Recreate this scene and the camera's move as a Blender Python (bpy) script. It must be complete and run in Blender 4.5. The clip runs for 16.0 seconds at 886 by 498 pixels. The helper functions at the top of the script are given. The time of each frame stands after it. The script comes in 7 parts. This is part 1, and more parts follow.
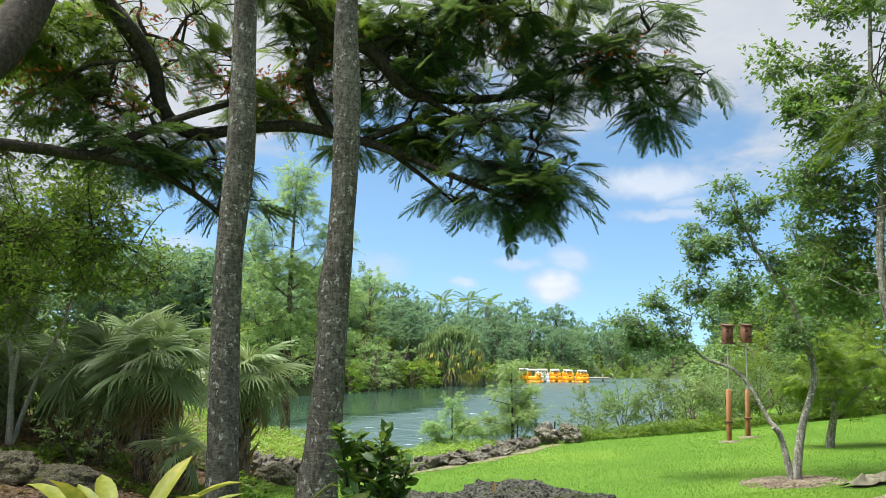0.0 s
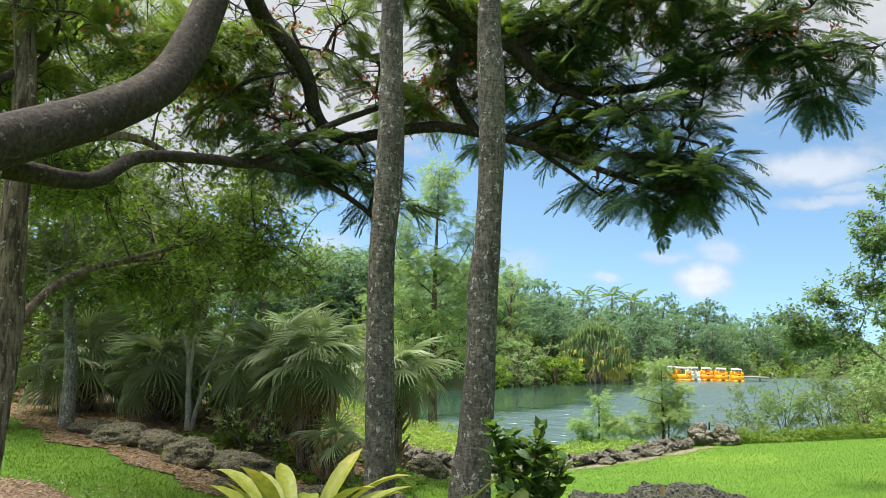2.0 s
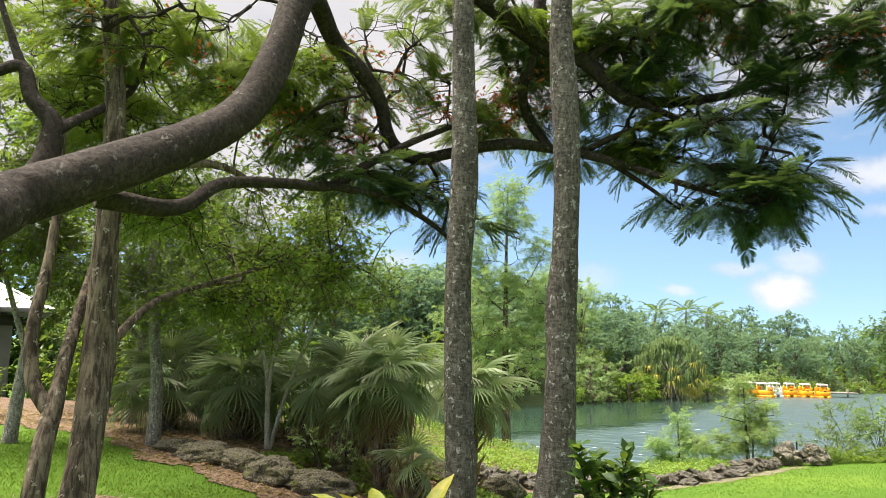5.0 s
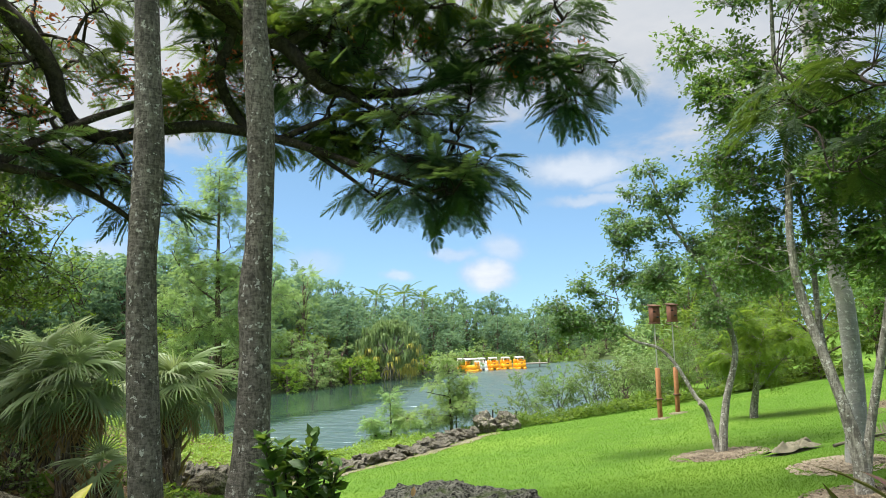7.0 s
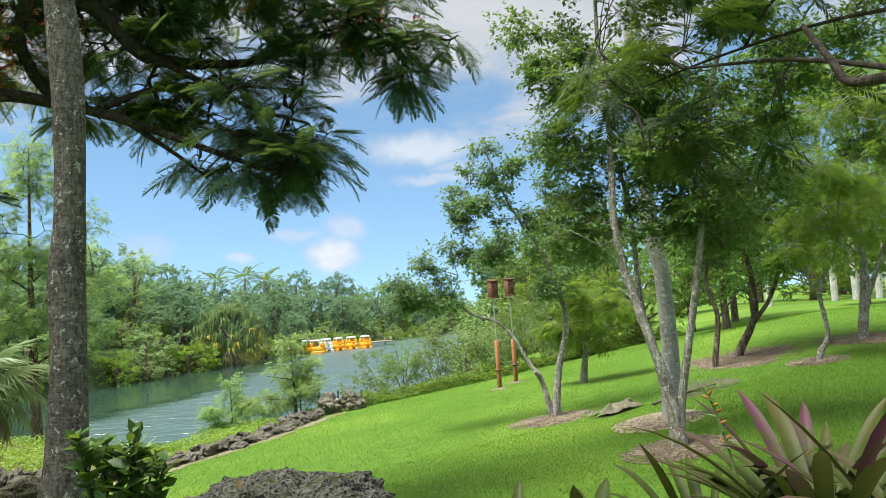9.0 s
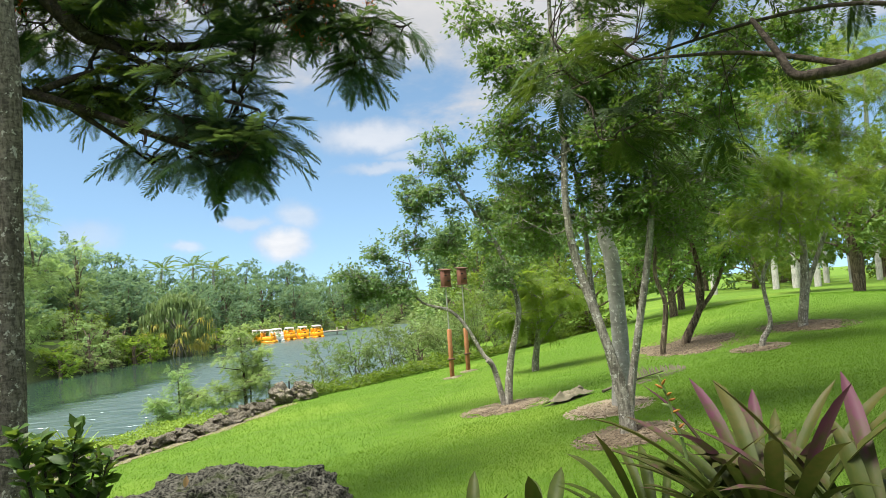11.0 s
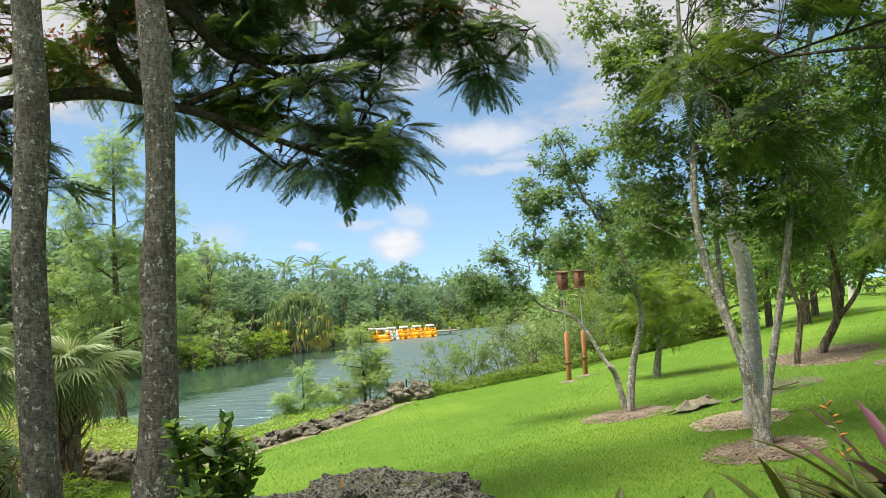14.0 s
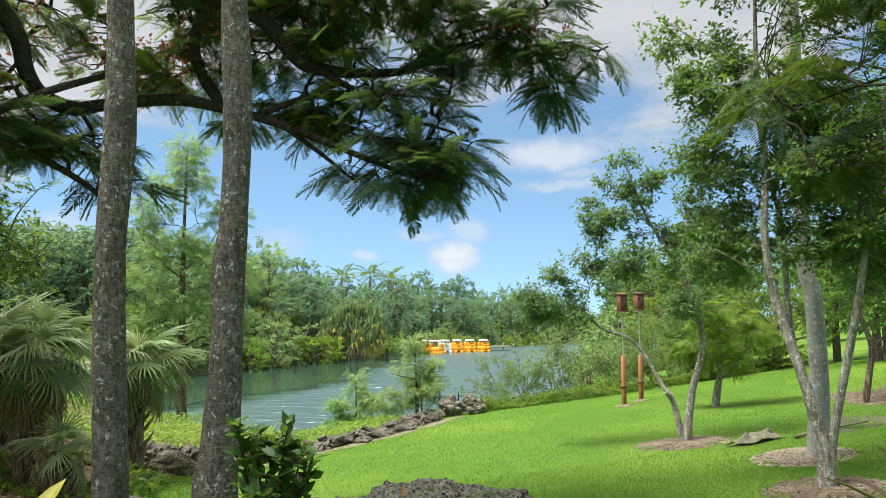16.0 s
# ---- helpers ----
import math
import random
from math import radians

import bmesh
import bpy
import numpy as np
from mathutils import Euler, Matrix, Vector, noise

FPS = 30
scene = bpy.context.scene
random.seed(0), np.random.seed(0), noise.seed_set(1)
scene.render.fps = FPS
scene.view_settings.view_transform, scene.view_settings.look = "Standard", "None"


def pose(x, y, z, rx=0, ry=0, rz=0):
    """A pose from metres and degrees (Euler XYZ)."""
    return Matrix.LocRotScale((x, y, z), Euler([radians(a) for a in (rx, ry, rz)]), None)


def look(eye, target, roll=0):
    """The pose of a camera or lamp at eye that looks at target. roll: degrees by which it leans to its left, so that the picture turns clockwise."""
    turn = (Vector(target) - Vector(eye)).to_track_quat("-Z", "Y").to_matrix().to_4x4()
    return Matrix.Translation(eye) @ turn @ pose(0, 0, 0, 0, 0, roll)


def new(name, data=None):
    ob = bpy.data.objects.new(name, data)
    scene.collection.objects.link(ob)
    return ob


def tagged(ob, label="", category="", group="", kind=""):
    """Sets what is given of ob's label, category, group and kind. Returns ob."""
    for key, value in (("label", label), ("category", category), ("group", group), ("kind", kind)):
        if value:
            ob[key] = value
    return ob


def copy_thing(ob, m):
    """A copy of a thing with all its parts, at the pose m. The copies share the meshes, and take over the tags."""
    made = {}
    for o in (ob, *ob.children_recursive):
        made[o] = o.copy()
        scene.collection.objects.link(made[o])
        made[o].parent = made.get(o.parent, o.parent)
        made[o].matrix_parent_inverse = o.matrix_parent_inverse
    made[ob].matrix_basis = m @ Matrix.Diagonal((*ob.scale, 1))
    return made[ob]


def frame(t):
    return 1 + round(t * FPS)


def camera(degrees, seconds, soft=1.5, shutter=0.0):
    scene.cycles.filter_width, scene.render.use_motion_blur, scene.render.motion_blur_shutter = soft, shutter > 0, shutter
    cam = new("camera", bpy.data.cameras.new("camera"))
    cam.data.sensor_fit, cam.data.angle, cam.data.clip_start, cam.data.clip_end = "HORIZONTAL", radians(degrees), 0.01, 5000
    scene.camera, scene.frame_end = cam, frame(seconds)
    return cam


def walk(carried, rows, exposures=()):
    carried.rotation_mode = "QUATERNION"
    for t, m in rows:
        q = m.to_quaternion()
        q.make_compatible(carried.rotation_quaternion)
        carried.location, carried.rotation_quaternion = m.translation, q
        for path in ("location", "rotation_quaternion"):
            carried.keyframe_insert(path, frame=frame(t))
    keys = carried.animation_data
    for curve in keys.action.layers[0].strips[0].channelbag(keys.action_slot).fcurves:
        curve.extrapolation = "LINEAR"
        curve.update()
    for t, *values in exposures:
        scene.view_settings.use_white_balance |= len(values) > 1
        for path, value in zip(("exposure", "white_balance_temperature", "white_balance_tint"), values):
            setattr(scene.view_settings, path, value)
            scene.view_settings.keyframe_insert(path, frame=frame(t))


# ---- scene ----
cam = camera(62.0, 16.0, soft=0.4)
PATH = [
    (0, (0.024, 0.18, 1.637), (0.016, 2.164, 1.89), 1.8),
    (0.5, (0.02, 0.18, 1.625), (-0.049, 2.164, 1.862), 1.6),
    (1, (0.009, 0.182, 1.624), (-0.142, 2.164, 1.847), 1.5),
    (1.5, (-0.011, 0.18, 1.627), (-0.262, 2.152, 1.847), 1.7),
    (2, (-0.039, 0.172, 1.641), (-0.422, 2.121, 1.871), 2.0),
    (2.5, (-0.088, 0.149, 1.64), (-0.611, 2.063, 1.891), 2.4),
    (3, (-0.115, 0.148, 1.644), (-0.743, 2.028, 1.91), 2.6),
    (3.2, (-0.129, 0.14, 1.636), (-0.778, 2.012, 1.908), 2.4),
    (5.3, (-0.108, 0.177, 1.665), (-0.614, 2.094, 1.931), 1.0),
    (5.5, (-0.094, 0.167, 1.661), (-0.532, 2.101, 1.927), 0.7),
    (6, (-0.019, 0.144, 1.664), (-0.255, 2.112, 1.926), 0.0),
    (6.5, (0.066, 0.166, 1.668), (0.036, 2.15, 1.918), -0.7),
    (7, (0.11, 0.231, 1.668), (0.281, 2.21, 1.902), -1.5),
    (7.5, (0.128, 0.257, 1.665), (0.456, 2.219, 1.877), -2.2),
    (8, (0.152, 0.283, 1.662), (0.578, 2.228, 1.855), -2.7),
    (8.5, (0.179, 0.314, 1.665), (0.684, 2.241, 1.84), -3.3),
    (9, (0.175, 0.309, 1.663), (0.757, 2.216, 1.822), -3.8),
    (9.5, (0.202, 0.326, 1.663), (0.87, 2.205, 1.807), -4.2),
    (9.7, (0.205, 0.32, 1.661), (0.912, 2.186, 1.8), -4.3),
    (11.8, (0.153, 0.361, 1.672), (0.835, 2.238, 1.787), -3.3),
    (12, (0.146, 0.361, 1.66), (0.799, 2.248, 1.775), -3.4),
    (12.5, (0.117, 0.356, 1.673), (0.686, 2.27, 1.779), -3.8),
    (13, (0.1, 0.373, 1.688), (0.605, 2.305, 1.796), -4.1),
    (13.5, (0.091, 0.373, 1.702), (0.547, 2.317, 1.822), -3.9),
    (14, (0.073, 0.362, 1.708), (0.486, 2.314, 1.849), -3.2),
    (14.5, (0.052, 0.343, 1.714), (0.421, 2.302, 1.875), -2.2),
    (15, (0.024, 0.318, 1.719), (0.343, 2.285, 1.897), -1.0),
    (15.5, (0.014, 0.324, 1.716), (0.296, 2.295, 1.902), -0.3),
    (16, (0.021, 0.322, 1.715), (0.282, 2.297, 1.898), -0.1),
]
walk(cam, [(t, look(eye, target, roll)) for t, eye, target, roll in PATH],
     exposures=[(0.0, 1.24, 6250, 10), (2.0, 1.26, 6400, 10), (3.0, 1.40, 6700, 13), (5.4, 1.44, 6850, 15), (6.1, 1.34, 6550, 11), (6.6, 1.26, 6400, 10), (8.5, 1.20, 6350, 9), (12.0, 1.24, 6800, 12), (14.0, 1.24, 6750, 12), (16.0, 1.17, 6400, 10)])

# ---------------------------------------------------------------- light
SUN_EL, SUN_AZ = radians(66), radians(262)          # azimuth clockwise from +y
world = bpy.data.worlds.new("world")
scene.world = world
world.use_nodes = True


class Nodes:
    """Small helper to wire node trees."""

    def __init__(self, tree):
        self.tree = tree
        tree.nodes.clear()

    def __call__(self, kind, inputs=None, operation=None, use_clamp=False, interpolation_type=None, data_type=None, blend_type=None):
        n = self.tree.nodes.new(kind)
        if operation:
            n.operation = operation
        if use_clamp:
            n.use_clamp = True
        if interpolation_type:
            n.interpolation_type = interpolation_type
        if data_type:
            n.data_type = data_type
        if blend_type:
            n.blend_type = blend_type
        for k, v in (inputs or {}).items():
            sock = n.inputs[k]
            if isinstance(v, bpy.types.NodeSocket):
                self.tree.links.new(v, sock)
            else:
                sock.default_value = (*v, 1) if sock.type == "RGBA" and len(v) == 3 else v
        return n

    def math(self, op, a, b=0.0, c=0.0, clamp=False):
        return self("ShaderNodeMath", {0: a, 1: b, 2: c}, operation=op, use_clamp=clamp).outputs[0]

    def vmath(self, op, a, b):
        return self("ShaderNodeVectorMath", {0: a, 1: b}, operation=op)

    def noise(self, vec, scale, detail=4.0, rough=0.55, dist=0.0):
        return self("ShaderNodeTexNoise", {"Vector": vec, "Scale": scale, "Detail": detail, "Roughness": rough, "Distortion": dist}).outputs["Fac"]

    def ramp(self, fac, stops):
        r = self("ShaderNodeValToRGB", {"Fac": fac})
        el = r.color_ramp.elements
        while len(el) < len(stops):
            el.new(0.5)
        for e, (p, c) in zip(el, stops):
            e.position, e.color = p, (*c, 1) if len(c) == 3 else c
        return r.outputs["Color"]

    def smooth(self, x, lo, hi):
        return self("ShaderNodeMapRange", {0: x, 1: lo, 2: hi, 3: 0.0, 4: 1.0}, interpolation_type="SMOOTHSTEP").outputs[0]

    def mix(self, fac, a, b, blend="MIX"):
        m = self("ShaderNodeMix", data_type="RGBA", blend_type=blend)
        for k, v in ((0, fac), (6, a), (7, b)):
            if isinstance(v, bpy.types.NodeSocket):
                self.tree.links.new(v, m.inputs[k])
            else:
                m.inputs[k].default_value = (*v, 1) if isinstance(v, tuple) and len(v) == 3 else v
        return m.outputs[2]


def build_sky():
    n = Nodes(world.node_tree)
    sky = n("ShaderNodeTexSky")
    sky.sky_type, sky.sun_disc, sky.sun_elevation, sky.sun_rotation = "NISHITA", False, SUN_EL, SUN_AZ
    sky.air_density, sky.dust_density, sky.ozone_density = 1.0, 0.0, 3.0
    sky.altitude = 3000
    way = n("ShaderNodeTexCoord").outputs["Generated"]
    lifted = n.vmath("NORMALIZE", n.vmath("ADD", way, (0.0, 0.0, 0.13)).outputs[0], (0, 0, 0)).outputs[0]
    n.tree.links.new(lifted, sky.inputs["Vector"])
    sep = n("ShaderNodeSeparateXYZ", {0: way})
    up = sep.outputs[2]
    # high broken cloud deck, thinning towards the horizon
    den = n.math("ADD", n.math("MAXIMUM", up, 0.0), 0.22)
    flat = n.vmath("DIVIDE", way, n("ShaderNodeCombineXYZ", {0: den, 1: den, 2: 1.0}).outputs[0]).outputs[0]
    big = n.noise(flat, 1.5, 6, 0.55, 0.3)
    fine = n.noise(flat, 5.0, 7, 0.6, 0.2)
    cover = n.math("ADD", n.math("MULTIPLY", big, 0.6), n.math("MULTIPLY", fine, 0.25))
    west = n.math("MULTIPLY", n.smooth(sep.outputs[0], -0.30, -0.55), 0.30)
    deck = n.smooth(n.math("ADD", n.math("ADD", cover, west), n.math("MULTIPLY", n.math("SUBTRACT", up, 0.285), 1.6)), 0.36, 0.52)
    # single cumulus puffs and wisps
    warp = n.vmath("SUBTRACT", n("ShaderNodeTexNoise", {"Vector": way, "Scale": 22.0, "Detail": 6.0, "Roughness": 0.6}).outputs["Color"], (0.5, 0.5, 0.5)).outputs[0]
    warped = n.vmath("ADD", way, n.vmath("MULTIPLY", warp, (0.05, 0.05, 0.035)).outputs[0]).outputs[0]
    total = None
    for (px, py, pz), (rw, rh), weight in PUFFS:
        off = n.vmath("SUBTRACT", warped, (px, py, pz)).outputs[0]
        off = n.vmath("MULTIPLY", off, (1 / rw, 1 / rw, 1 / rh)).outputs[0]
        far = n("ShaderNodeVectorMath", {0: off}, operation="LENGTH").outputs["Value"]
        puff = n.math("MULTIPLY", n.smooth(far, 1.0, 0.25), weight)
        total = puff if total is None else n.math("MAXIMUM", total, puff)
    mask = n.math("MAXIMUM", deck, total)
    bright = n.math("ADD", n.math("MULTIPLY_ADD", total, 0.35, 0.95), n.math("MULTIPLY", n.smooth(up, 0.45, 0.95), 1.5))
    haze = n.smooth(up, 0.16, -0.01)
    mask = n.math("MAXIMUM", mask, n.math("MULTIPLY", haze, 0.05))
    shade = n.ramp(n.math("ADD", n.math("MULTIPLY", fine, 0.6), n.math("MULTIPLY", big, 0.4)),
                   [(0.32, (0.74, 0.80, 0.88)), (0.62, (0.95, 0.97, 1.0))])
    deep = n("ShaderNodeHueSaturation", {"Hue": 0.481, "Saturation": 0.92, "Color": sky.outputs[0]}).outputs[0]
    clear = n("ShaderNodeBackground", {"Color": deep, "Strength": SKY})
    cloud = n("ShaderNodeBackground", {"Color": shade, "Strength": n.math("MULTIPLY", bright, CLOUD)})
    both = n("ShaderNodeMixShader", {0: mask, 1: clear.outputs[0], 2: cloud.outputs[0]})
    n("ShaderNodeOutputWorld", {0: both.outputs[0]})


SKY, CLOUD = 0.103, 0.35
PUFFS = [((0.144, 0.985, 0.078), (0.050, 0.036), 0.95), ((0.165, 0.982, 0.115), (0.045, 0.028), 0.55),
         ((0.02, 0.995, 0.082), (0.03, 0.014), 0.55), ((0.10, 0.99, 0.110), (0.045, 0.014), 0.5),
         ((0.28, 0.94, 0.175), (0.08, 0.012), 0.55), ((0.27, 0.95, 0.215), (0.11, 0.028), 0.75),
         ((0.31, 0.94, 0.190), (0.05, 0.012), 0.45), ((-0.09, 0.99, 0.098), (0.05, 0.03), 0.35),
         ((-0.34, 0.93, 0.110), (0.06, 0.03), 0.55)]
build_sky()
sun = new("sun", bpy.data.lights.new("sun", "SUN"))
sun.data.energy, sun.data.angle, sun.data.color = 4.3, radians(30), (1.0, 0.97, 0.87)
sun.matrix_world = look((0, 0, 0), (-math.sin(SUN_AZ) * math.cos(SUN_EL), -math.cos(SUN_AZ) * math.cos(SUN_EL), -math.sin(SUN_EL)))

# ---------------------------------------------------------------- materials


def material(name):
    m = bpy.data.materials.new(name)
    m.use_nodes = True
    return m, Nodes(m.node_tree)


def finish(n, base, rough=0.8, bump=None, bump_by=0.3, bump_far=0.02, spec=0.3, metal=0.0, extra=None):
    ins = {"Base Color": base, "Roughness": rough, "Specular IOR Level": spec, "Metallic": metal}
    ins.update(extra or {})
    if bump is not None:
        ins["Normal"] = n("ShaderNodeBump", {"Height": bump, "Strength": bump_by, "Distance": bump_far}).outputs[0]
    b = n("ShaderNodeBsdfPrincipled", ins)
    n("ShaderNodeOutputMaterial", {0: b.outputs[0]})


def leaf_material(name, dark, light, glow=0.35, gloss=0.45, tint=None):
    """Leaves: colour varies leaf by leaf and in larger patches; light shines through the blade."""
    m, n = material(name)
    isle = n("ShaderNodeNewGeometry").outputs["Random Per Island"]
    where = n("ShaderNodeTexCoord").outputs["Object"]
    patch = n.noise(where, 1.3, 2)
    f = n.math("ADD", n.math("MULTIPLY", isle, 0.6), n.math("MULTIPLY", patch, 0.5), clamp=True)
    own = n("ShaderNodeObjectInfo").outputs["Random"]
    col = n.mix(f, dark, light)
    if tint:
        col = n.mix(n.smooth(isle, 0.9, 0.97), col, tint)
    col = n("ShaderNodeHueSaturation", {"Hue": n.math("ADD", 0.485, n.math("MULTIPLY", own, 0.03)), "Saturation": 1.0,
                                         "Value": n.math("ADD", 0.85, n.math("MULTIPLY", own, 0.3)), "Color": col}).outputs[0]
    b = n("ShaderNodeBsdfPrincipled", {"Base Color": col, "Roughness": gloss, "Specular IOR Level": 0.35 if gloss < 0.8 else 0.1})
    warm = n.mix(0.5, col, (0.30, 0.42, 0.03), "SCREEN")
    t = n("ShaderNodeBsdfTranslucent", {"Color": warm})
    s = n("ShaderNodeMixShader", {0: glow, 1: b.outputs[0], 2: t.outputs[0]})
    n("ShaderNodeOutputMaterial", {0: s.outputs[0]})
    return m


def bark_material(name, dark, light, lichen=None, scale=1.0, amount=0.6, rough=0.9, upright=0.7, squash=0.22):
    m, n = material(name)
    where = n("ShaderNodeTexCoord").outputs["Object"]
    tall = n("ShaderNodeMapping", {"Vector": where, "Scale": (1, 1, squash)}).outputs[0]
    wide = n("ShaderNodeMapping", {"Vector": where, "Scale": (1, 1, 3.2)}).outputs[0]
    ridges = n.noise(tall, 34 * scale, 6, 0.65, 0.6)
    rings = n.noise(wide, 16 * scale, 4, 0.6, 0.3)
    grain = n.noise(where, 90 * scale, 3)
    blot = n.noise(where, 3.5, 4, 0.6)
    f = n.math("ADD", n.math("MULTIPLY", ridges, upright), n.math("MULTIPLY", rings, 1 - upright))
    col = n.mix(n.smooth(f, 0.38, 0.62), dark, light)
    col = n.mix(n.math("MULTIPLY", n.smooth(blot, 0.4, 0.7), 0.5), col, tuple(c * 0.55 for c in dark))
    if lichen:
        spots = n("ShaderNodeTexVoronoi", {"Vector": n.vmath("ADD", where, n.vmath("MULTIPLY", n("ShaderNodeTexNoise", {"Vector": where, "Scale": 30.0}).outputs["Color"], (0.12, 0.12, 0.12)).outputs[0]).outputs[0], "Scale": 19.0})
        pick = n.math("LESS_THAN", n("ShaderNodeSeparateColor", {0: spots.outputs["Color"]}).outputs[0], amount)
        edge = n.smooth(n.math("ADD", spots.outputs["Distance"], n.math("MULTIPLY", grain, 0.25)), 0.52, 0.36)
        col = n.mix(n.math("MULTIPLY", n.math("MULTIPLY", pick, edge), 0.65), col, lichen)
    h = n.math("ADD", n.math("MULTIPLY", f, 0.8), n.math("MULTIPLY", grain, 0.2))
    finish(n, col, rough, h, 0.9, 0.03, 0.2)
    return m


def plain_material(name, a, b, scale=6.0, rough=0.7, bump=0.2, far=0.01, spec=0.3, metal=0.0):
    m, n = material(name)
    where = n("ShaderNodeTexCoord").outputs["Object"]
    big, small = n.noise(where, scale, 4), n.noise(where, scale * 9, 4)
    f = n.math("ADD", n.math("MULTIPLY", big, 0.6), n.math("MULTIPLY", small, 0.4))
    own = n("ShaderNodeObjectInfo").outputs["Random"]
    f = n.math("ADD", f, n.math("MULTIPLY", n.math("SUBTRACT", own, 0.5), 0.25))
    finish(n, n.mix(n.smooth(f, 0.35, 0.65), a, b), rough, small, bump, far, spec, metal)
    return m


def rock_material(name, dark, light, moss, scale=1.0):
    m, n = material(name)
    where = n("ShaderNodeTexCoord").outputs["Object"]
    bent = n.vmath("ADD", where, n.vmath("MULTIPLY", n("ShaderNodeTexNoise", {"Vector": where, "Scale": 9.0 * scale, "Detail": 4.0}).outputs["Color"], (0.16, 0.16, 0.16)).outputs[0]).outputs[0]
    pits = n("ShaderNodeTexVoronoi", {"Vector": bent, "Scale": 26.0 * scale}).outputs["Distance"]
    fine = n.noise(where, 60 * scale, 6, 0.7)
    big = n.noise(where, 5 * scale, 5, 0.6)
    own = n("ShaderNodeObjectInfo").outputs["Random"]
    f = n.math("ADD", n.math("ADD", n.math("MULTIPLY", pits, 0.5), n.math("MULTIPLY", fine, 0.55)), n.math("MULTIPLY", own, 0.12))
    # low f darkens the pits in the colour and sinks them in the bump
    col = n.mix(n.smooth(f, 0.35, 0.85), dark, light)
    col = n.mix(n.math("MULTIPLY", n.smooth(big, 0.52, 0.66), 0.75), col, moss)
    finish(n, col, 0.95, f, 1.0, 0.03, 0.15)
    return m


M = {}
M["bark_grey"] = bark_material("bark_grey", (0.050, 0.044, 0.038), (0.185, 0.166, 0.146), (0.46, 0.455, 0.43), 1.25, 0.40, upright=0.62, squash=0.4)
M["bark_limb"] = bark_material("bark_limb", (0.030, 0.024, 0.020), (0.074, 0.059, 0.048), (0.17, 0.16, 0.14), 0.8, 0.12, upright=0.85, squash=0.8)
M["bark_brown"] = bark_material("bark_brown", (0.050, 0.037, 0.028), (0.235, 0.185, 0.14), (0.42, 0.38, 0.32), 0.75, 0.22, upright=0.9, squash=0.16)
M["bark_pale"] = bark_material("bark_pale", (0.125, 0.115, 0.097), (0.37, 0.35, 0.305), (0.60, 0.60, 0.56), 1.1, 0.55)
M["bark_white"] = bark_material("bark_white", (0.33, 0.30, 0.26), (0.58, 0.55, 0.48), (0.64, 0.62, 0.57), 1.0, 0.3)
M["palm_pale"] = bark_material("palm_pale", (0.26, 0.255, 0.24), (0.37, 0.365, 0.345), (0.62, 0.62, 0.60), 0.6, 0.5, upright=0.5)
M["palm_white"] = bark_material("palm_white", (0.36, 0.35, 0.33), (0.60, 0.59, 0.56), (0.70, 0.70, 0.68), 0.6, 0.3)
M["twig"] = bark_material("twig", (0.04, 0.032, 0.026), (0.12, 0.10, 0.08))
# one flame-tree leaf in shaded and lit copies, light put into the colour
M["leaf_flame_shaded"] = leaf_material("leaf_flame_shaded", (0.018, 0.050, 0.032), (0.052, 0.112, 0.055), 0.28, 0.5)
M["leaf_flame_lit"] = leaf_material("leaf_flame_lit", (0.026, 0.066, 0.016), (0.095, 0.155, 0.024), 0.4, 0.5)
M["leaf_limb_shaded"] = leaf_material("leaf_limb_shaded", (0.013, 0.043, 0.012), (0.044, 0.092, 0.022), 0.2, 0.7)
M["leaf_lime"] = leaf_material("leaf_lime", (0.066, 0.135, 0.014), (0.150, 0.240, 0.028), 0.5, 0.6)
M["leaf_shrub"] = leaf_material("leaf_shrub", (0.038, 0.082, 0.014), (0.120, 0.185, 0.026), 0.5, 0.4)
M["leaf_oak"] = leaf_material("leaf_oak", (0.050, 0.115, 0.045), (0.14, 0.235, 0.085), 0.35, 0.42)
M["leaf_cypress"] = leaf_material("leaf_cypress", (0.16, 0.265, 0.085), (0.29, 0.405, 0.155), 0.45, 0.55)
# distance haze is put into this colour: paler, bluer far leaves
M["leaf_far_hazed"] = leaf_material("leaf_far_hazed", (0.090, 0.165, 0.112), (0.140, 0.232, 0.145), 0.45, 0.9)
M["leaf_airy"] = leaf_material("leaf_airy", (0.034, 0.086, 0.020), (0.108, 0.19, 0.040), 0.35, 0.45)
M["leaf_wood"] = leaf_material("leaf_wood", (0.042, 0.10, 0.022), (0.125, 0.22, 0.042), 0.35, 0.5)
# darker far leaves, with the same distance haze in the colour
M["leaf_far_dark_hazed"] = leaf_material("leaf_far_dark_hazed", (0.080, 0.150, 0.112), (0.125, 0.21, 0.145), 0.45, 0.9)
M["leaf_olive"] = leaf_material("leaf_olive", (0.11, 0.18, 0.062), (0.20, 0.285, 0.11), 0.35, 0.7)
M["leaf_palmetto"] = leaf_material("leaf_palmetto", (0.115, 0.165, 0.080), (0.30, 0.355, 0.19), 0.4, 0.42)
M["leaf_dead"] = leaf_material("leaf_dead", (0.16, 0.10, 0.05), (0.34, 0.22, 0.10), 0.25, 0.6)
M["leaf_bush"] = leaf_material("leaf_bush", (0.024, 0.060, 0.014), (0.062, 0.125, 0.024), 0.3, 0.5)
M["leaf_cover"] = leaf_material("leaf_cover", (0.11, 0.21, 0.025), (0.23, 0.34, 0.05), 0.35, 0.5)
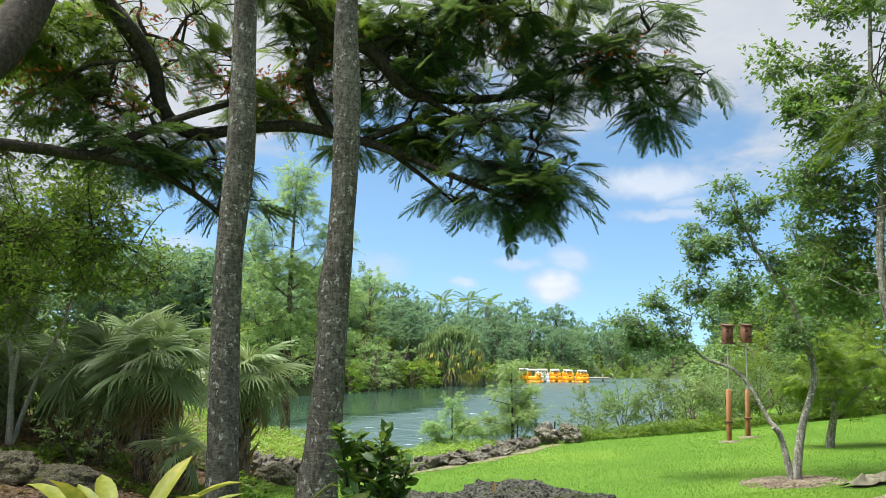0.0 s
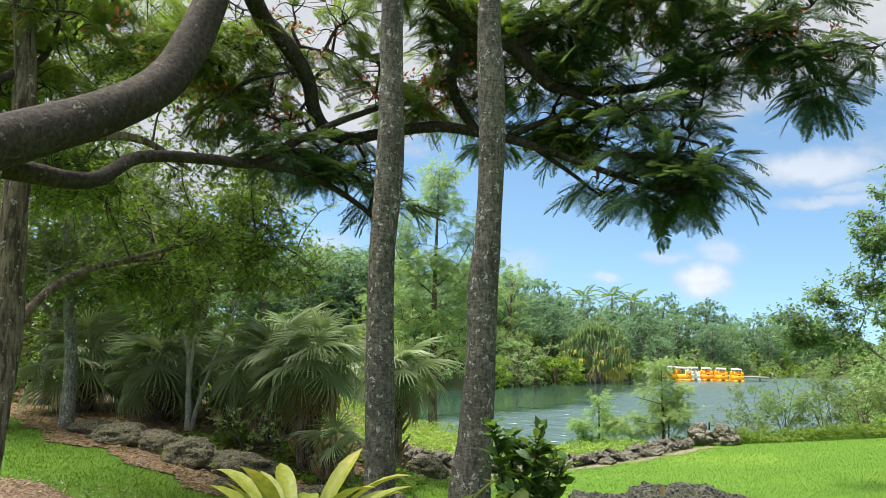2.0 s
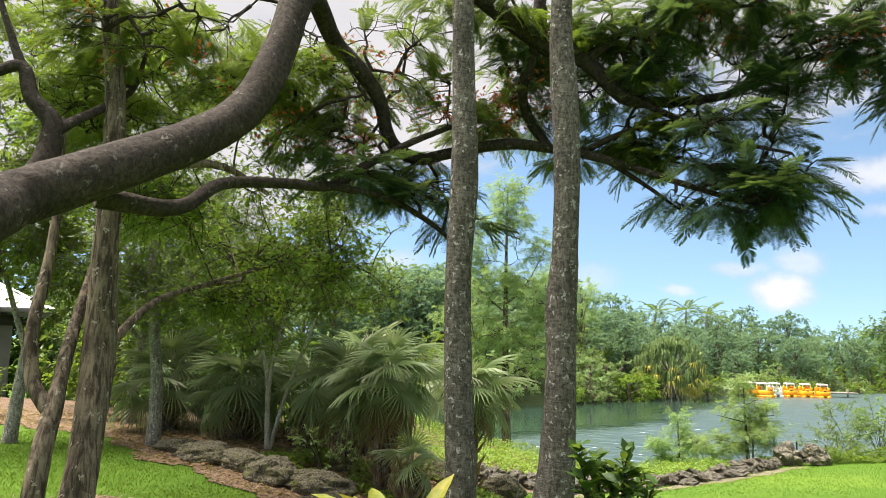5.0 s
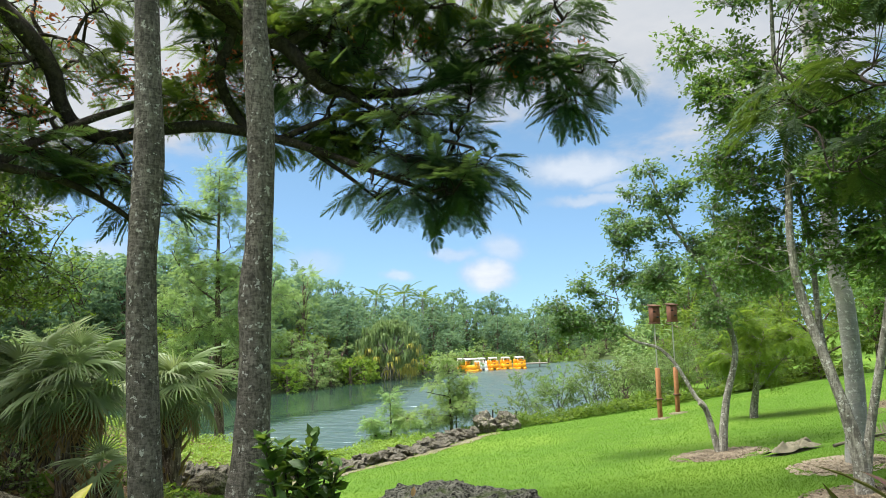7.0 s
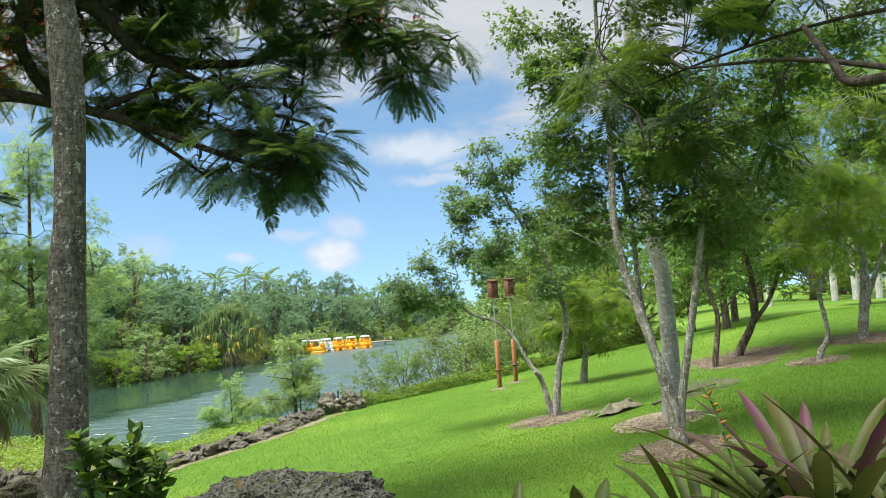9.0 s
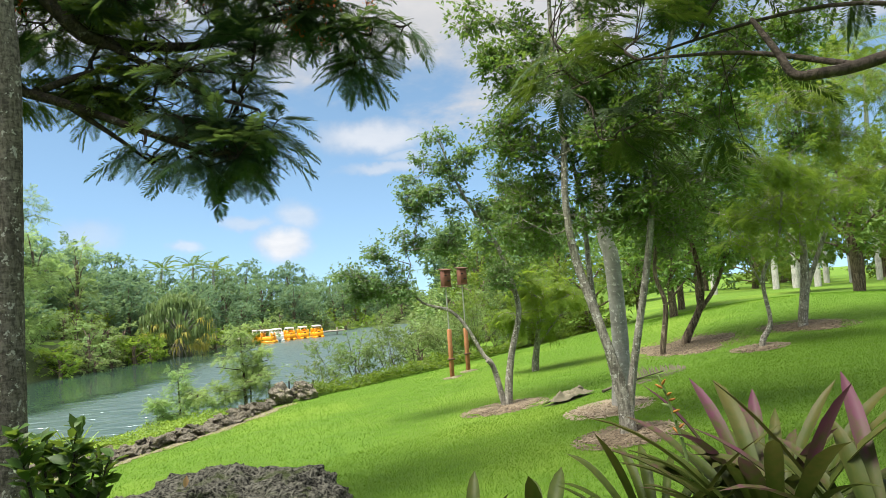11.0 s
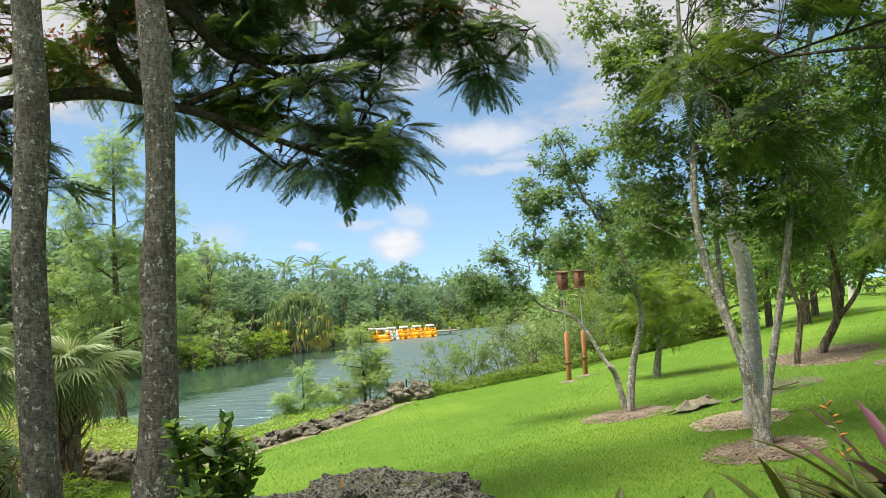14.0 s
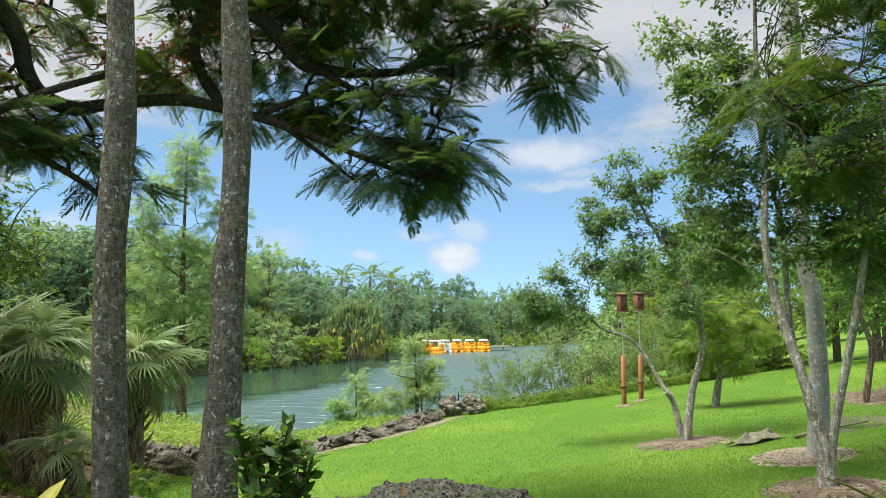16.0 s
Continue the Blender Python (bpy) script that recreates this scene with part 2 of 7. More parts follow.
M["leaf_pandan"] = leaf_material("leaf_pandan", (0.09, 0.17, 0.06), (0.19, 0.29, 0.10), 0.25, 0.4)
M["leaf_pandan_old"] = leaf_material("leaf_pandan_old", (0.26, 0.22, 0.045), (0.46, 0.38, 0.08), 0.25, 0.5)
M["flower_red"] = leaf_material("flower_red", (0.34, 0.05, 0.022), (0.52, 0.11, 0.035), 0.15, 0.5)
M["grass"] = leaf_material("grass", (0.080, 0.168, 0.017), (0.104, 0.198, 0.022), 0.3, 0.9)


def ground_material():
    m, n = material("lawn_ground")
    where = n("ShaderNodeTexCoord").outputs["Object"]
    big, mid, fine = n.noise(where, 0.35, 4), n.noise(where, 4, 4), n.noise(where, 60, 4, 0.7)
    f = n.math("ADD", n.math("MULTIPLY", mid, 0.5), n.math("MULTIPLY", fine, 0.5))
    col = n.mix(n.smooth(f, 0.3, 0.7), (0.062, 0.130, 0.013), (0.108, 0.200, 0.024))
    col = n.mix(n.math("MULTIPLY", n.smooth(big, 0.45, 0.7), 0.35), col, (0.22, 0.31, 0.04))
    finish(n, col, 0.9, fine, 0.8, 0.03, 0.15)
    return m


def soil_material(name, a, b, c):
    m, n = material(name)
    where = n("ShaderNodeTexCoord").outputs["Object"]
    chips = n("ShaderNodeTexVoronoi", {"Vector": where, "Scale": 38.0})
    pick = n("ShaderNodeSeparateColor", {0: chips.outputs["Color"]}).outputs[0]
    big = n.noise(where, 1.6, 4)
    col = n.ramp(n.math("ADD", n.math("MULTIPLY", pick, 0.7), n.math("MULTIPLY", big, 0.3)), [(0.15, a), (0.5, b), (0.9, c)])
    finish(n, col, 0.95, chips.outputs["Distance"], 1.0, 0.02, 0.1)
    return m


def water_material():
    m, n = material("lake_water")
    where = n("ShaderNodeTexCoord").outputs["Object"]
    flat = n("ShaderNodeMapping", {"Vector": where, "Scale": (0.55, 1.0, 1.0), "Rotation": (0, 0, 0.15)}).outputs[0]
    w1, w2 = n.noise(flat, 1.4, 2, 0.5, 0.4), n.noise(flat, 4.0, 2, 0.5)
    spot = n("ShaderNodeSeparateXYZ", {0: where})
    lee = n.math("ADD", n.math("SUBTRACT", spot.outputs[0], n.math("MULTIPLY", n.math("SUBTRACT", spot.outputs[1], 47.0), 0.36)), n.math("MULTIPLY", n.math("SUBTRACT", n.noise(where, 0.12, 3, 0.6), 0.5), 9.0))
    gust = n.smooth(lee, -3.0, 1.0)
    h = n.math("MULTIPLY", n.math("ADD", n.math("MULTIPLY", w1, 0.8), n.math("MULTIPLY", w2, 0.15)), n.math("MULTIPLY_ADD", gust, 1.1, 0.06))
    finish(n, (0.026, 0.056, 0.042), n.math("MULTIPLY_ADD", gust, 0.27, 0.04), h, 1.0, 0.42, 0.8, extra={"IOR": 2.0, "Specular Tint": (0.72, 0.89, 1.0, 1.0)})
    return m


M["lawn"] = ground_material()
M["mulch"] = soil_material("mulch", (0.06, 0.046, 0.032), (0.155, 0.122, 0.084), (0.285, 0.235, 0.17))
M["litter"] = soil_material("litter", (0.085, 0.056, 0.038), (0.185, 0.125, 0.086), (0.31, 0.22, 0.155))
M["dirt"] = soil_material("dirt", (0.10, 0.092, 0.055), (0.175, 0.16, 0.10), (0.27, 0.245, 0.17))
M["chip"] = plain_material("chip", (0.11, 0.082, 0.056), (0.31, 0.255, 0.185), 3.0)
M["water"] = water_material()
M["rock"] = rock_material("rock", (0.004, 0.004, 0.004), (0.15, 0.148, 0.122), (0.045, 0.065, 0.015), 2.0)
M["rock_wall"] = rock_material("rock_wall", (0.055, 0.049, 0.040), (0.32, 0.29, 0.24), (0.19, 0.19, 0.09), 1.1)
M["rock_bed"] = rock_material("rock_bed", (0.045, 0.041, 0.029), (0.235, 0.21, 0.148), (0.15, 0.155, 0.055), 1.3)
M["post_wood"] = plain_material("post_wood", (0.20, 0.085, 0.035), (0.31, 0.14, 0.06), 8.0, 0.7)
M["box_wood"] = plain_material("box_wood", (0.10, 0.042, 0.027), (0.17, 0.075, 0.05), 10.0, 0.7)
M["roof_wood"] = plain_material("roof_wood", (0.075, 0.037, 0.025), (0.13, 0.065, 0.045), 10.0, 0.8)
M["dark"] = plain_material("dark", (0.012, 0.012, 0.012), (0.03, 0.03, 0.03))
M["metal"] = plain_material("metal", (0.35, 0.35, 0.34), (0.5, 0.5, 0.48), 8.0, 0.45, 0.05, 0.01, 0.5, 0.7)
M["orange"] = plain_material("orange", (0.75, 0.30, 0.015), (0.85, 0.38, 0.02), 2.0, 0.35, 0.02)
M["white"] = plain_material("white", (0.72, 0.72, 0.70), (0.82, 0.82, 0.80), 2.0, 0.4, 0.02)
M["dock"] = plain_material("dock", (0.25, 0.22, 0.19), (0.42, 0.38, 0.33), 3.0, 0.8)
M["tarp"] = plain_material("tarp", (0.12, 0.11, 0.075), (0.25, 0.22, 0.16), 6.0, 0.85)
M["dead_frond"] = plain_material("dead_frond", (0.045, 0.040, 0.028), (0.12, 0.105, 0.075), 5.0, 0.85)
M["stucco"] = plain_material("stucco", (0.15, 0.15, 0.14), (0.20, 0.20, 0.19), 4.0, 0.9)
M["roof_metal"] = plain_material("roof_metal", (0.62, 0.63, 0.62), (0.75, 0.76, 0.75), 1.5, 0.4, 0.05)
M["frame"] = plain_material("frame", (0.10, 0.10, 0.10), (0.16, 0.16, 0.16))


def glass_material():
    m, n = material("glass")
    finish(n, (0.02, 0.025, 0.025), 0.05, None, spec=0.6)
    return m


M["glass"] = glass_material()


def bromeliad_material(name, low, mid, tip):
    """Strap leaves, green towards the rosette and coloured at the tip; z of the mesh runs along each leaf."""
    m, n = material(name)
    where = n("ShaderNodeTexCoord").outputs["Object"]
    height = n("ShaderNodeSeparateXYZ", {0: where}).outputs[2]
    isle = n("ShaderNodeNewGeometry").outputs["Random Per Island"]
    f = n.math("ADD", n.math("MULTIPLY", height, 2.0), n.math("MULTIPLY", n.math("SUBTRACT", isle, 0.5), 0.8))
    streak = n.noise(n("ShaderNodeMapping", {"Vector": where, "Scale": (1, 1, 0.1)}).outputs[0], 45, 3)
    col = n.ramp(n.math("ADD", f, n.math("MULTIPLY", n.math("SUBTRACT", streak, 0.5), 0.9)), [(0.15, low), (0.55, mid), (0.88, tip)])
    b = n("ShaderNodeBsdfPrincipled", {"Base Color": col, "Roughness": 0.5, "Specular IOR Level": 0.14})
    t = n("ShaderNodeBsdfTranslucent", {"Color": col})
    s = n("ShaderNodeMixShader", {0: 0.25, 1: b.outputs[0], 2: t.outputs[0]})
    n("ShaderNodeOutputMaterial", {0: s.outputs[0]})
    return m


M["brom_purple"] = bromeliad_material("brom_purple", (0.022, 0.040, 0.008), (0.046, 0.054, 0.014), (0.082, 0.030, 0.048))
M["brom_green"] = bromeliad_material("brom_green", (0.020, 0.037, 0.006), (0.038, 0.053, 0.010), (0.062, 0.060, 0.016))
M["brom_yellow"] = bromeliad_material("brom_yellow", (0.085, 0.12, 0.018), (0.18, 0.19, 0.026), (0.32, 0.26, 0.05))
M["undergrowth"] = soil_material("undergrowth", (0.03, 0.045, 0.02), (0.055, 0.08, 0.03), (0.09, 0.11, 0.05))
M["bud"] = plain_material("bud", (0.24, 0.09, 0.02), (0.34, 0.16, 0.03), 30.0)

# ---------------------------------------------------------------- geometry helpers
rng = np.random.default_rng(7)


class Geo:
    """Vertices and faces, gathered piece by piece."""

    def __init__(self):
        self.v, self.f, self.n = [], [], 0

    def add(self, verts, *faces):
        verts = np.asarray(verts, float).reshape(-1, 3)
        self.v.append(verts)
        self.f += [np.asarray(f, int) + self.n for f in faces if len(f)]
        self.n += len(verts)
        return self

    def join(self, other):
        for f in other.f:
            self.f.append(f + self.n)
        self.v += other.v
        self.n += other.n
        return self

    def verts(self):
        return np.concatenate(self.v)

    def mesh(self, name, mat, smooth=True, off=(0, 0, 0)):
        me = bpy.data.meshes.new(name)
        v = self.verts() - np.asarray(off, float)
        sizes = np.concatenate([np.full(len(f), f.shape[1]) for f in self.f])
        loops = np.concatenate([f.ravel() for f in self.f])
        me.vertices.add(len(v))
        me.vertices.foreach_set("co", v.astype(np.float32).ravel())
        me.loops.add(len(loops))
        me.loops.foreach_set("vertex_index", loops.astype(np.int32))
        me.polygons.add(len(sizes))
        me.polygons.foreach_set("loop_start", np.concatenate([[0], np.cumsum(sizes)[:-1]]).astype(np.int32))
        me.polygons.foreach_set("use_smooth", np.full(len(sizes), smooth))
        me.update(calc_edges=True)
        me.materials.append(mat)
        return me


BASE = {}


def thing(name, label, category, at, group="", kind=""):
    ob = new(name)
    ob.location = at
    ob.empty_display_size = 0.2
    BASE[ob] = np.asarray(at, float)
    return tagged(ob, label, category, group, kind)


def part(name, geo, mat, parent, label="", smooth=True):
    """One mesh of world-space geometry under a thing or a part."""
    ob = new(name, geo.mesh(name, mat, smooth, BASE[parent]))
    ob.parent = parent
    BASE[ob] = BASE[parent]
    return tagged(ob, label)


def single(name, geo, mat, label, category, at=(0, 0, 0), group="", kind="", smooth=True):
    """A thing that is one mesh."""
    ob = new(name, geo.mesh(name, mat, smooth, at))
    ob.location = at
    BASE[ob] = np.asarray(at, float)
    return tagged(ob, label, category, group, kind)


def spline(pts, steps=6):
    """Catmull-Rom through the points, rows of any width."""
    p = np.asarray(pts, float)
    if len(p) < 3:
        t = np.linspace(0, 1, steps + 1)[:, None]
        return p[0] * (1 - t) + p[-1] * t
    q = np.vstack([2 * p[0] - p[1], p, 2 * p[-1] - p[-2]])
    out = []
    for i in range(1, len(q) - 2):
        t = np.linspace(0, 1, steps, endpoint=False)[:, None]
        a, b, c, d = q[i - 1 : i + 3]
        out.append(0.5 * (2 * b + (c - a) * t + (2 * a - 5 * b + 4 * c - d) * t**2 + (3 * b - a - 3 * c + d) * t**3))
    return np.vstack(out + [p[-1:]])


def tube(rows, sides=10, steps=5, rough=0.0, seed=0, cap=True):
    """A limb through rows of x, y, z, radius, with an uneven skin."""
    s = spline(rows, steps)
    p, r = s[:, :3], np.maximum(s[:, 3], 0.002)
    tan = np.gradient(p, axis=0)
    tan /= np.linalg.norm(tan, axis=1, keepdims=True) + 1e-9
    ref = np.array([0.31, 0.87, 0.11]) if abs(tan[:, 2]).mean() > 0.6 else np.array([0.05, 0.02, 1.0])
    a = np.cross(tan, ref)
    a /= np.linalg.norm(a, axis=1, keepdims=True) + 1e-9
    b = np.cross(tan, a)
    ang = np.linspace(0, 2 * np.pi, sides, endpoint=False)
    ring = a[:, None] * np.cos(ang)[None, :, None] + b[:, None] * np.sin(ang)[None, :, None]
    rad = np.repeat(r[:, None], sides, 1)
    if rough:
        g = np.random.default_rng(seed)
        ph = g.uniform(0, 6.28, 5)
        along = np.arange(len(p))[:, None]
        wob = np.sin(2 * ang[None] + along * 0.35 + ph[0]) + 0.7 * np.sin(3 * ang[None] - along * 0.5 + ph[1]) + 0.5 * np.sin(5 * ang[None] + along * 0.9 + ph[2])
        rad = rad * (1 + rough * wob + rough * g.normal(0, 0.5, rad.shape))
    v = (p[:, None] + ring * rad[:, :, None]).reshape(-1, 3)
    i, j = np.meshgrid(np.arange(len(p) - 1), np.arange(sides), indexing="ij")
    k = (j + 1) % sides
    f = np.stack([i * sides + j, i * sides + k, (i + 1) * sides + k, (i + 1) * sides + j], -1).reshape(-1, 4)
    geo = Geo().add(v, f)
    if cap:
        n = len(p) * sides
        tops = np.stack([np.full(sides, 0), np.arange(sides), (np.arange(sides) + 1) % sides], 1)
        for end, flip in ((0, True), (len(p) - 1, False)):
            t = tops.copy()
            t[:, 1:] += 1
            geo.add(np.vstack([p[end : end + 1], v[end * sides : (end + 1) * sides]]), t[:, ::-1] if flip else t)
    return geo


def box(centre, size, turn=0.0, bevel=0.01, tilt=(0, 0)):
    """A block with chamfered edges."""
    bm = bmesh.new()
    bmesh.ops.create_cube(bm, size=1)
    bmesh.ops.scale(bm, vec=size, verts=bm.verts)
    if bevel:
        bmesh.ops.bevel(bm, geom=bm.edges[:], offset=min(bevel, min(size) * 0.3), segments=1, affect="EDGES")
    bmesh.ops.transform(bm, matrix=pose(*centre, tilt[0], tilt[1], math.degrees(turn)), verts=bm.verts)
    geo = from_bm(bm)
    return geo


def from_bm(bm):
    bm.verts.ensure_lookup_table()
    v = np.array([w.co for w in bm.verts])
    by = {}
    for f in bm.faces:
        by.setdefault(len(f.verts), []).append([w.index for w in f.verts])
    bm.free()
    return Geo().add(v, *[np.array(x) for x in by.values()])


def stone(centre, size, seed, detail=3, rough=0.35, fine=0.12, cap=9.0):
    """A weathered stone: a lump with facets, hollows and pits."""
    bm = bmesh.new()
    bmesh.ops.create_icosphere(bm, subdivisions=detail, radius=1)
    shift = Vector((seed * 3.1, seed * 1.7, seed * 0.9))
    for w in bm.verts:
        c = w.co.copy()
        d = 1 + rough * noise.noise(c * 1.1 + shift) + rough * 0.6 * noise.noise(c * 2.7 + shift)
        rug = sum(abs(noise.noise(c * f + shift * f)) / f**0.55 for f in (3.3, 6.7, 13.0, 26.0, 45.0))
        d += fine * (0.9 * rug - 0.45) - rough * 0.5 * abs(noise.noise(c * 1.9 - shift))
        q = c * d
        z = max(q.z, -0.55) if q.z < cap else cap + (q.z - cap) * 0.5
        w.co = (q.x * size[0], q.y * size[1], z * size[2])
    bmesh.ops.translate(bm, vec=centre, verts=bm.verts)
    return from_bm(bm)


def turns(ways, ups):
    """Rotation matrices whose y runs along ways, with z as near to ups as may be."""
    y = ways / (np.linalg.norm(ways, axis=1, keepdims=True) + 1e-9)
    x = np.cross(y, ups)
    x /= np.linalg.norm(x, axis=1, keepdims=True) + 1e-9
    return np.stack([x, y, np.cross(x, y)], -1)


def scatter(model, at, turn, size):
    """Copies of a small model (verts, faces) at many places, as one mesh."""
    v, faces = model
    at, size = np.asarray(at, float), np.asarray(size, float).reshape(-1, 1, 1)
    out = np.einsum("nij,kj->nki", turn, v) * size + at[:, None]
    geo = Geo()
    off = (np.arange(len(at)) * len(v))[:, None, None]
    geo.add(out.reshape(-1, 3), *[(f[None] + off).reshape(-1, f.shape[1]) for f in faces])
    return geo


# small leaf models, along +y from the stalk
LEAF = (np.array([(0, 0, 0), (-0.24, 0.45, 0.05), (0, 1, -0.08), (0.24, 0.45, 0.05)]), [np.array([(0, 2, 1), (0, 3, 2)])])
LONG = (np.array([(0, 0, 0), (-0.12, 0.4, 0.03), (0, 1, -0.15), (0.12, 0.4, 0.03)]), [np.array([(0, 2, 1), (0, 3, 2)])])
BROAD = (np.array([(0, 0, 0), (-0.2, 0.25, 0.04), (-0.24, 0.6, 0.03), (0, 1, -0.14), (0.24, 0.6, 0.03), (0.2, 0.25, 0.04), (0, 0.5, -0.03)]),
         [np.array([(0, 6, 1), (1, 6, 2), (2, 6, 3), (3, 6, 4), (4, 6, 5), (5, 6, 0)])])
BLADE = (np.array([(-0.09, 0, 0), (0.09, 0, 0), (0.0, 1, 0.05)]), [np.array([(0, 1, 2)])])


def feather(pairs, width, wide, droop, seed, last=5):
    """A pinnate leaf, 1 long: an arching midrib with pairs of narrow leaflets that droop a little."""
    g = np.random.default_rng(seed)
    v, f = [], []
    rib = lambda t: np.array([0.0, t * (1 - 0.12 * droop * t), -droop * 0.5 * t * t])  # noqa: E731
    for i in range(last):
        a, b = rib(i / last), rib((i + 1) / last)
        w = 0.008 * (1 - 0.7 * i / last)
        k = len(v)
        v += [a + (w, 0, 0), a - (w, 0, 0), b - (w, 0, 0), b + (w, 0, 0)]
        f += [(k, k + 1, k + 2), (k, k + 2, k + 3)]
    for i in range(pairs):
        t = 0.12 + 0.88 * (i + 0.5) / pairs
        reach = width * (math.sin(math.pi * (0.12 + 0.80 * t)) ** 0.7)
        for side in (-1, 1):
            a = rib(t)
            lean = 0.35 + 0.4 * t + g.uniform(-0.12, 0.12)
            way = np.array([side * math.cos(lean), math.sin(lean), -0.25 * droop + g.uniform(-0.2, 0.15)])
            way /= np.linalg.norm(way)
            cross = np.array([-way[1] * side, way[0] * side, 0.2]) * wide
            mid, tip = a + way * reach * 0.5, a + way * reach
            k = len(v)
            v += [a, mid - cross, tip, mid + cross]
            f += [(k, k + 2, k + 1), (k, k + 3, k + 2)]
    return np.array(v), [np.array(f)]


FROND = feather(21, 0.24, 0.019, 0.35, 1)
FROND_B = feather(19, 0.22, 0.018, 0.7, 2)
SPRAY = feather(6, 0.32, 0.038, 0.6, 3, 2)
PALM = feather(30, 0.26, 0.012, 1.1, 4)


def fan(blades, seed, arc=125, curl=0.28, fold=0.0):
    """A palmetto leaf, 1 long: pleated towards the stalk, then split into stiff blades whose tips hang."""
    g = np.random.default_rng(seed)
    v, f = [np.zeros(3)], []
    edge = [math.radians(-arc + 2 * arc * i / blades) for i in range(blades + 1)]
    spot = lambda a, r, z: np.array([math.sin(a) * r, math.cos(a) * r, z - curl * max(0.0, math.cos(a) * r) ** 2 - fold * abs(math.sin(a)) * r])  # noqa: E731
    for i in range(blades):
        a0, a1 = edge[i], edge[i + 1]
        m = (a0 + a1) / 2 + g.uniform(-0.02, 0.02)
        long = (1.0 - 0.30 * abs(m) / 2.2) * g.uniform(0.85, 1.05)
        hang, thin = g.uniform(0.05, 0.7), (a1 - a0) * 0.27
        k = len(v)
        v += [spot(a0, long * 0.24, -0.012), spot(m, long * 0.30, 0.02), spot(a1, long * 0.24, -0.012),
              spot(m - thin * 0.62, long * 0.64, -0.015 - hang * 0.12), spot(m, long * 0.65, 0.010 - hang * 0.12), spot(m + thin * 0.62, long * 0.64, -0.015 - hang * 0.12),
              spot(m + g.uniform(-0.04, 0.04), long * (1 - hang * 0.25), -hang * 0.55)]
        f += [(0, k + 1, k), (0, k + 2, k + 1), (k, k + 1, k + 4), (k, k + 4, k + 3), (k + 1, k + 2, k + 5), (k + 1, k + 5, k + 4), (k + 3, k + 4, k + 6), (k + 4, k + 5, k + 6)]
    return np.array(v), [np.array(f)]


FAN = fan(30, 5)
ARCHED = fan(24, 6, 118, 0.34, 0.18)


def unit(a):
    return a / (np.linalg.norm(a, axis=-1, keepdims=True) + 1e-9)


STICK = (np.array([(0.012, 0, 0), (-0.006, 0, 0.010), (-0.006, 0, -0.010), (0, 1, 0)]), [np.array([(0, 1, 3), (1, 2, 3), (2, 0, 3)])])


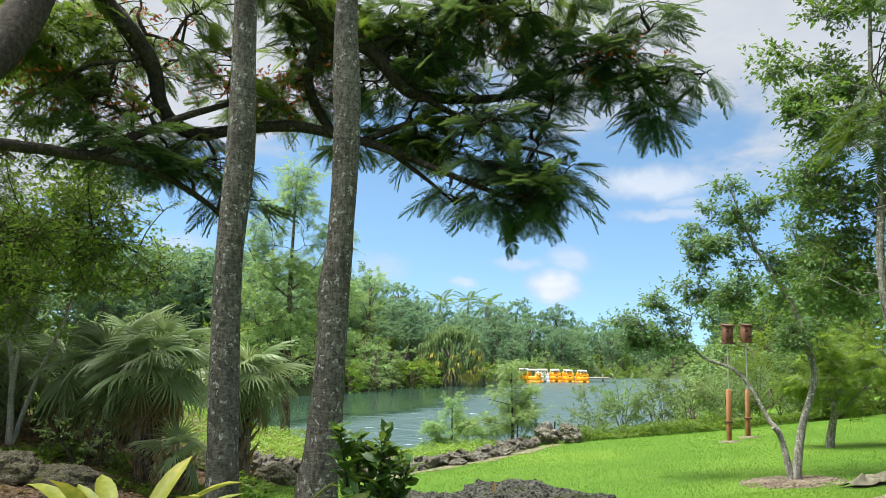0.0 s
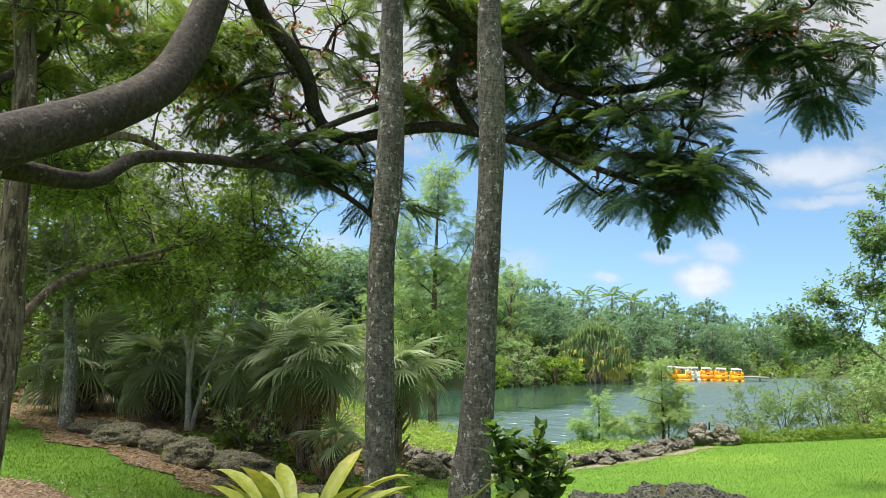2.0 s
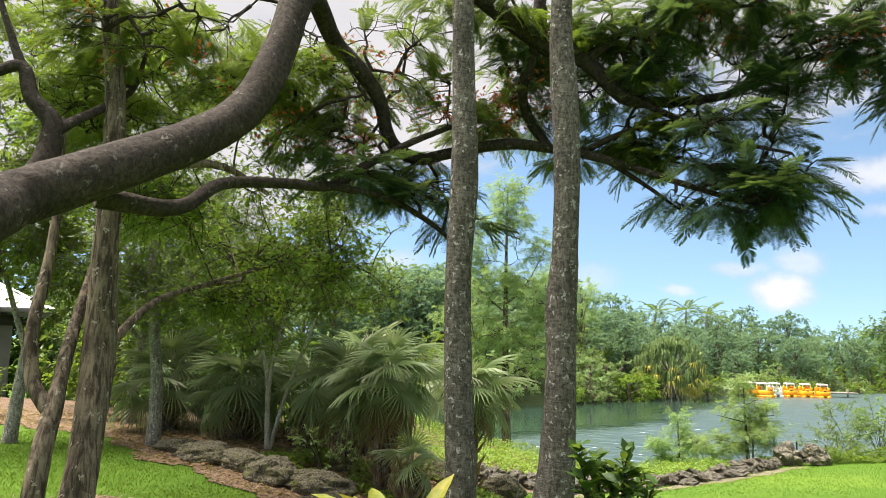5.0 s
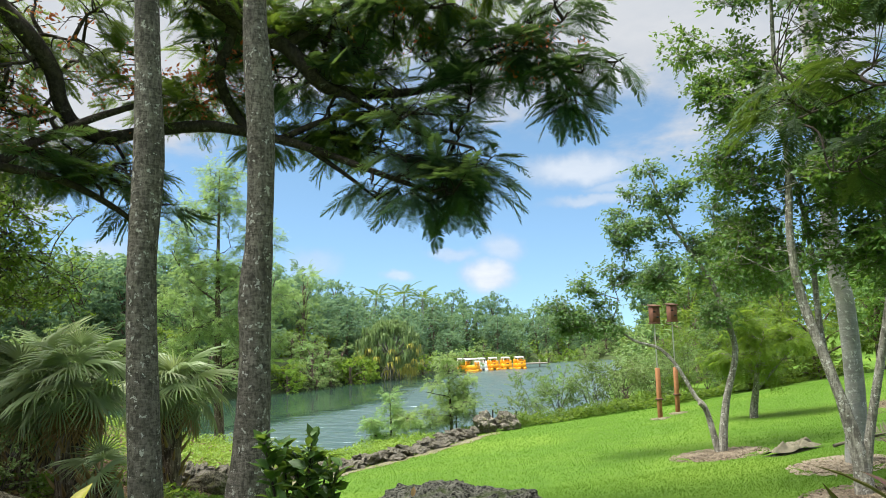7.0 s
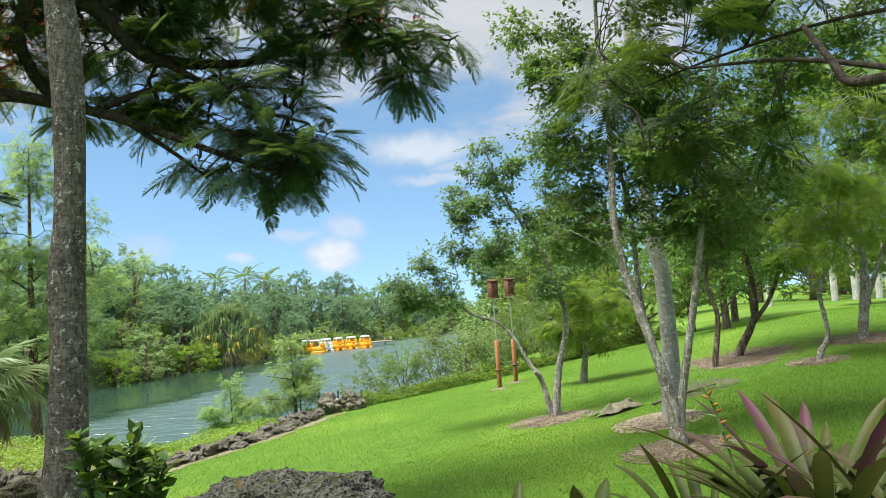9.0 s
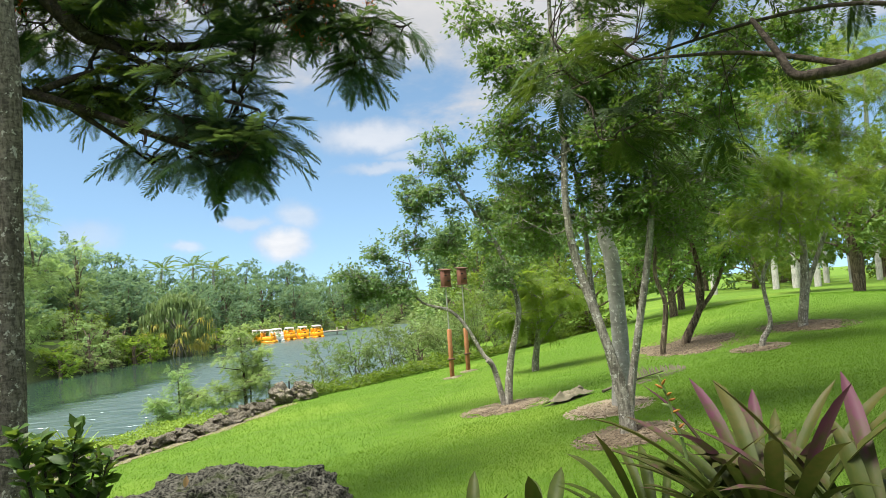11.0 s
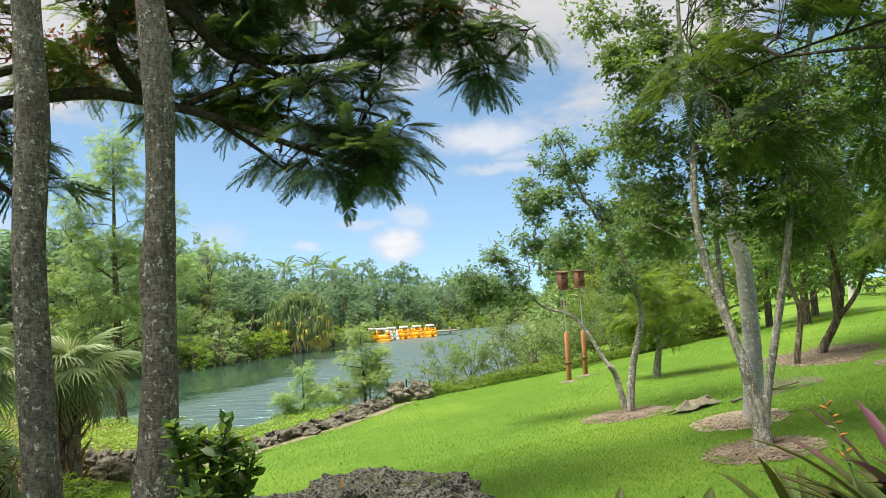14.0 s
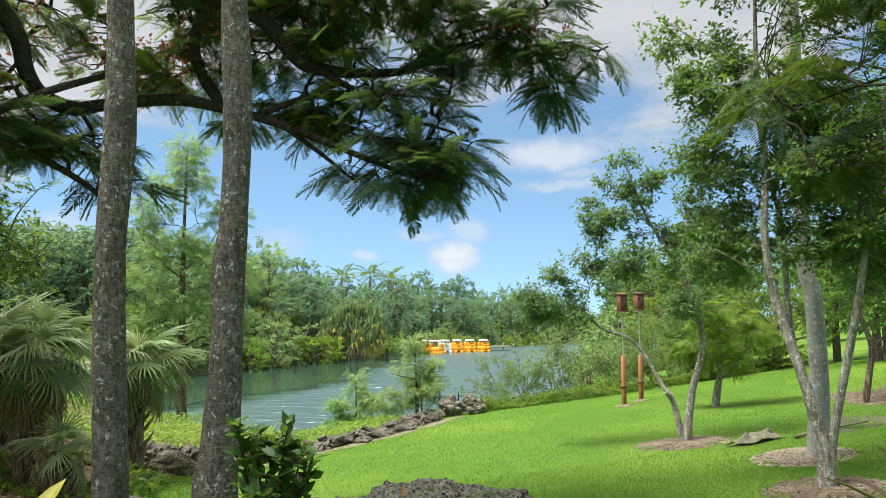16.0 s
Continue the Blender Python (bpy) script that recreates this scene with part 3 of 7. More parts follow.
def crown(blobs, bones, g, twigs, per, models, size, spread, droop=0.3, twig=0.010, inner=0.35, flat=0.6, drawn=1.0):
    """Twigs from the limbs into the blobs, side shoots off them and leaves along the shoots: returns wood and leaves."""
    blobs = np.asarray(blobs, float)
    bones = np.asarray(bones, float)
    weight = (blobs[:, 3] * blobs[:, 4] * blobs[:, 5]) ** (2 / 3)
    which = g.choice(len(blobs), twigs, p=weight / weight.sum())
    way = unit(g.normal(size=(twigs, 3)))
    ends = blobs[which, :3] + way * blobs[which, 3:6] * (g.uniform(0, 1, (twigs, 1)) ** 0.45)
    wood, roots, shoots = Geo(), [], []
    count = max(2, per // 7)
    for e in ends[: twigs // 8]:
        gap = np.linalg.norm(bones - e, axis=1) + np.maximum(bones[:, 2] - e[2], 0) * 0.5
        s = bones[g.choice(np.argsort(gap)[:3])]
        l = np.linalg.norm(e - s)
        row = [(*(s + (e - s) * t + g.normal(0, 0.06, 3) * l * (t > 0) + (0, 0, 0.22 * l * t * (1 - t))), twig * (1.5 - 0.9 * t)) for t in (0, 0.35, 0.7, 1.0)]
        if drawn >= 1:
            wood.join(tube(row, 4, 2, cap=False))
        bones = np.vstack([bones, spline(row, 3)[2:, :3]])
    twig = twig * 0.6
    for e in ends:
        gap = np.linalg.norm(bones - e, axis=1) + np.maximum(bones[:, 2] - e[2], 0) * 0.4
        s = bones[g.choice(np.argsort(gap)[:4])]
        mid = s * 0.5 + e * 0.5 + g.normal(0, 0.09, 3) * np.linalg.norm(e - s) + (0, 0, 0.06 * np.linalg.norm(e - s))
        if g.uniform() < drawn:
            wood.join(tube([(*s, twig), (*mid, twig * 0.65), (*e, twig * 0.25)], 3, 2, cap=False))
        t = g.uniform(inner, 1.0, count)[:, None] ** 0.8
        t[0] = 1.0
        roots.append(s * (1 - t) ** 2 + 2 * mid * t * (1 - t) + e * t**2)
        side = unit((e - s)[None]) * 0.55 + g.normal(0, 0.7, (count, 3))
        shoots.append(unit(side * (1, 1, 0.75)) * spread * g.uniform(1.2, 3.4, (count, 1)))
    roots, shoots = np.vstack(roots), np.vstack(shoots)
    if drawn >= 1:
        wood.join(scatter(STICK, roots, turns(shoots, np.array([0.1, 0.2, 1.0]) + 0 * shoots), np.linalg.norm(shoots, axis=1)))
    each = max(1, round(per / count))
    t = g.uniform(0.12, 1.0, (len(roots), each, 1))
    spots = (roots[:, None] + shoots[:, None] * t + g.normal(0, spread * 0.12, (len(roots), each, 3))).reshape(-1, 3)
    heads = np.repeat(unit(shoots), each, 0)
    ways = heads * 0.7 + g.normal(0, 0.7, heads.shape)
    ways[:, 2] = ways[:, 2] * flat - droop
    ups = np.array([0, 0, 1.0]) + g.normal(0, 0.45, heads.shape)
    leaves = Geo()
    pick = g.integers(0, len(models), len(spots))
    scale = size * g.uniform(0.6, 1.25, len(spots))
    r = turns(ways, ups)
    for i, model in enumerate(models):
        w = pick == i
        if w.any():
            leaves.join(scatter(model, spots[w], r[w], scale[w]))
    return wood, leaves


def split_blobs(blobs, g, n=5, size=0.46, flat=0.6):
    """Breaks each lump of a crown into smaller, flatter ones with gaps between."""
    out = []
    for x, y, z, a, b, c in blobs:
        w = unit(g.normal(size=(n, 3))) * (g.uniform(0.25, 1, (n, 1)) ** 0.5) * (a, b, c)
        for p in w:
            s = size * g.uniform(0.7, 1.3)
            out.append((x + p[0], y + p[1], z + p[2], a * s, b * s, c * s * flat))
    return out


def sprays(blobs, bones, g, twigs, per, models, size, twig=0.010, bare=0.25, droop=0.22):
    """Thin forking twigs from the limbs, each ending in a flat fan of feathery leaves."""
    blobs, bones = np.asarray(blobs, float), np.asarray(bones, float)
    weight = blobs[:, 3] * blobs[:, 4]
    which = g.choice(len(blobs), twigs, p=weight / weight.sum())
    ends = blobs[which, :3] + unit(g.normal(size=(twigs, 3))) * blobs[which, 3:6] * (g.uniform(0, 1, (twigs, 1)) ** 0.4)
    wood, spots, ways = Geo(), [], []
    for e in ends[g.choice(twigs, twigs // 6, replace=False)]:
        gap = np.linalg.norm(bones - e, axis=1)
        s = bones[g.choice(np.argsort(gap)[:5])]
        l = np.linalg.norm(e - s)
        row = [(*(s + (e - s) * t + g.normal(0, 0.07, 3) * l * (t > 0) + (0, 0, 0.25 * l * t * (1 - t))), twig * (2.0 - 1.3 * t)) for t in (0, 0.35, 0.7, 1.0)]
        wood.join(tube(row, 5, 4, cap=False))
        bones = np.vstack([bones, spline(row, 4)[3:, :3]])
    for e in ends:
        gap = np.linalg.norm((bones - e) * (1, 1, 1.2), axis=1)
        s = bones[g.choice(np.argsort(gap)[:4])]
        l = np.linalg.norm(e - s)
        mid = s * 0.5 + e * 0.5 + g.normal(0, 0.10, 3) * l + (0, 0, 0.10 * l)
        wood.join(tube([(*s, twig * 0.8), (*mid, twig * 0.55), (*e, twig * 0.3)], 4, 3, cap=False))
        if g.uniform() < bare:
            for q in range(2):
                w = e + unit(g.normal(size=(1, 3)))[0] * (0.3, 0.3, 0.16)
                wood.join(tube([(*(mid * 0.4 + e * 0.6), twig * 0.5), (*w, twig * 0.2)], 3, 1, cap=False))
            continue
        d = unit((e - mid)[None])[0]
        d[2] *= 0.4
        for k in range(per):
            t = 1.0 - 0.55 * (k // 2) / max(1, per // 2)
            a = (1 if k % 2 else -1) * g.uniform(0.3, 1.25) if k else g.uniform(-0.2, 0.2)
            w = np.array([d[0] * math.cos(a) - d[1] * math.sin(a), d[0] * math.sin(a) + d[1] * math.cos(a), d[2]])
            w = unit(w[None])[0] + (0, 0, g.uniform(-droop * 2, 0.05))
            spots.append(mid * (1 - t) + e * t)
            ways.append(w)
    spots, ways = np.array(spots), np.array(ways)
    r = turns(ways, np.array([0, 0, 1.0]) + g.normal(0, 0.25, ways.shape))
    pick, scale = g.integers(0, len(models), len(spots)), size * g.uniform(0.65, 1.3, len(spots))
    leaves = Geo()
    for i, model in enumerate(models):
        w = pick == i
        leaves.join(scatter(model, spots[w], r[w], scale[w]))
    return wood, leaves


def bones_of(*stems):
    """Points along the upper parts of stems, from which twigs may grow."""
    out = []
    for s in stems:
        p = spline(s, 5)[:, :3]
        out.append(p[len(p) // 4 :])
    return np.vstack(out)


# ---------------------------------------------------------------- the land
SHORE = [(-40, 22), (-16, 17.5), (-8, 18), (-3.2, 19.6), (0.2, 20.6), (2.5, 22.6), (5, 23.4), (7.6, 24), (10.5, 30), (14, 46), (23, 72), (34, 96),
         (30, 104), (16, 97), (8, 86), (4.4, 76), (1, 69.5), (-3, 65), (-6, 59.5), (-11, 51.5), (-22, 47), (-40, 40)]


def into_lake(x, y):
    """Distance from the water's edge, positive over the water."""
    x, y = np.asarray(x, float), np.asarray(y, float)
    best, inside = np.full(x.shape, 1e9), np.zeros(x.shape, bool)
    for (ax, ay), (bx, by) in zip(SHORE, SHORE[1:] + SHORE[:1]):
        ex, ey = bx - ax, by - ay
        t = np.clip(((x - ax) * ex + (y - ay) * ey) / (ex * ex + ey * ey), 0, 1)
        best = np.minimum(best, np.hypot(x - ax - t * ex, y - ay - t * ey))
        if ay != by:
            inside ^= ((ay > y) != (by > y)) & (x < ex * (y - ay) / ey + ax)
    return np.where(inside, best, -best)


def ease(t):
    t = np.clip(t, 0, 1)
    return t * t * (3 - 2 * t)


WATER = -2.2


def land(x, y):
    """Height of the ground."""
    x, y = np.asarray(x, float), np.asarray(y, float)
    lawn = 0.12 + 0.1 * np.maximum(x, -1) - 0.06 * y
    lawn = np.where(lawn > 0.4, 0.4 + 0.42 * np.tanh((lawn - 0.4) / 0.42), lawn)
    lawn = np.maximum(lawn, -1.35 + 0.05 * np.tanh(y / 50))
    left = ease((-1.0 - x) / 6.0)
    h = lawn * (1 - left) + 0.16 * left
    h = h + 0.32 * np.exp(-(((x - 14.5) / 4) ** 2) - ((y - 15) / 4) ** 2)
    bed = np.exp(-(((y - 1.9) / 1.15) ** 4)) * np.exp(-(((x - 0.4) / 3.0) ** 6))
    h = h * (1 - bed) + np.maximum(0.80, h) * bed
    s = ease((into_lake(x, y) + 2.4) / 4.2)
    return h * (1 - s) + (-3.0) * s


def on(x, y, up=0.0):
    return float(land(x, y)) + up


def sheet(xs, ys, up=0.0, keep=None, z=None):
    gx, gy = np.meshgrid(xs, ys, indexing="ij")
    h = land(gx, gy) + up if z is None else np.full(gx.shape, z)
    v = np.stack([gx, gy, h], -1).reshape(-1, 3)
    n, m = len(xs), len(ys)
    i, j = np.meshgrid(np.arange(n - 1), np.arange(m - 1), indexing="ij")
    f = np.stack([i * m + j, (i + 1) * m + j, (i + 1) * m + j + 1, i * m + j + 1], -1).reshape(-1, 4)
    if keep is not None:
        f = f[keep(v[f].mean(1))]
    return Geo().add(v, f)


xs = np.concatenate([-np.geomspace(1500, 31, 14), np.arange(-30, 30.1, 0.4), np.geomspace(31, 1500, 16)])
ys = np.concatenate([-np.geomspace(1500, 11, 12), np.arange(-10, 30.1, 0.4), np.geomspace(31, 110, 60), np.geomspace(120, 2500, 12)])
single("ground", sheet(xs, ys), M["lawn"], "bright green mown lawn sloping down to the lake", "lawn", kind="structure")
single("far_bank", sheet(np.arange(-60, 70, 1.5), np.arange(36, 125, 1.5), 0.05, lambda c: (into_lake(c[:, 0], c[:, 1]) < 1.5) & (c[:, 1] > 44 + 1.6 * np.maximum(c[:, 0] - 1, 0))), M["undergrowth"],
       "dark undergrowth floor of the woods on the far bank", "ground", kind="structure")
lake = sheet(np.linspace(-60, 60, 5), np.linspace(10, 120, 5), z=WATER)
single("water", lake, M["water"], "dark green lake water with small ripples", "lake", kind="structure")


def patch(centre, size, turn=0.0, rim=40, up=0.014, seed=0):
    """A thin mound with an uneven rim that follows the ground."""
    g = np.random.default_rng(seed)
    ang = np.linspace(0, 2 * np.pi, rim, endpoint=False)
    edge = 1 + 0.15 * np.sin(3 * ang + seed) + 0.10 * np.sin(5 * ang + 2 * seed) + g.normal(0, 0.04, rim)
    v = []
    for k, r in enumerate((1.0, 0.93, 0.6, 0.25)):
        x, y = np.cos(ang) * size[0] * r * edge, np.sin(ang) * size[1] * r * edge
        px, py = centre[0] + x * math.cos(turn) - y * math.sin(turn), centre[1] + x * math.sin(turn) + y * math.cos(turn)
        v.append(np.stack([px, py, land(px, py) + (-0.02, up, up * 1.5, up * 1.8)[k]], 1))
    v.append(np.array([[centre[0], centre[1], on(*centre, up * 1.9)]]))
    f = [[(k * rim + i, k * rim + (i + 1) % rim, (k + 1) * rim + (i + 1) % rim, (k + 1) * rim + i) for i in range(rim)] for k in range(3)]
    t = [(3 * rim + i, 3 * rim + (i + 1) % rim, 4 * rim) for i in range(rim)]
    return Geo().add(np.vstack(v), np.array(f).reshape(-1, 4), np.array(t))


CHIP = (np.array([(-0.5, -0.14, 0), (0.5, -0.12, 0.02), (0.46, 0.13, 0), (-0.48, 0.15, 0.03), (0, 0, 0.14)]),
        [np.array([(0, 1, 4), (1, 2, 4), (2, 3, 4), (3, 0, 4)])])


def mulch_ring(centre, size, turn, seed, mat, chips, label, name="mulch_ring"):
    g = np.random.default_rng(seed)
    t = thing(name, label, "mulch", (*centre, on(*centre)), "mulch rings round the trees")
    part("mulch_bed", patch(centre, size, turn, seed=seed), mat, t)
    r, a = np.sqrt(g.uniform(0, 1.6, chips)), g.uniform(0, 6.283, chips)
    x, y = np.cos(a) * r * size[0], np.sin(a) * r * size[1]
    px, py = centre[0] + x * math.cos(turn) - y * math.sin(turn), centre[1] + x * math.sin(turn) + y * math.cos(turn)
    at = np.stack([px, py, land(px, py) + 0.018 * (r < 1) + 0.010], 1)
    ways = np.stack([np.cos(a * 7), np.sin(a * 7), g.normal(0, 0.15, chips)], 1)
    tagged(part("chip_litter", scatter(CHIP, at, turns(ways, np.array([0, 0, 1.0]) + g.normal(0, 0.25, (chips, 3))), g.uniform(0.018, 0.055, chips)), M["chip"], t, smooth=False), kind="stuff")
    return t


RINGS = [((4.62, 10.1), (0.52, 0.46)), ((4.34, 6.62), (0.46, 0.42)), ((5.12, 8.15), (0.52, 0.42)), ((9.3, 11.95), (1.2, 0.9)), ((9.05, 9.8), (0.40, 0.36)), ((11.1, 10.8), (0.85, 0.55))]
for k, (c, s) in enumerate(RINGS):
    mulch_ring(c, s, 0.3 * k, 20 + k, M["mulch"], 1500, "ring of pale brown wood-chip mulch round a trunk on the lawn")
mulch_ring((-4.7, 5.6), (1.3, 1.2), 0.4, 40, M["litter"], 900, "brown wood-chip mulch round a rough trunk beside grass")


def is_litter(x, y):
    """Bare ground with fallen leaves under the trees beside the path."""
    edge = np.interp(x, [-30, -13, -9, -6.7, -4.4, -3.4, -2.7, -2.0, -0.9], [10, 10.6, 10.3, 8.7, 7.8, 8.0, 10.2, 13.5, 15])
    return (x < -0.9) & (y > edge + 0.12 * np.sin(x * 5.1) + 0.1 * np.sin(x * 2.3 + 1)) & (into_lake(x, y) < -2.2)


fine_x, fine_y = np.arange(-30, -0.5, 0.12), np.arange(6.5, 18, 0.12)
single("path", sheet(fine_x, fine_y, 0.012, lambda c: is_litter(c[:, 0], c[:, 1])), M["litter"], "reddish brown mulch path and leaf litter under trees", "path", kind="structure")
g = np.random.default_rng(3)
xy = np.stack([g.uniform(-14, -1, 16000), g.uniform(6.8, 13, 16000)], 1)
xy = xy[is_litter(xy[:, 0], xy[:, 1])][:7000]
at = np.stack([xy[:, 0], xy[:, 1], land(xy[:, 0], xy[:, 1]) + 0.02], 1)
n_ = len(at)
single("fallen_leaves", scatter(LEAF, at, turns(g.normal(0, 1, (n_, 3)) * (1, 1, 0.2), np.array([0, 0, 1.0]) + g.normal(0, 0.3, (n_, 3))), g.uniform(0.05, 0.11, n_)),
       M["leaf_dead"], "dry brown fallen leaves and chips on the path", "leaf litter", kind="stuff", smooth=False)

# wall of rough stones along the top of the bank, with bare earth at its foot
WALL = spline([(-3.2, 12.4), (-2.0, 13.4), (-0.9, 14.55), (0.4, 15.7), (1.5, 17.1), (2.35, 18.4)], 9)


def from_wall(x, y):
    d = np.full(np.shape(x), 1e9)
    for (ax, ay), (bx, by) in zip(WALL[:-1], WALL[1:]):
        ex, ey = bx - ax, by - ay
        t = np.clip(((x - ax) * ex + (y - ay) * ey) / (ex * ex + ey * ey), 0, 1)
        d = np.minimum(d, np.hypot(x - ax - t * ex, y - ay - t * ey))
    return d


single("dirt_strip", sheet(np.arange(-4, 4, 0.06), np.arange(11.5, 19.5, 0.06), 0.008,
                           lambda c: from_wall(c[:, 0] - 0.30, c[:, 1] + 0.28) < 0.19 + 0.08 * np.sin(c[:, 0] * 7) + 0.06 * np.sin(c[:, 1] * 11) + 0.06 * np.sin(c[:, 0] * 31) * np.sin(c[:, 1] * 37)),
       M["dirt"], "bare sandy earth at the foot of the stone wall", "soil", kind="structure")
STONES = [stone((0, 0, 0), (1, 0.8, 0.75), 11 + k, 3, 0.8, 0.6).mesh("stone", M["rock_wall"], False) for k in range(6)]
wall_thing = thing("stone_wall", "low dry wall of pitted brown-grey limestone along the bank", "wall", (-0.9, 14.55, on(-0.9, 14.55)))
for k in range(210):
    t = g.uniform(0, len(WALL) - 1.001)
    i = int(t)
    p = WALL[i] * (1 - t + i) + WALL[i + 1] * (t - i) + g.normal(0, 0.10, 2)
    s = g.uniform(0.07, 0.21)
    ob = new("stone", STONES[k % 6])
    ob.parent = wall_thing
    z = on(p[0], p[1]) + s * 0.30 + (0.08 if k % 3 == 0 else 0)
    ob.matrix_basis = Matrix.Translation(Vector((p[0], p[1], z)) - wall_thing.location) @ Euler((g.uniform(-0.4, 0.4), g.uniform(-0.4, 0.4), g.uniform(0, 6.28))).to_matrix().to_4x4() @ Matrix.Diagonal((s * 1.1, s, s * 0.68, 1))
for (x, y), s, sd in (((2.68, 18.75), (0.31, 0.27, 0.30), 31), ((3.17, 18.62), (0.31, 0.26, 0.27), 35)):
    single("boulder", stone((x, y, on(x, y, 0.19)), s, sd, 5, 0.42, 0.35), M["rock_wall"], "dark pitted limestone boulder at the end of the stone wall", "boulder", (x, y, on(x, y)), "boulders", smooth=False)
for (x, y), s, sd in (((-5.9, 9.05), (0.44, 0.32, 0.16), 41), ((-5.35, 9.0), (0.36, 0.29, 0.17), 42), ((-4.8, 8.75), (0.35, 0.30, 0.20), 43), ((-4.15, 8.75), (0.50, 0.29, 0.19), 44),
                      ((-3.75, 8.1), (0.40, 0.24, 0.12), 45), ((-3.0, 8.3), (0.32, 0.24, 0.14), 46), ((-2.3, 8.6), (0.34, 0.24, 0.16), 47), ((-6.5, 9.3), (0.40, 0.24, 0.12), 48),
                      ((-3.3, 11.6), (0.36, 0.28, 0.20), 49), ((-2.5, 11.9), (0.34, 0.24, 0.18), 50)):
    single("boulder", stone((x, y, on(x, y, s[2] * 0.45)), (s[0] * 1.05, s[1], s[2] * 1.15), sd, 5, 0.26, 0.24), M["rock_bed"], "mossy grey-brown limestone boulder edging the planted bed", "boulder", (x, y, on(x, y)), "boulders")

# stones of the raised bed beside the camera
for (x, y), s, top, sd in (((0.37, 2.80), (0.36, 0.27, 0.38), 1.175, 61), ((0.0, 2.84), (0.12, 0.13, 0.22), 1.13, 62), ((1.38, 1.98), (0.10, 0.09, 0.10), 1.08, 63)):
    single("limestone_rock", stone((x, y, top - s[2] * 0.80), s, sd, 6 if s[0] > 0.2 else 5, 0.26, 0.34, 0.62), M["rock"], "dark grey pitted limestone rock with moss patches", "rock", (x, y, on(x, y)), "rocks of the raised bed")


# ---------------------------------------------------------------- trees
def tree(name, label, stems, bark, blobs, leaf, seed, twigs, per, models, size, spread, droop=0.3, twig=0.010, inner=0.35, group="", extra=(), flat=0.6, sides=12, rough=0.03, lumps=5):
    """A tree: trunk, limbs, twigs and a crown of single leaves."""
    base = np.array(stems[0][0][:3])
    base[2] = on(base[0], base[1]) if base[2] < 1.9 else base[2]
    t = thing(name, label, "tree", base, group)
    first = [tuple(r) for r in stems[0]]
    if first[0][2] < 1.9:
        first[0] = (first[0][0], first[0][1], base[2] - 0.08, first[0][3] * 1.15)
        first.insert(1, (first[0][0], first[0][1], base[2] + 0.12, stems[0][0][3] * 1.05))
    part("trunk", tube(first, sides, 6, rough, seed), bark, t)
    for k, s in enumerate(stems[1:]):
        part("limb", tube(s, max(6, sides - 3), 5, rough, seed + k + 1), bark, t)
    if len(blobs):
        bones = np.vstack([bones_of(*stems), *[np.asarray(e, float) for e in extra]])
        if lumps:
            blobs = split_blobs(blobs, np.random.default_rng(seed + 7), lumps)
        wood, leaves = crown(blobs, bones, np.random.default_rng(seed), twigs, per, models, size, spread, droop, twig, inner, flat)
        tagged(part("twig_growth", wood, M["twig"] if bark is not M["bark_pale"] else bark, t), kind="stuff")
        part("crown", leaves, leaf, t, smooth=False)
    return t


def blob(x, y, z, r, rz=None):
    return (x, y, z, r, r, rz or r * 0.8)


# two tall bare trunks
tree("tall_tree", "tall grey-barked tree with lichen spots and a bare trunk",
     [[(-1.60, 5.85, -0.35, 0.135), (-1.59, 5.85, 0.47, 0.125), (-1.62, 5.85, 1.19, 0.112), (-1.65, 5.84, 2.05, 0.105), (-1.64, 5.84, 2.49, 0.108), (-1.62, 5.85, 3.03, 0.112), (-1.63, 5.84, 3.63, 0.098), (-1.66, 5.84, 4.5, 0.09), (-1.7, 5.85, 6.5, 0.07), (-1.8, 5.9, 8.2, 0.04)]],
     M["bark_grey"], [blob(-1.8, 5.9, 8.6, 1.3)], M["leaf_oak"], 101, 24, 30, [LEAF], 0.08, 0.15, group="tall trees", sides=20, rough=0.018)
tree("tall_tree", "tall grey-barked tree with a dark scar on its bare trunk",
     [[(-0.92, 6.0, -0.4, 0.20), (-0.91, 6.01, 0.46, 0.165), (-0.88, 6.01, 0.78, 0.142), (-0.86, 6.01, 1.21, 0.128), (-0.85, 6.01, 1.64, 0.118), (-0.85, 6.01, 2.05, 0.122), (-0.82, 6.02, 2.54, 0.105), (-0.81, 6.02, 3.24, 0.108), (-0.84, 6.02, 3.86, 0.108), (-0.86, 6.01, 4.5, 0.09), (-0.8, 6.0, 6.5, 0.07), (-0.75, 6.0, 8.4, 0.04)]],
     M["bark_grey"], [blob(-0.8, 6.0, 8.8, 1.3)], M["leaf_oak"], 102, 24, 30, [LEAF], 0.08, 0.15, group="tall trees", sides=20, rough=0.018)

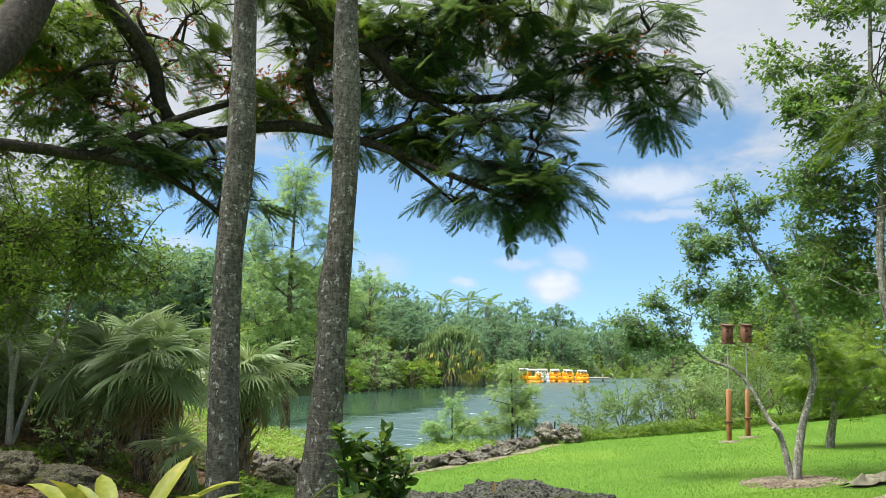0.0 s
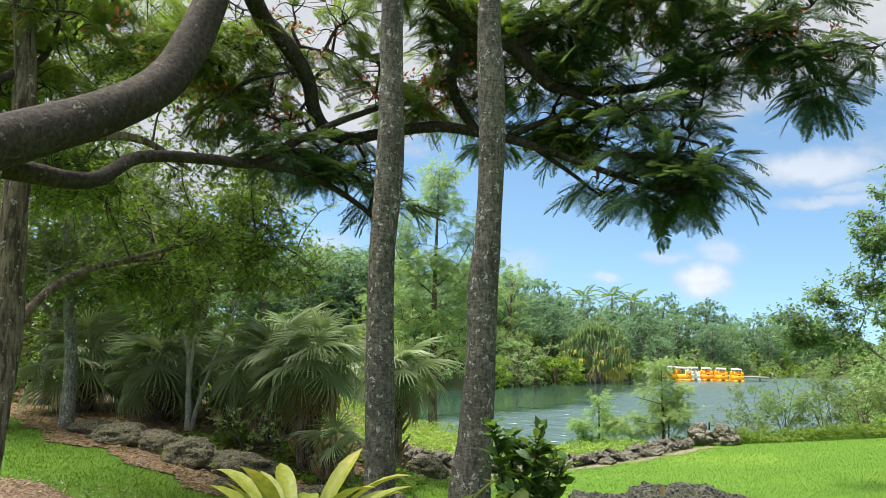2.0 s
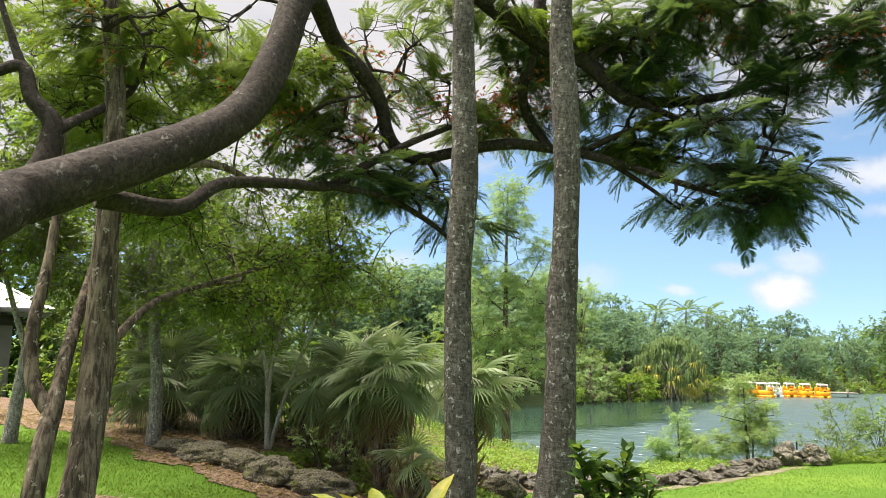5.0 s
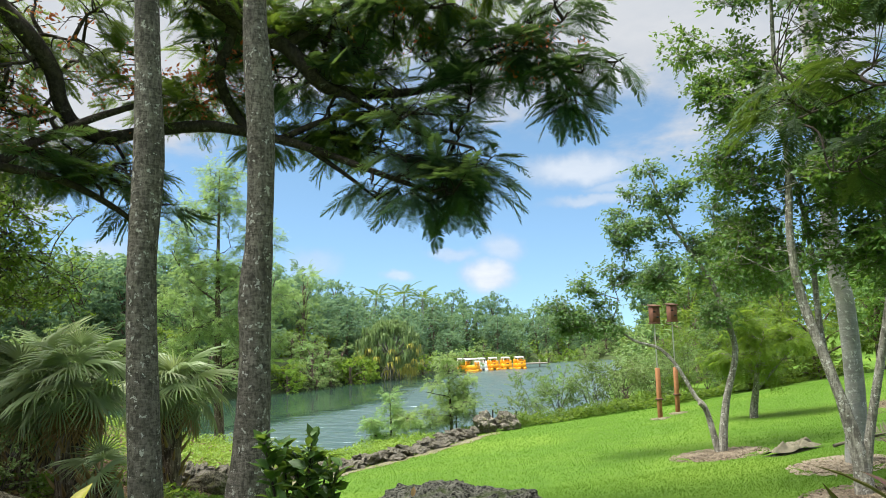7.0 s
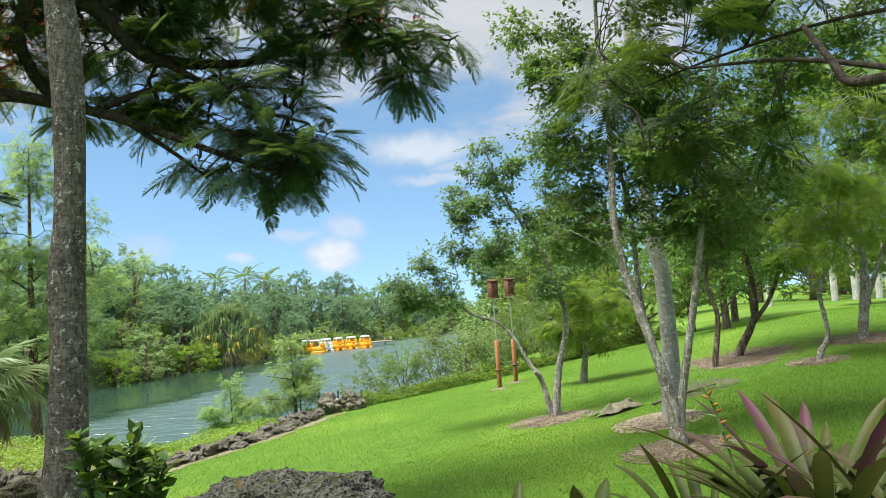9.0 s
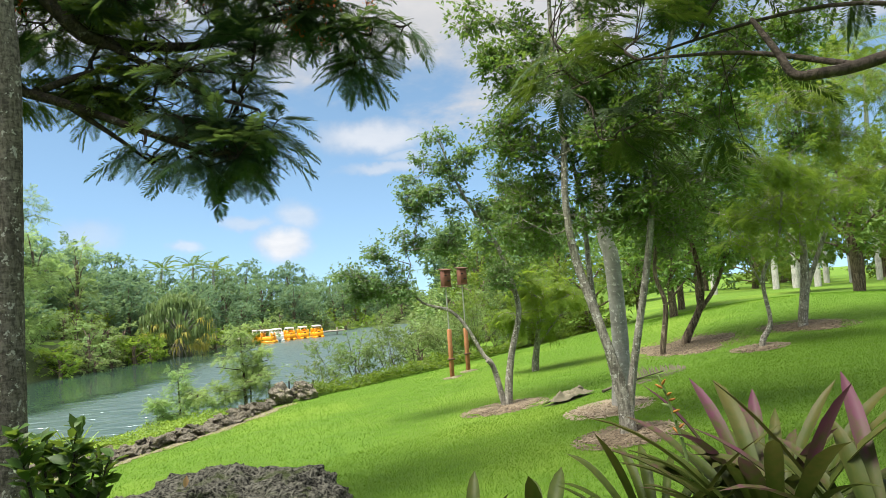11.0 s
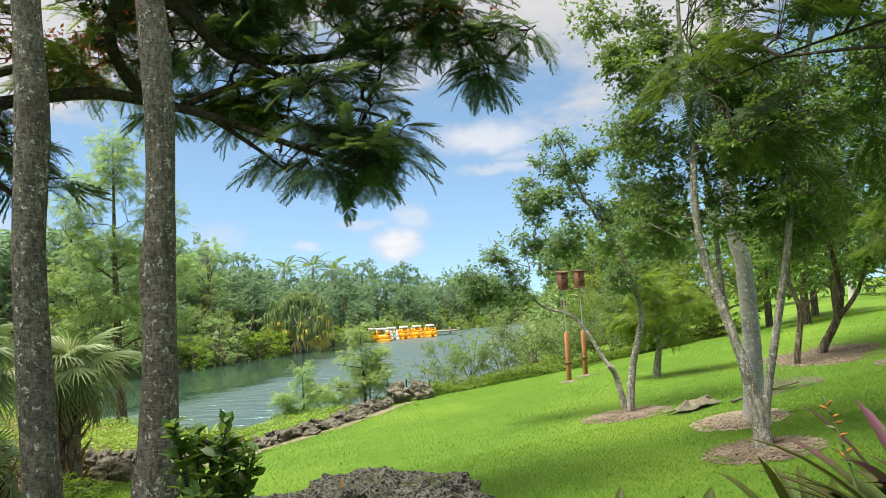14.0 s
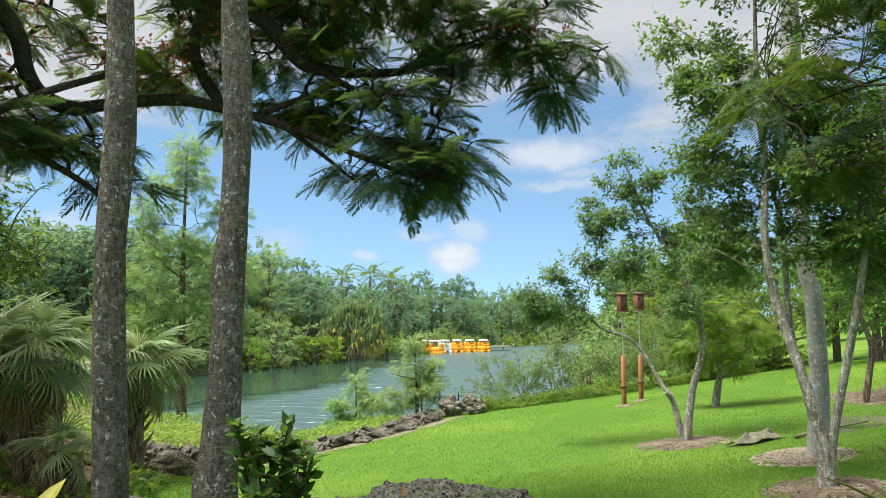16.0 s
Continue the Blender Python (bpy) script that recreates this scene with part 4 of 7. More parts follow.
# the flame tree, whose trunk stands out of sight and whose limbs hang over the garden
FLAME = [[(-6.2, 1.2, 0.1, 0.34), (-5.6, 1.6, 1.2, 0.30), (-4.6, 2.3, 1.85, 0.26), (-3.72, 3.0, 2.17, 0.19), (-3.75, 3.58, 2.48, 0.17), (-3.53, 4.07, 2.77, 0.16), (-3.32, 4.62, 3.11, 0.155), (-3.19, 5.06, 3.47, 0.15), (-3.11, 5.35, 4.0, 0.14), (-3.10, 5.58, 4.61, 0.13), (-3.2, 5.9, 5.6, 0.11), (-3.3, 6.6, 6.6, 0.07)],
         [(-4.9, 2.1, 1.7, 0.2), (-4.95, 3.2, 2.35, 0.16), (-4.84, 3.85, 2.62, 0.14), (-4.62, 4.45, 2.80, 0.105), (-4.57, 4.61, 3.26, 0.08), (-4.72, 4.52, 3.5, 0.06), (-4.81, 4.49, 3.74, 0.05), (-4.95, 4.34, 3.63, 0.04), (-5.08, 4.03, 3.35, 0.03), (-5.23, 3.65, 3.29, 0.015)],
         [(-4.57, 4.6, 3.22, 0.05), (-4.53, 4.78, 3.38, 0.04), (-4.53, 5.05, 3.57, 0.035), (-4.55, 5.43, 3.89, 0.025), (-4.6, 5.65, 4.47, 0.012)],
         [(-4.81, 4.49, 3.73, 0.04), (-4.91, 4.46, 3.98, 0.03), (-5.03, 4.4, 4.35, 0.02), (-5.17, 4.4, 4.85, 0.01)],
         [(-3.11, 5.35, 4.0, 0.13), (-3.06, 5.75, 4.75, 0.10), (-3.12, 6.43, 4.61, 0.085), (-2.91, 6.64, 4.36, 0.08), (-2.79, 6.86, 4.13, 0.075), (-2.76, 6.98, 3.88, 0.072), (-2.68, 7.12, 3.69, 0.07), (-2.49, 7.35, 3.63, 0.066), (-2.24, 7.54, 3.73, 0.06), (-1.6, 7.5, 3.79, 0.06), (-1.15, 7.68, 3.76, 0.05), (-0.87, 7.53, 3.66, 0.045), (-0.51, 7.36, 3.51, 0.04), (0.06, 7.18, 3.25, 0.03), (0.59, 6.96, 3.0, 0.02)],
         [(-3.75, 4.2, 2.62, 0.08), (-3.44, 4.65, 2.62, 0.058), (-3.41, 5.16, 2.91, 0.05), (-3.18, 5.76, 3.04, 0.046), (-3.0, 6.3, 3.13, 0.043), (-2.8, 6.61, 3.39, 0.036), (-2.5, 7.05, 3.73, 0.035), (-2.12, 7.38, 3.99, 0.025)],
         [(-3.0, 6.3, 3.13, 0.04), (-2.58, 6.7, 3.07, 0.032), (-2.21, 7.04, 2.85, 0.025), (-1.99, 7.1, 2.62, 0.012)],
         [(-3.1, 5.6, 4.7, 0.12), (-2.3, 6.2, 5.3, 0.11), (-1.42, 7.03, 4.86, 0.10), (-1.12, 7.29, 4.7, 0.095), (-0.78, 7.34, 4.55, 0.08), (-0.48, 7.36, 4.21, 0.07), (-0.28, 7.47, 4.14, 0.06), (0.15, 7.48, 4.12, 0.05), (0.62, 7.56, 4.2, 0.04), (1.1, 7.6, 4.47, 0.035), (1.64, 7.4, 4.41, 0.025), (2.11, 7.07, 4.19, 0.015)],
         [(-1.19, 7.68, 3.78, 0.045), (-1.38, 7.65, 4.04, 0.05), (-1.44, 7.43, 4.33, 0.055), (-1.29, 7.26, 4.68, 0.06), (-1.2, 7.2, 5.3, 0.06), (-0.9, 7.2, 6.2, 0.05)],
         [(-0.78, 7.34, 4.55, 0.05), (-0.2, 7.2, 4.9, 0.04), (0.6, 7.1, 5.1, 0.03), (1.4, 7.0, 5.2, 0.02)],
         [(-0.28, 7.47, 4.14, 0.035), (0.1, 7.2, 3.85, 0.028), (0.5, 7.1, 3.6, 0.02), (1.0, 6.9, 3.4, 0.012)]]
# foliage that takes the leaf colour with shade painted in
SHADED_BLOBS = [(0.60, 7.2, 3.75, 0.55, 0.45, 0.20), (0.75, 7.2, 3.35, 0.60, 0.45, 0.16), (0.78, 7.1, 3.12, 0.58, 0.42, 0.12), (0.60, 7.1, 2.98, 0.45, 0.35, 0.08), (0.15, 7.3, 3.10, 0.40, 0.35, 0.10),
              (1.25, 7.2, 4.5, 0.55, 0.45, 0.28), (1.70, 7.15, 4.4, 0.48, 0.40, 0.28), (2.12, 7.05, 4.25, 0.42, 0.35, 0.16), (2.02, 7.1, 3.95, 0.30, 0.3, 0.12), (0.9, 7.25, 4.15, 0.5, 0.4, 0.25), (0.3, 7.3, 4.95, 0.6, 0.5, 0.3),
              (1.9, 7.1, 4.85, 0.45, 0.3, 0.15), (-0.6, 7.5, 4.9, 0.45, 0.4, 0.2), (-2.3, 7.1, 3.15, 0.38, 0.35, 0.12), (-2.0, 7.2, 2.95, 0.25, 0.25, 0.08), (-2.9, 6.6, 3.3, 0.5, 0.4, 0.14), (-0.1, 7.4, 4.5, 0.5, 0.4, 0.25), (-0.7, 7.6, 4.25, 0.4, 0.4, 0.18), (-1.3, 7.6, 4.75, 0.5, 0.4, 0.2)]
# foliage of the same tree that takes the lit leaf colour
LIT_BLOBS = [(0.2, 7.5, 4.0, 0.55, 0.45, 0.25), (0.0, 7.6, 3.55, 0.45, 0.4, 0.16), (0.5, 7.3, 4.75, 0.7, 0.5, 0.25), (-0.5, 7.6, 4.75, 0.6, 0.5, 0.3), (-0.2, 7.7, 3.6, 0.4, 0.35, 0.12), (-1.4, 7.7, 4.8, 0.65, 0.5, 0.3), (-1.6, 8.0, 4.15, 0.55, 0.5, 0.25),
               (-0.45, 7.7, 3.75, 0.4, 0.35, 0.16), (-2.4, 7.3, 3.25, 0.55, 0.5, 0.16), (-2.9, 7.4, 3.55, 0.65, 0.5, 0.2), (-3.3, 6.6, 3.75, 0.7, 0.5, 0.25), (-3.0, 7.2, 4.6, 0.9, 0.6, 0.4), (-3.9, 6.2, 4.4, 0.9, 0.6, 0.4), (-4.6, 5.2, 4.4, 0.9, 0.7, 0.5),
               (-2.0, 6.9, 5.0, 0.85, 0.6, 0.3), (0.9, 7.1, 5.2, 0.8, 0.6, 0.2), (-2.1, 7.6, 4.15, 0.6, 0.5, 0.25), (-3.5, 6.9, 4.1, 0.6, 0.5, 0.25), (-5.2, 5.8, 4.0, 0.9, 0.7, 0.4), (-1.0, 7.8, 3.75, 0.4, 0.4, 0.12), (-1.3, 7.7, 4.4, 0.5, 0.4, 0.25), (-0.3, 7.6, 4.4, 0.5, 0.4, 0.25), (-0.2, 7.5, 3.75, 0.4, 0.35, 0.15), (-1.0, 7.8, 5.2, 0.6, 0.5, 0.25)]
# unseen canopy above the view, added to shade the left garden
UNSEEN_CANOPY = [blob(-5.5, 4.0, 6.8, 1.5, 0.6), blob(-2.2, 5.0, 7.2, 1.5, 0.6), blob(-7.0, 7.0, 7.6, 1.8, 0.6), blob(-8.6, 9.0, 8.4, 1.8, 0.6), blob(-7.6, 5.0, 7.4, 1.8, 0.6), blob(-9.0, 7.0, 8.0, 1.8, 0.6)]
# last two limbs rise out of view to carry the added canopy
FLAME += [[(-0.87, 7.53, 3.66, 0.035), (-0.3, 7.4, 3.85, 0.028), (0.3, 7.25, 3.85, 0.02), (0.95, 7.05, 3.75, 0.010)], [(-0.6, 7.4, 3.55, 0.03), (-0.2, 7.35, 3.25, 0.02), (0.1, 7.3, 3.0, 0.010)], [(-3.2, 5.9, 5.6, 0.09), (-1.8, 5.0, 6.4, 0.07), (0.3, 3.6, 6.7, 0.05), (2.0, 3.2, 6.6, 0.03), (3.2, 4.8, 7.0, 0.02)], [(-4.7, 4.6, 4.6, 0.02), (-5.4, 5.0, 5.8, 0.02), (-6.4, 6.6, 6.9, 0.03), (-7.6, 7.6, 7.6, 0.02), (-8.8, 8.8, 8.2, 0.012)]]
flame = tree("flame_tree", "spreading flame tree with dark curved limbs, feathery leaves and red flowers", FLAME, M["bark_limb"], [], None, 110, 0, 0, [], 0, 0, sides=14, rough=0.025)
# third crown: the unseen canopy that is added only for its shade
for k, (blobs, count, mat, size) in enumerate(((SHADED_BLOBS, 430, M["leaf_flame_shaded"], 0.37), (LIT_BLOBS, 1200, M["leaf_flame_lit"], 0.27), (UNSEEN_CANOPY, 26, M["leaf_flame_lit"], 0.36))):
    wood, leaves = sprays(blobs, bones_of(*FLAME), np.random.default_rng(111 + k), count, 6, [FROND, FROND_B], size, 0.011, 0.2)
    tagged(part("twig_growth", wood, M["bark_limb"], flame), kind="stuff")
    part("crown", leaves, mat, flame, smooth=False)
g = np.random.default_rng(12)
c = np.array(LIT_BLOBS + SHADED_BLOBS)[g.choice([2, 5, 6, 9, 10, 10, 11, 11, 12, 13, 16, 16, 17, 20, 30], 190)]
at = c[:, :3] + unit(g.normal(size=(190, 3))) * c[:, 3:6] * 0.9
at = (at[:, None] + g.normal(0, 0.05, (190, 14, 3))).reshape(-1, 3)
tagged(part("blossom", scatter(LEAF, at, turns(g.normal(0, 1, at.shape), g.normal(0, 1, at.shape)), g.uniform(0.03, 0.065, len(at))), M["flower_red"], flame, "orange-red flower clusters", smooth=False), kind="stuff")

# the right-hand limb of another flame tree close by
limb_r = [[(5.6, 0.4, 0.3, 0.22), (5.3, 1.2, 1.6, 0.18), (4.8, 2.2, 2.6, 0.11), (4.3, 2.75, 2.9, 0.055), (3.93, 3.02, 2.80, 0.038), (3.68, 3.17, 2.73, 0.033), (3.48, 3.25, 2.70, 0.03), (3.40, 3.34, 2.72, 0.025), (3.37, 3.4, 2.85, 0.02), (3.35, 3.55, 3.1, 0.015)],
          [(4.3, 2.75, 2.9, 0.02), (4.0, 3.6, 3.25, 0.013), (3.6, 4.6, 3.3, 0.009), (3.2, 5.4, 3.2, 0.005)],
          [(3.68, 3.17, 2.73, 0.02), (3.5, 3.8, 3.0, 0.014), (3.1, 4.3, 3.1, 0.008)],
          # last two limbs climb out of view to carry the added canopy
          [(4.8, 2.2, 2.6, 0.04), (4.95, 1.9, 4.2, 0.025), (3.9, 2.6, 5.2, 0.022), (3.0, 3.9, 5.3, 0.025), (2.5, 4.4, 5.4, 0.015)],
          [(4.95, 1.9, 4.2, 0.025), (5.4, 2.7, 5.4, 0.025), (6.2, 5.0, 6.5, 0.03), (7.4, 6.8, 7.6, 0.015)]]
limb = tree("flame_tree", "flame tree limb with feathery green leaves hanging over the lawn", limb_r, M["bark_limb"], [], None, 115, 0, 0, [], 0, 0)
limb_blobs = [blob(3.2, 4.6, 3.4, 0.55, 0.22), blob(3.8, 4.5, 2.55, 0.4, 0.12), blob(3.4, 4.4, 3.8, 0.6, 0.2), blob(4.3, 3.8, 3.6, 0.5, 0.25), blob(2.95, 5.2, 3.3, 0.35, 0.16), blob(3.4, 5.0, 2.8, 0.35, 0.12), blob(3.9, 4.2, 3.9, 0.6, 0.2), blob(4.1, 4.2, 3.0, 0.45, 0.2), blob(4.6, 3.9, 3.9, 0.5, 0.2), blob(3.0, 4.6, 3.95, 0.4, 0.15),
              # unseen blobs above the view, added to shade the limb and lawn
              blob(3.2, 3.3, 5.2, 0.8, 0.3), blob(3.9, 3.0, 5.3, 0.9, 0.3), blob(3.2, 4.6, 5.4, 0.8, 0.3), blob(4.2, 4.0, 5.3, 0.9, 0.3), blob(5.0, 2.6, 4.9, 0.9, 0.4), blob(3.6, 5.4, 5.6, 0.9, 0.3), blob(5.5, 4.5, 6.0, 1.2, 0.3), blob(6.5, 5.5, 6.8, 1.3, 0.3), blob(7.5, 7.0, 7.8, 1.3, 0.3), blob(6.2, 3.0, 5.8, 1.2, 0.3)]
wood, leaves = sprays(limb_blobs, bones_of(*limb_r), np.random.default_rng(116), 370, 6, [FROND, FROND_B], 0.36, 0.006, 0.1)
tagged(part("twig_growth", wood, M["bark_limb"], limb), kind="stuff")
# limb foliage takes a leaf colour with shade painted in
part("crown", leaves, M["leaf_limb_shaded"], limb, smooth=False)

# rough-barked tree by the path with a forked foot
tree("rough_tree", "rough brown-barked tree with peeling ridges beside the path",
     [[(-4.38, 4.9, 0.0, 0.15), (-4.36, 4.94, 0.39, 0.135), (-4.38, 5.05, 0.98, 0.12), (-4.43, 5.14, 1.6, 0.125), (-4.44, 5.13, 2.3, 0.105), (-4.44, 5.13, 3.03, 0.09), (-4.47, 5.11, 3.76, 0.08), (-4.54, 5.04, 4.51, 0.07), (-4.6, 5.0, 6.0, 0.04)],
      [(-4.48, 4.6, 0, 0.09), (-4.48, 4.69, 0.75, 0.078), (-4.51, 4.8, 1.11, 0.072), (-4.55, 4.9, 1.37, 0.055), (-4.59, 5, 1.64, 0.05), (-4.74, 5.33, 2.23, 0.035), (-4.74, 5.4, 2.49, 0.02)],
      [(-4.51, 4.8, 1.09, 0.06), (-4.69, 4.77, 1.34, 0.055), (-4.78, 4.81, 1.76, 0.05), (-4.81, 4.92, 2.18, 0.045), (-4.86, 5.02, 2.72, 0.036), (-4.94, 5.08, 3.53, 0.02)],
      [(-4.43, 5.12, 1.51, 0.045), (-4.41, 5.68, 1.97, 0.032), (-4.45, 6.39, 2.19, 0.025), (-4.3, 6.97, 2.31, 0.016)],
      [(-4.45, 6.39, 2.19, 0.025), (-4.1, 7.2, 2.5, 0.018), (-3.6, 8.0, 2.8, 0.008)], [(-4.3, 6.97, 2.31, 0.02), (-4.7, 7.5, 2.5, 0.014), (-5.2, 8.1, 2.9, 0.008)],
      [(-4.44, 5.13, 2.9, 0.05), (-4.2, 5.6, 3.2, 0.045), (-3.9, 5.9, 3.25, 0.035), (-3.6, 6.2, 3.05, 0.02)]],
     M["bark_brown"], [blob(-4.0, 7.6, 2.7, 0.9, 0.5), blob(-4.9, 7.5, 2.5, 0.8, 0.5), blob(-3.6, 8.1, 2.5, 0.7, 0.45), blob(-4.6, 7.6, 2.0, 0.7, 0.35), blob(-4.9, 6.6, 3.4, 0.9, 0.6), blob(-4.4, 6.0, 4.2, 1.0, 0.6), blob(-5.6, 6.4, 4.4, 1.0, 0.7), blob(-5.6, 7.4, 3.2, 0.9, 0.6), blob(-3.75, 8.3, 3.1, 0.6, 0.35), blob(-5.0, 7.8, 4.2, 1.0, 0.6), blob(-4.0, 8.2, 3.7, 0.9, 0.5)], M["leaf_shrub"], 121, 460, 54, [LEAF], 0.070, 0.16, 0.25, 0.008)

# understorey trees over the palmetto bed
tree("understorey_tree", "slender pale-stemmed tree with small bright green leaves over the path",
     [[(-7.2, 9.58, 0.2, 0.10), (-7.22, 9.57, 1.19, 0.085), (-7.33, 9.49, 2.28, 0.075), (-7.36, 9.46, 3.31, 0.06), (-7.3, 9.5, 4.6, 0.03)],
      [(-7.3, 9.5, 2.0, 0.04), (-6.8, 9.6, 2.8, 0.03), (-6.2, 9.7, 3.3, 0.02)], [(-7.33, 9.49, 2.4, 0.04), (-7.9, 9.3, 3.2, 0.03), (-8.4, 9.2, 3.9, 0.02)]],
     M["bark_pale"], [blob(-6.9, 9.3, 3.0, 1.0, 0.6), blob(-7.7, 9.2, 3.5, 1.1, 0.7), blob(-6.1, 9.5, 3.6, 1.0, 0.7), blob(-7.0, 9.6, 4.5, 1.2, 0.8), blob(-6.2, 9.6, 2.4, 0.7, 0.5), blob(-7.2, 9.3, 2.2, 0.9, 0.5), blob(-8.2, 9.2, 2.4, 0.8, 0.5), blob(-5.8, 9.7, 2.0, 0.6, 0.4), blob(-7.4, 9.6, 5.6, 1.1, 0.7), blob(-8.7, 9.0, 3.2, 1.0, 0.8)],
     M["leaf_shrub"], 131, 430, 52, [LEAF], 0.07, 0.18, 0.25, 0.009, group="understorey trees")
tree("understorey_tree", "small tree with several pale thin stems among palmettos",
     [[(-5.83, 10.45, 0.0, 0.05), (-5.86, 10.46, 0.6, 0.04), (-5.89, 10.44, 1.16, 0.034), (-5.98, 10.38, 1.67, 0.026), (-6.0, 10.3, 2.6, 0.015)],
      [(-5.80, 10.47, 0.1, 0.034), (-5.65, 10.55, 0.8, 0.028), (-5.50, 10.64, 1.35, 0.024), (-5.2, 10.7, 2.2, 0.014)],
      [(-5.86, 10.46, 0.7, 0.03), (-5.8, 10.4, 1.3, 0.025), (-5.6, 10.3, 2.0, 0.025), (-5.3, 10.1, 2.8, 0.015)]],
     M["bark_white"], [blob(-5.6, 10.1, 2.6, 0.8, 0.5), blob(-4.8, 10.0, 2.7, 0.9, 0.5), blob(-5.0, 9.6, 3.1, 0.8, 0.5), blob(-6.4, 10.2, 2.3, 0.7, 0.5)],
     M["leaf_shrub"], 132, 170, 50, [LEAF], 0.085, 0.16, 0.25, 0.008, group="understorey trees")
tree("understorey_tree", "dense small-leaved tree at the back of the planted bed",
     [[(-9.4, 11.8, 0.1, 0.11), (-9.3, 11.8, 1.5, 0.09), (-9.0, 11.7, 3.0, 0.06), (-8.8, 11.6, 4.6, 0.03)], [(-9.3, 11.8, 1.6, 0.05), (-9.9, 11.5, 2.6, 0.03)]],
     M["bark_pale"], [blob(-8.8, 11.8, 3.0, 1.3), blob(-7.6, 12.2, 2.6, 1.2), blob(-9.8, 11.4, 2.4, 1.0), blob(-8.6, 11.6, 4.6, 1.3), blob(-7.0, 12.4, 3.2, 1.0), blob(-7.5, 12.6, 1.4, 1.0)],
     M["leaf_oak"], 133, 320, 52, [LEAF], 0.125, 0.2, 0.25, 0.009, group="understorey trees")
tree("understorey_tree", "dense small-leaved tree beside the house",
     [[(-9.1, 8.9, 0.15, 0.10), (-9.05, 9.0, 1.5, 0.08), (-8.9, 9.1, 3.0, 0.05), (-8.8, 9.2, 4.6, 0.03)], [(-9.05, 9.0, 1.4, 0.05), (-9.3, 8.7, 2.6, 0.03)]],
     M["bark_pale"], [blob(-9.0, 9.1, 3.2, 0.8), blob(-9.4, 8.7, 3.0, 0.7), blob(-9.8, 8.2, 4.4, 0.9), blob(-8.8, 9.4, 4.7, 1.1), blob(-8.7, 9.6, 2.5, 0.7), blob(-10.2, 8.0, 5.2, 1.0), blob(-9.2, 8.9, 5.8, 1.1), blob(-8.2, 9.8, 5.8, 1.0)],
     M["leaf_shrub"], 134, 560, 50, [LEAF], 0.085, 0.18, 0.25, 0.009, group="understorey trees")

# young tree on the lawn with one arching bare stem
tree("lawn_tree", "young forked tree with an arching bare stem in a mulch ring",
     [[(4.74, 10.2, 0.02, 0.058), (4.82, 10.17, 0.7, 0.048), (4.96, 10.1, 1.35, 0.042), (4.86, 10.15, 1.9, 0.037), (4.72, 10.22, 2.36, 0.031), (4.31, 10.39, 3.15, 0.020), (4.05, 10.5, 3.94, 0.010)],
      [(4.68, 10.22, 0.0, 0.048), (4.57, 10.28, 0.56, 0.037), (4.49, 10.43, 0.74, 0.031), (4.33, 10.6, 1.14, 0.027), (4.15, 10.78, 1.4, 0.024), (3.81, 11.01, 1.55, 0.019), (3.5, 11.1, 1.9, 0.010)],
      [(4.60, 10.25, 0.45, 0.034), (4.52, 10.24, 0.60, 0.031), (4.45, 10.22, 0.66, 0.027)]],
     M["bark_pale"], [blob(4.05, 10.6, 3.2, 0.42, 0.36), blob(3.65, 10.75, 3.25, 0.34, 0.24), blob(4.4, 10.4, 2.75, 0.40, 0.34), blob(3.98, 10.66, 2.5, 0.36, 0.26), blob(3.98, 10.6, 3.8, 0.26, 0.22), blob(3.0, 11.2, 2.35, 0.32, 0.36), blob(2.8, 11.25, 1.95, 0.28, 0.22), blob(3.3, 11.1, 2.0, 0.40, 0.26), blob(3.35, 11.05, 1.72, 0.30, 0.15), blob(2.95, 11.2, 1.75, 0.28, 0.16), blob(4.85, 10.3, 1.85, 0.4, 0.25), blob(4.95, 10.3, 2.6, 0.42, 0.35), blob(5.2, 10.3, 3.2, 0.45, 0.35), blob(5.35, 10.2, 2.4, 0.45, 0.3), blob(4.9, 10.3, 3.7, 0.35, 0.3), blob(3.8, 10.7, 2.9, 0.38, 0.3), blob(4.3, 10.5, 3.5, 0.35, 0.3), blob(3.55, 10.9, 2.45, 0.34, 0.25)],
     M["leaf_oak"], 141, 620, 38, [LEAF], 0.062, 0.075, 0.1, 0.006, 0.3, group="lawn trees")
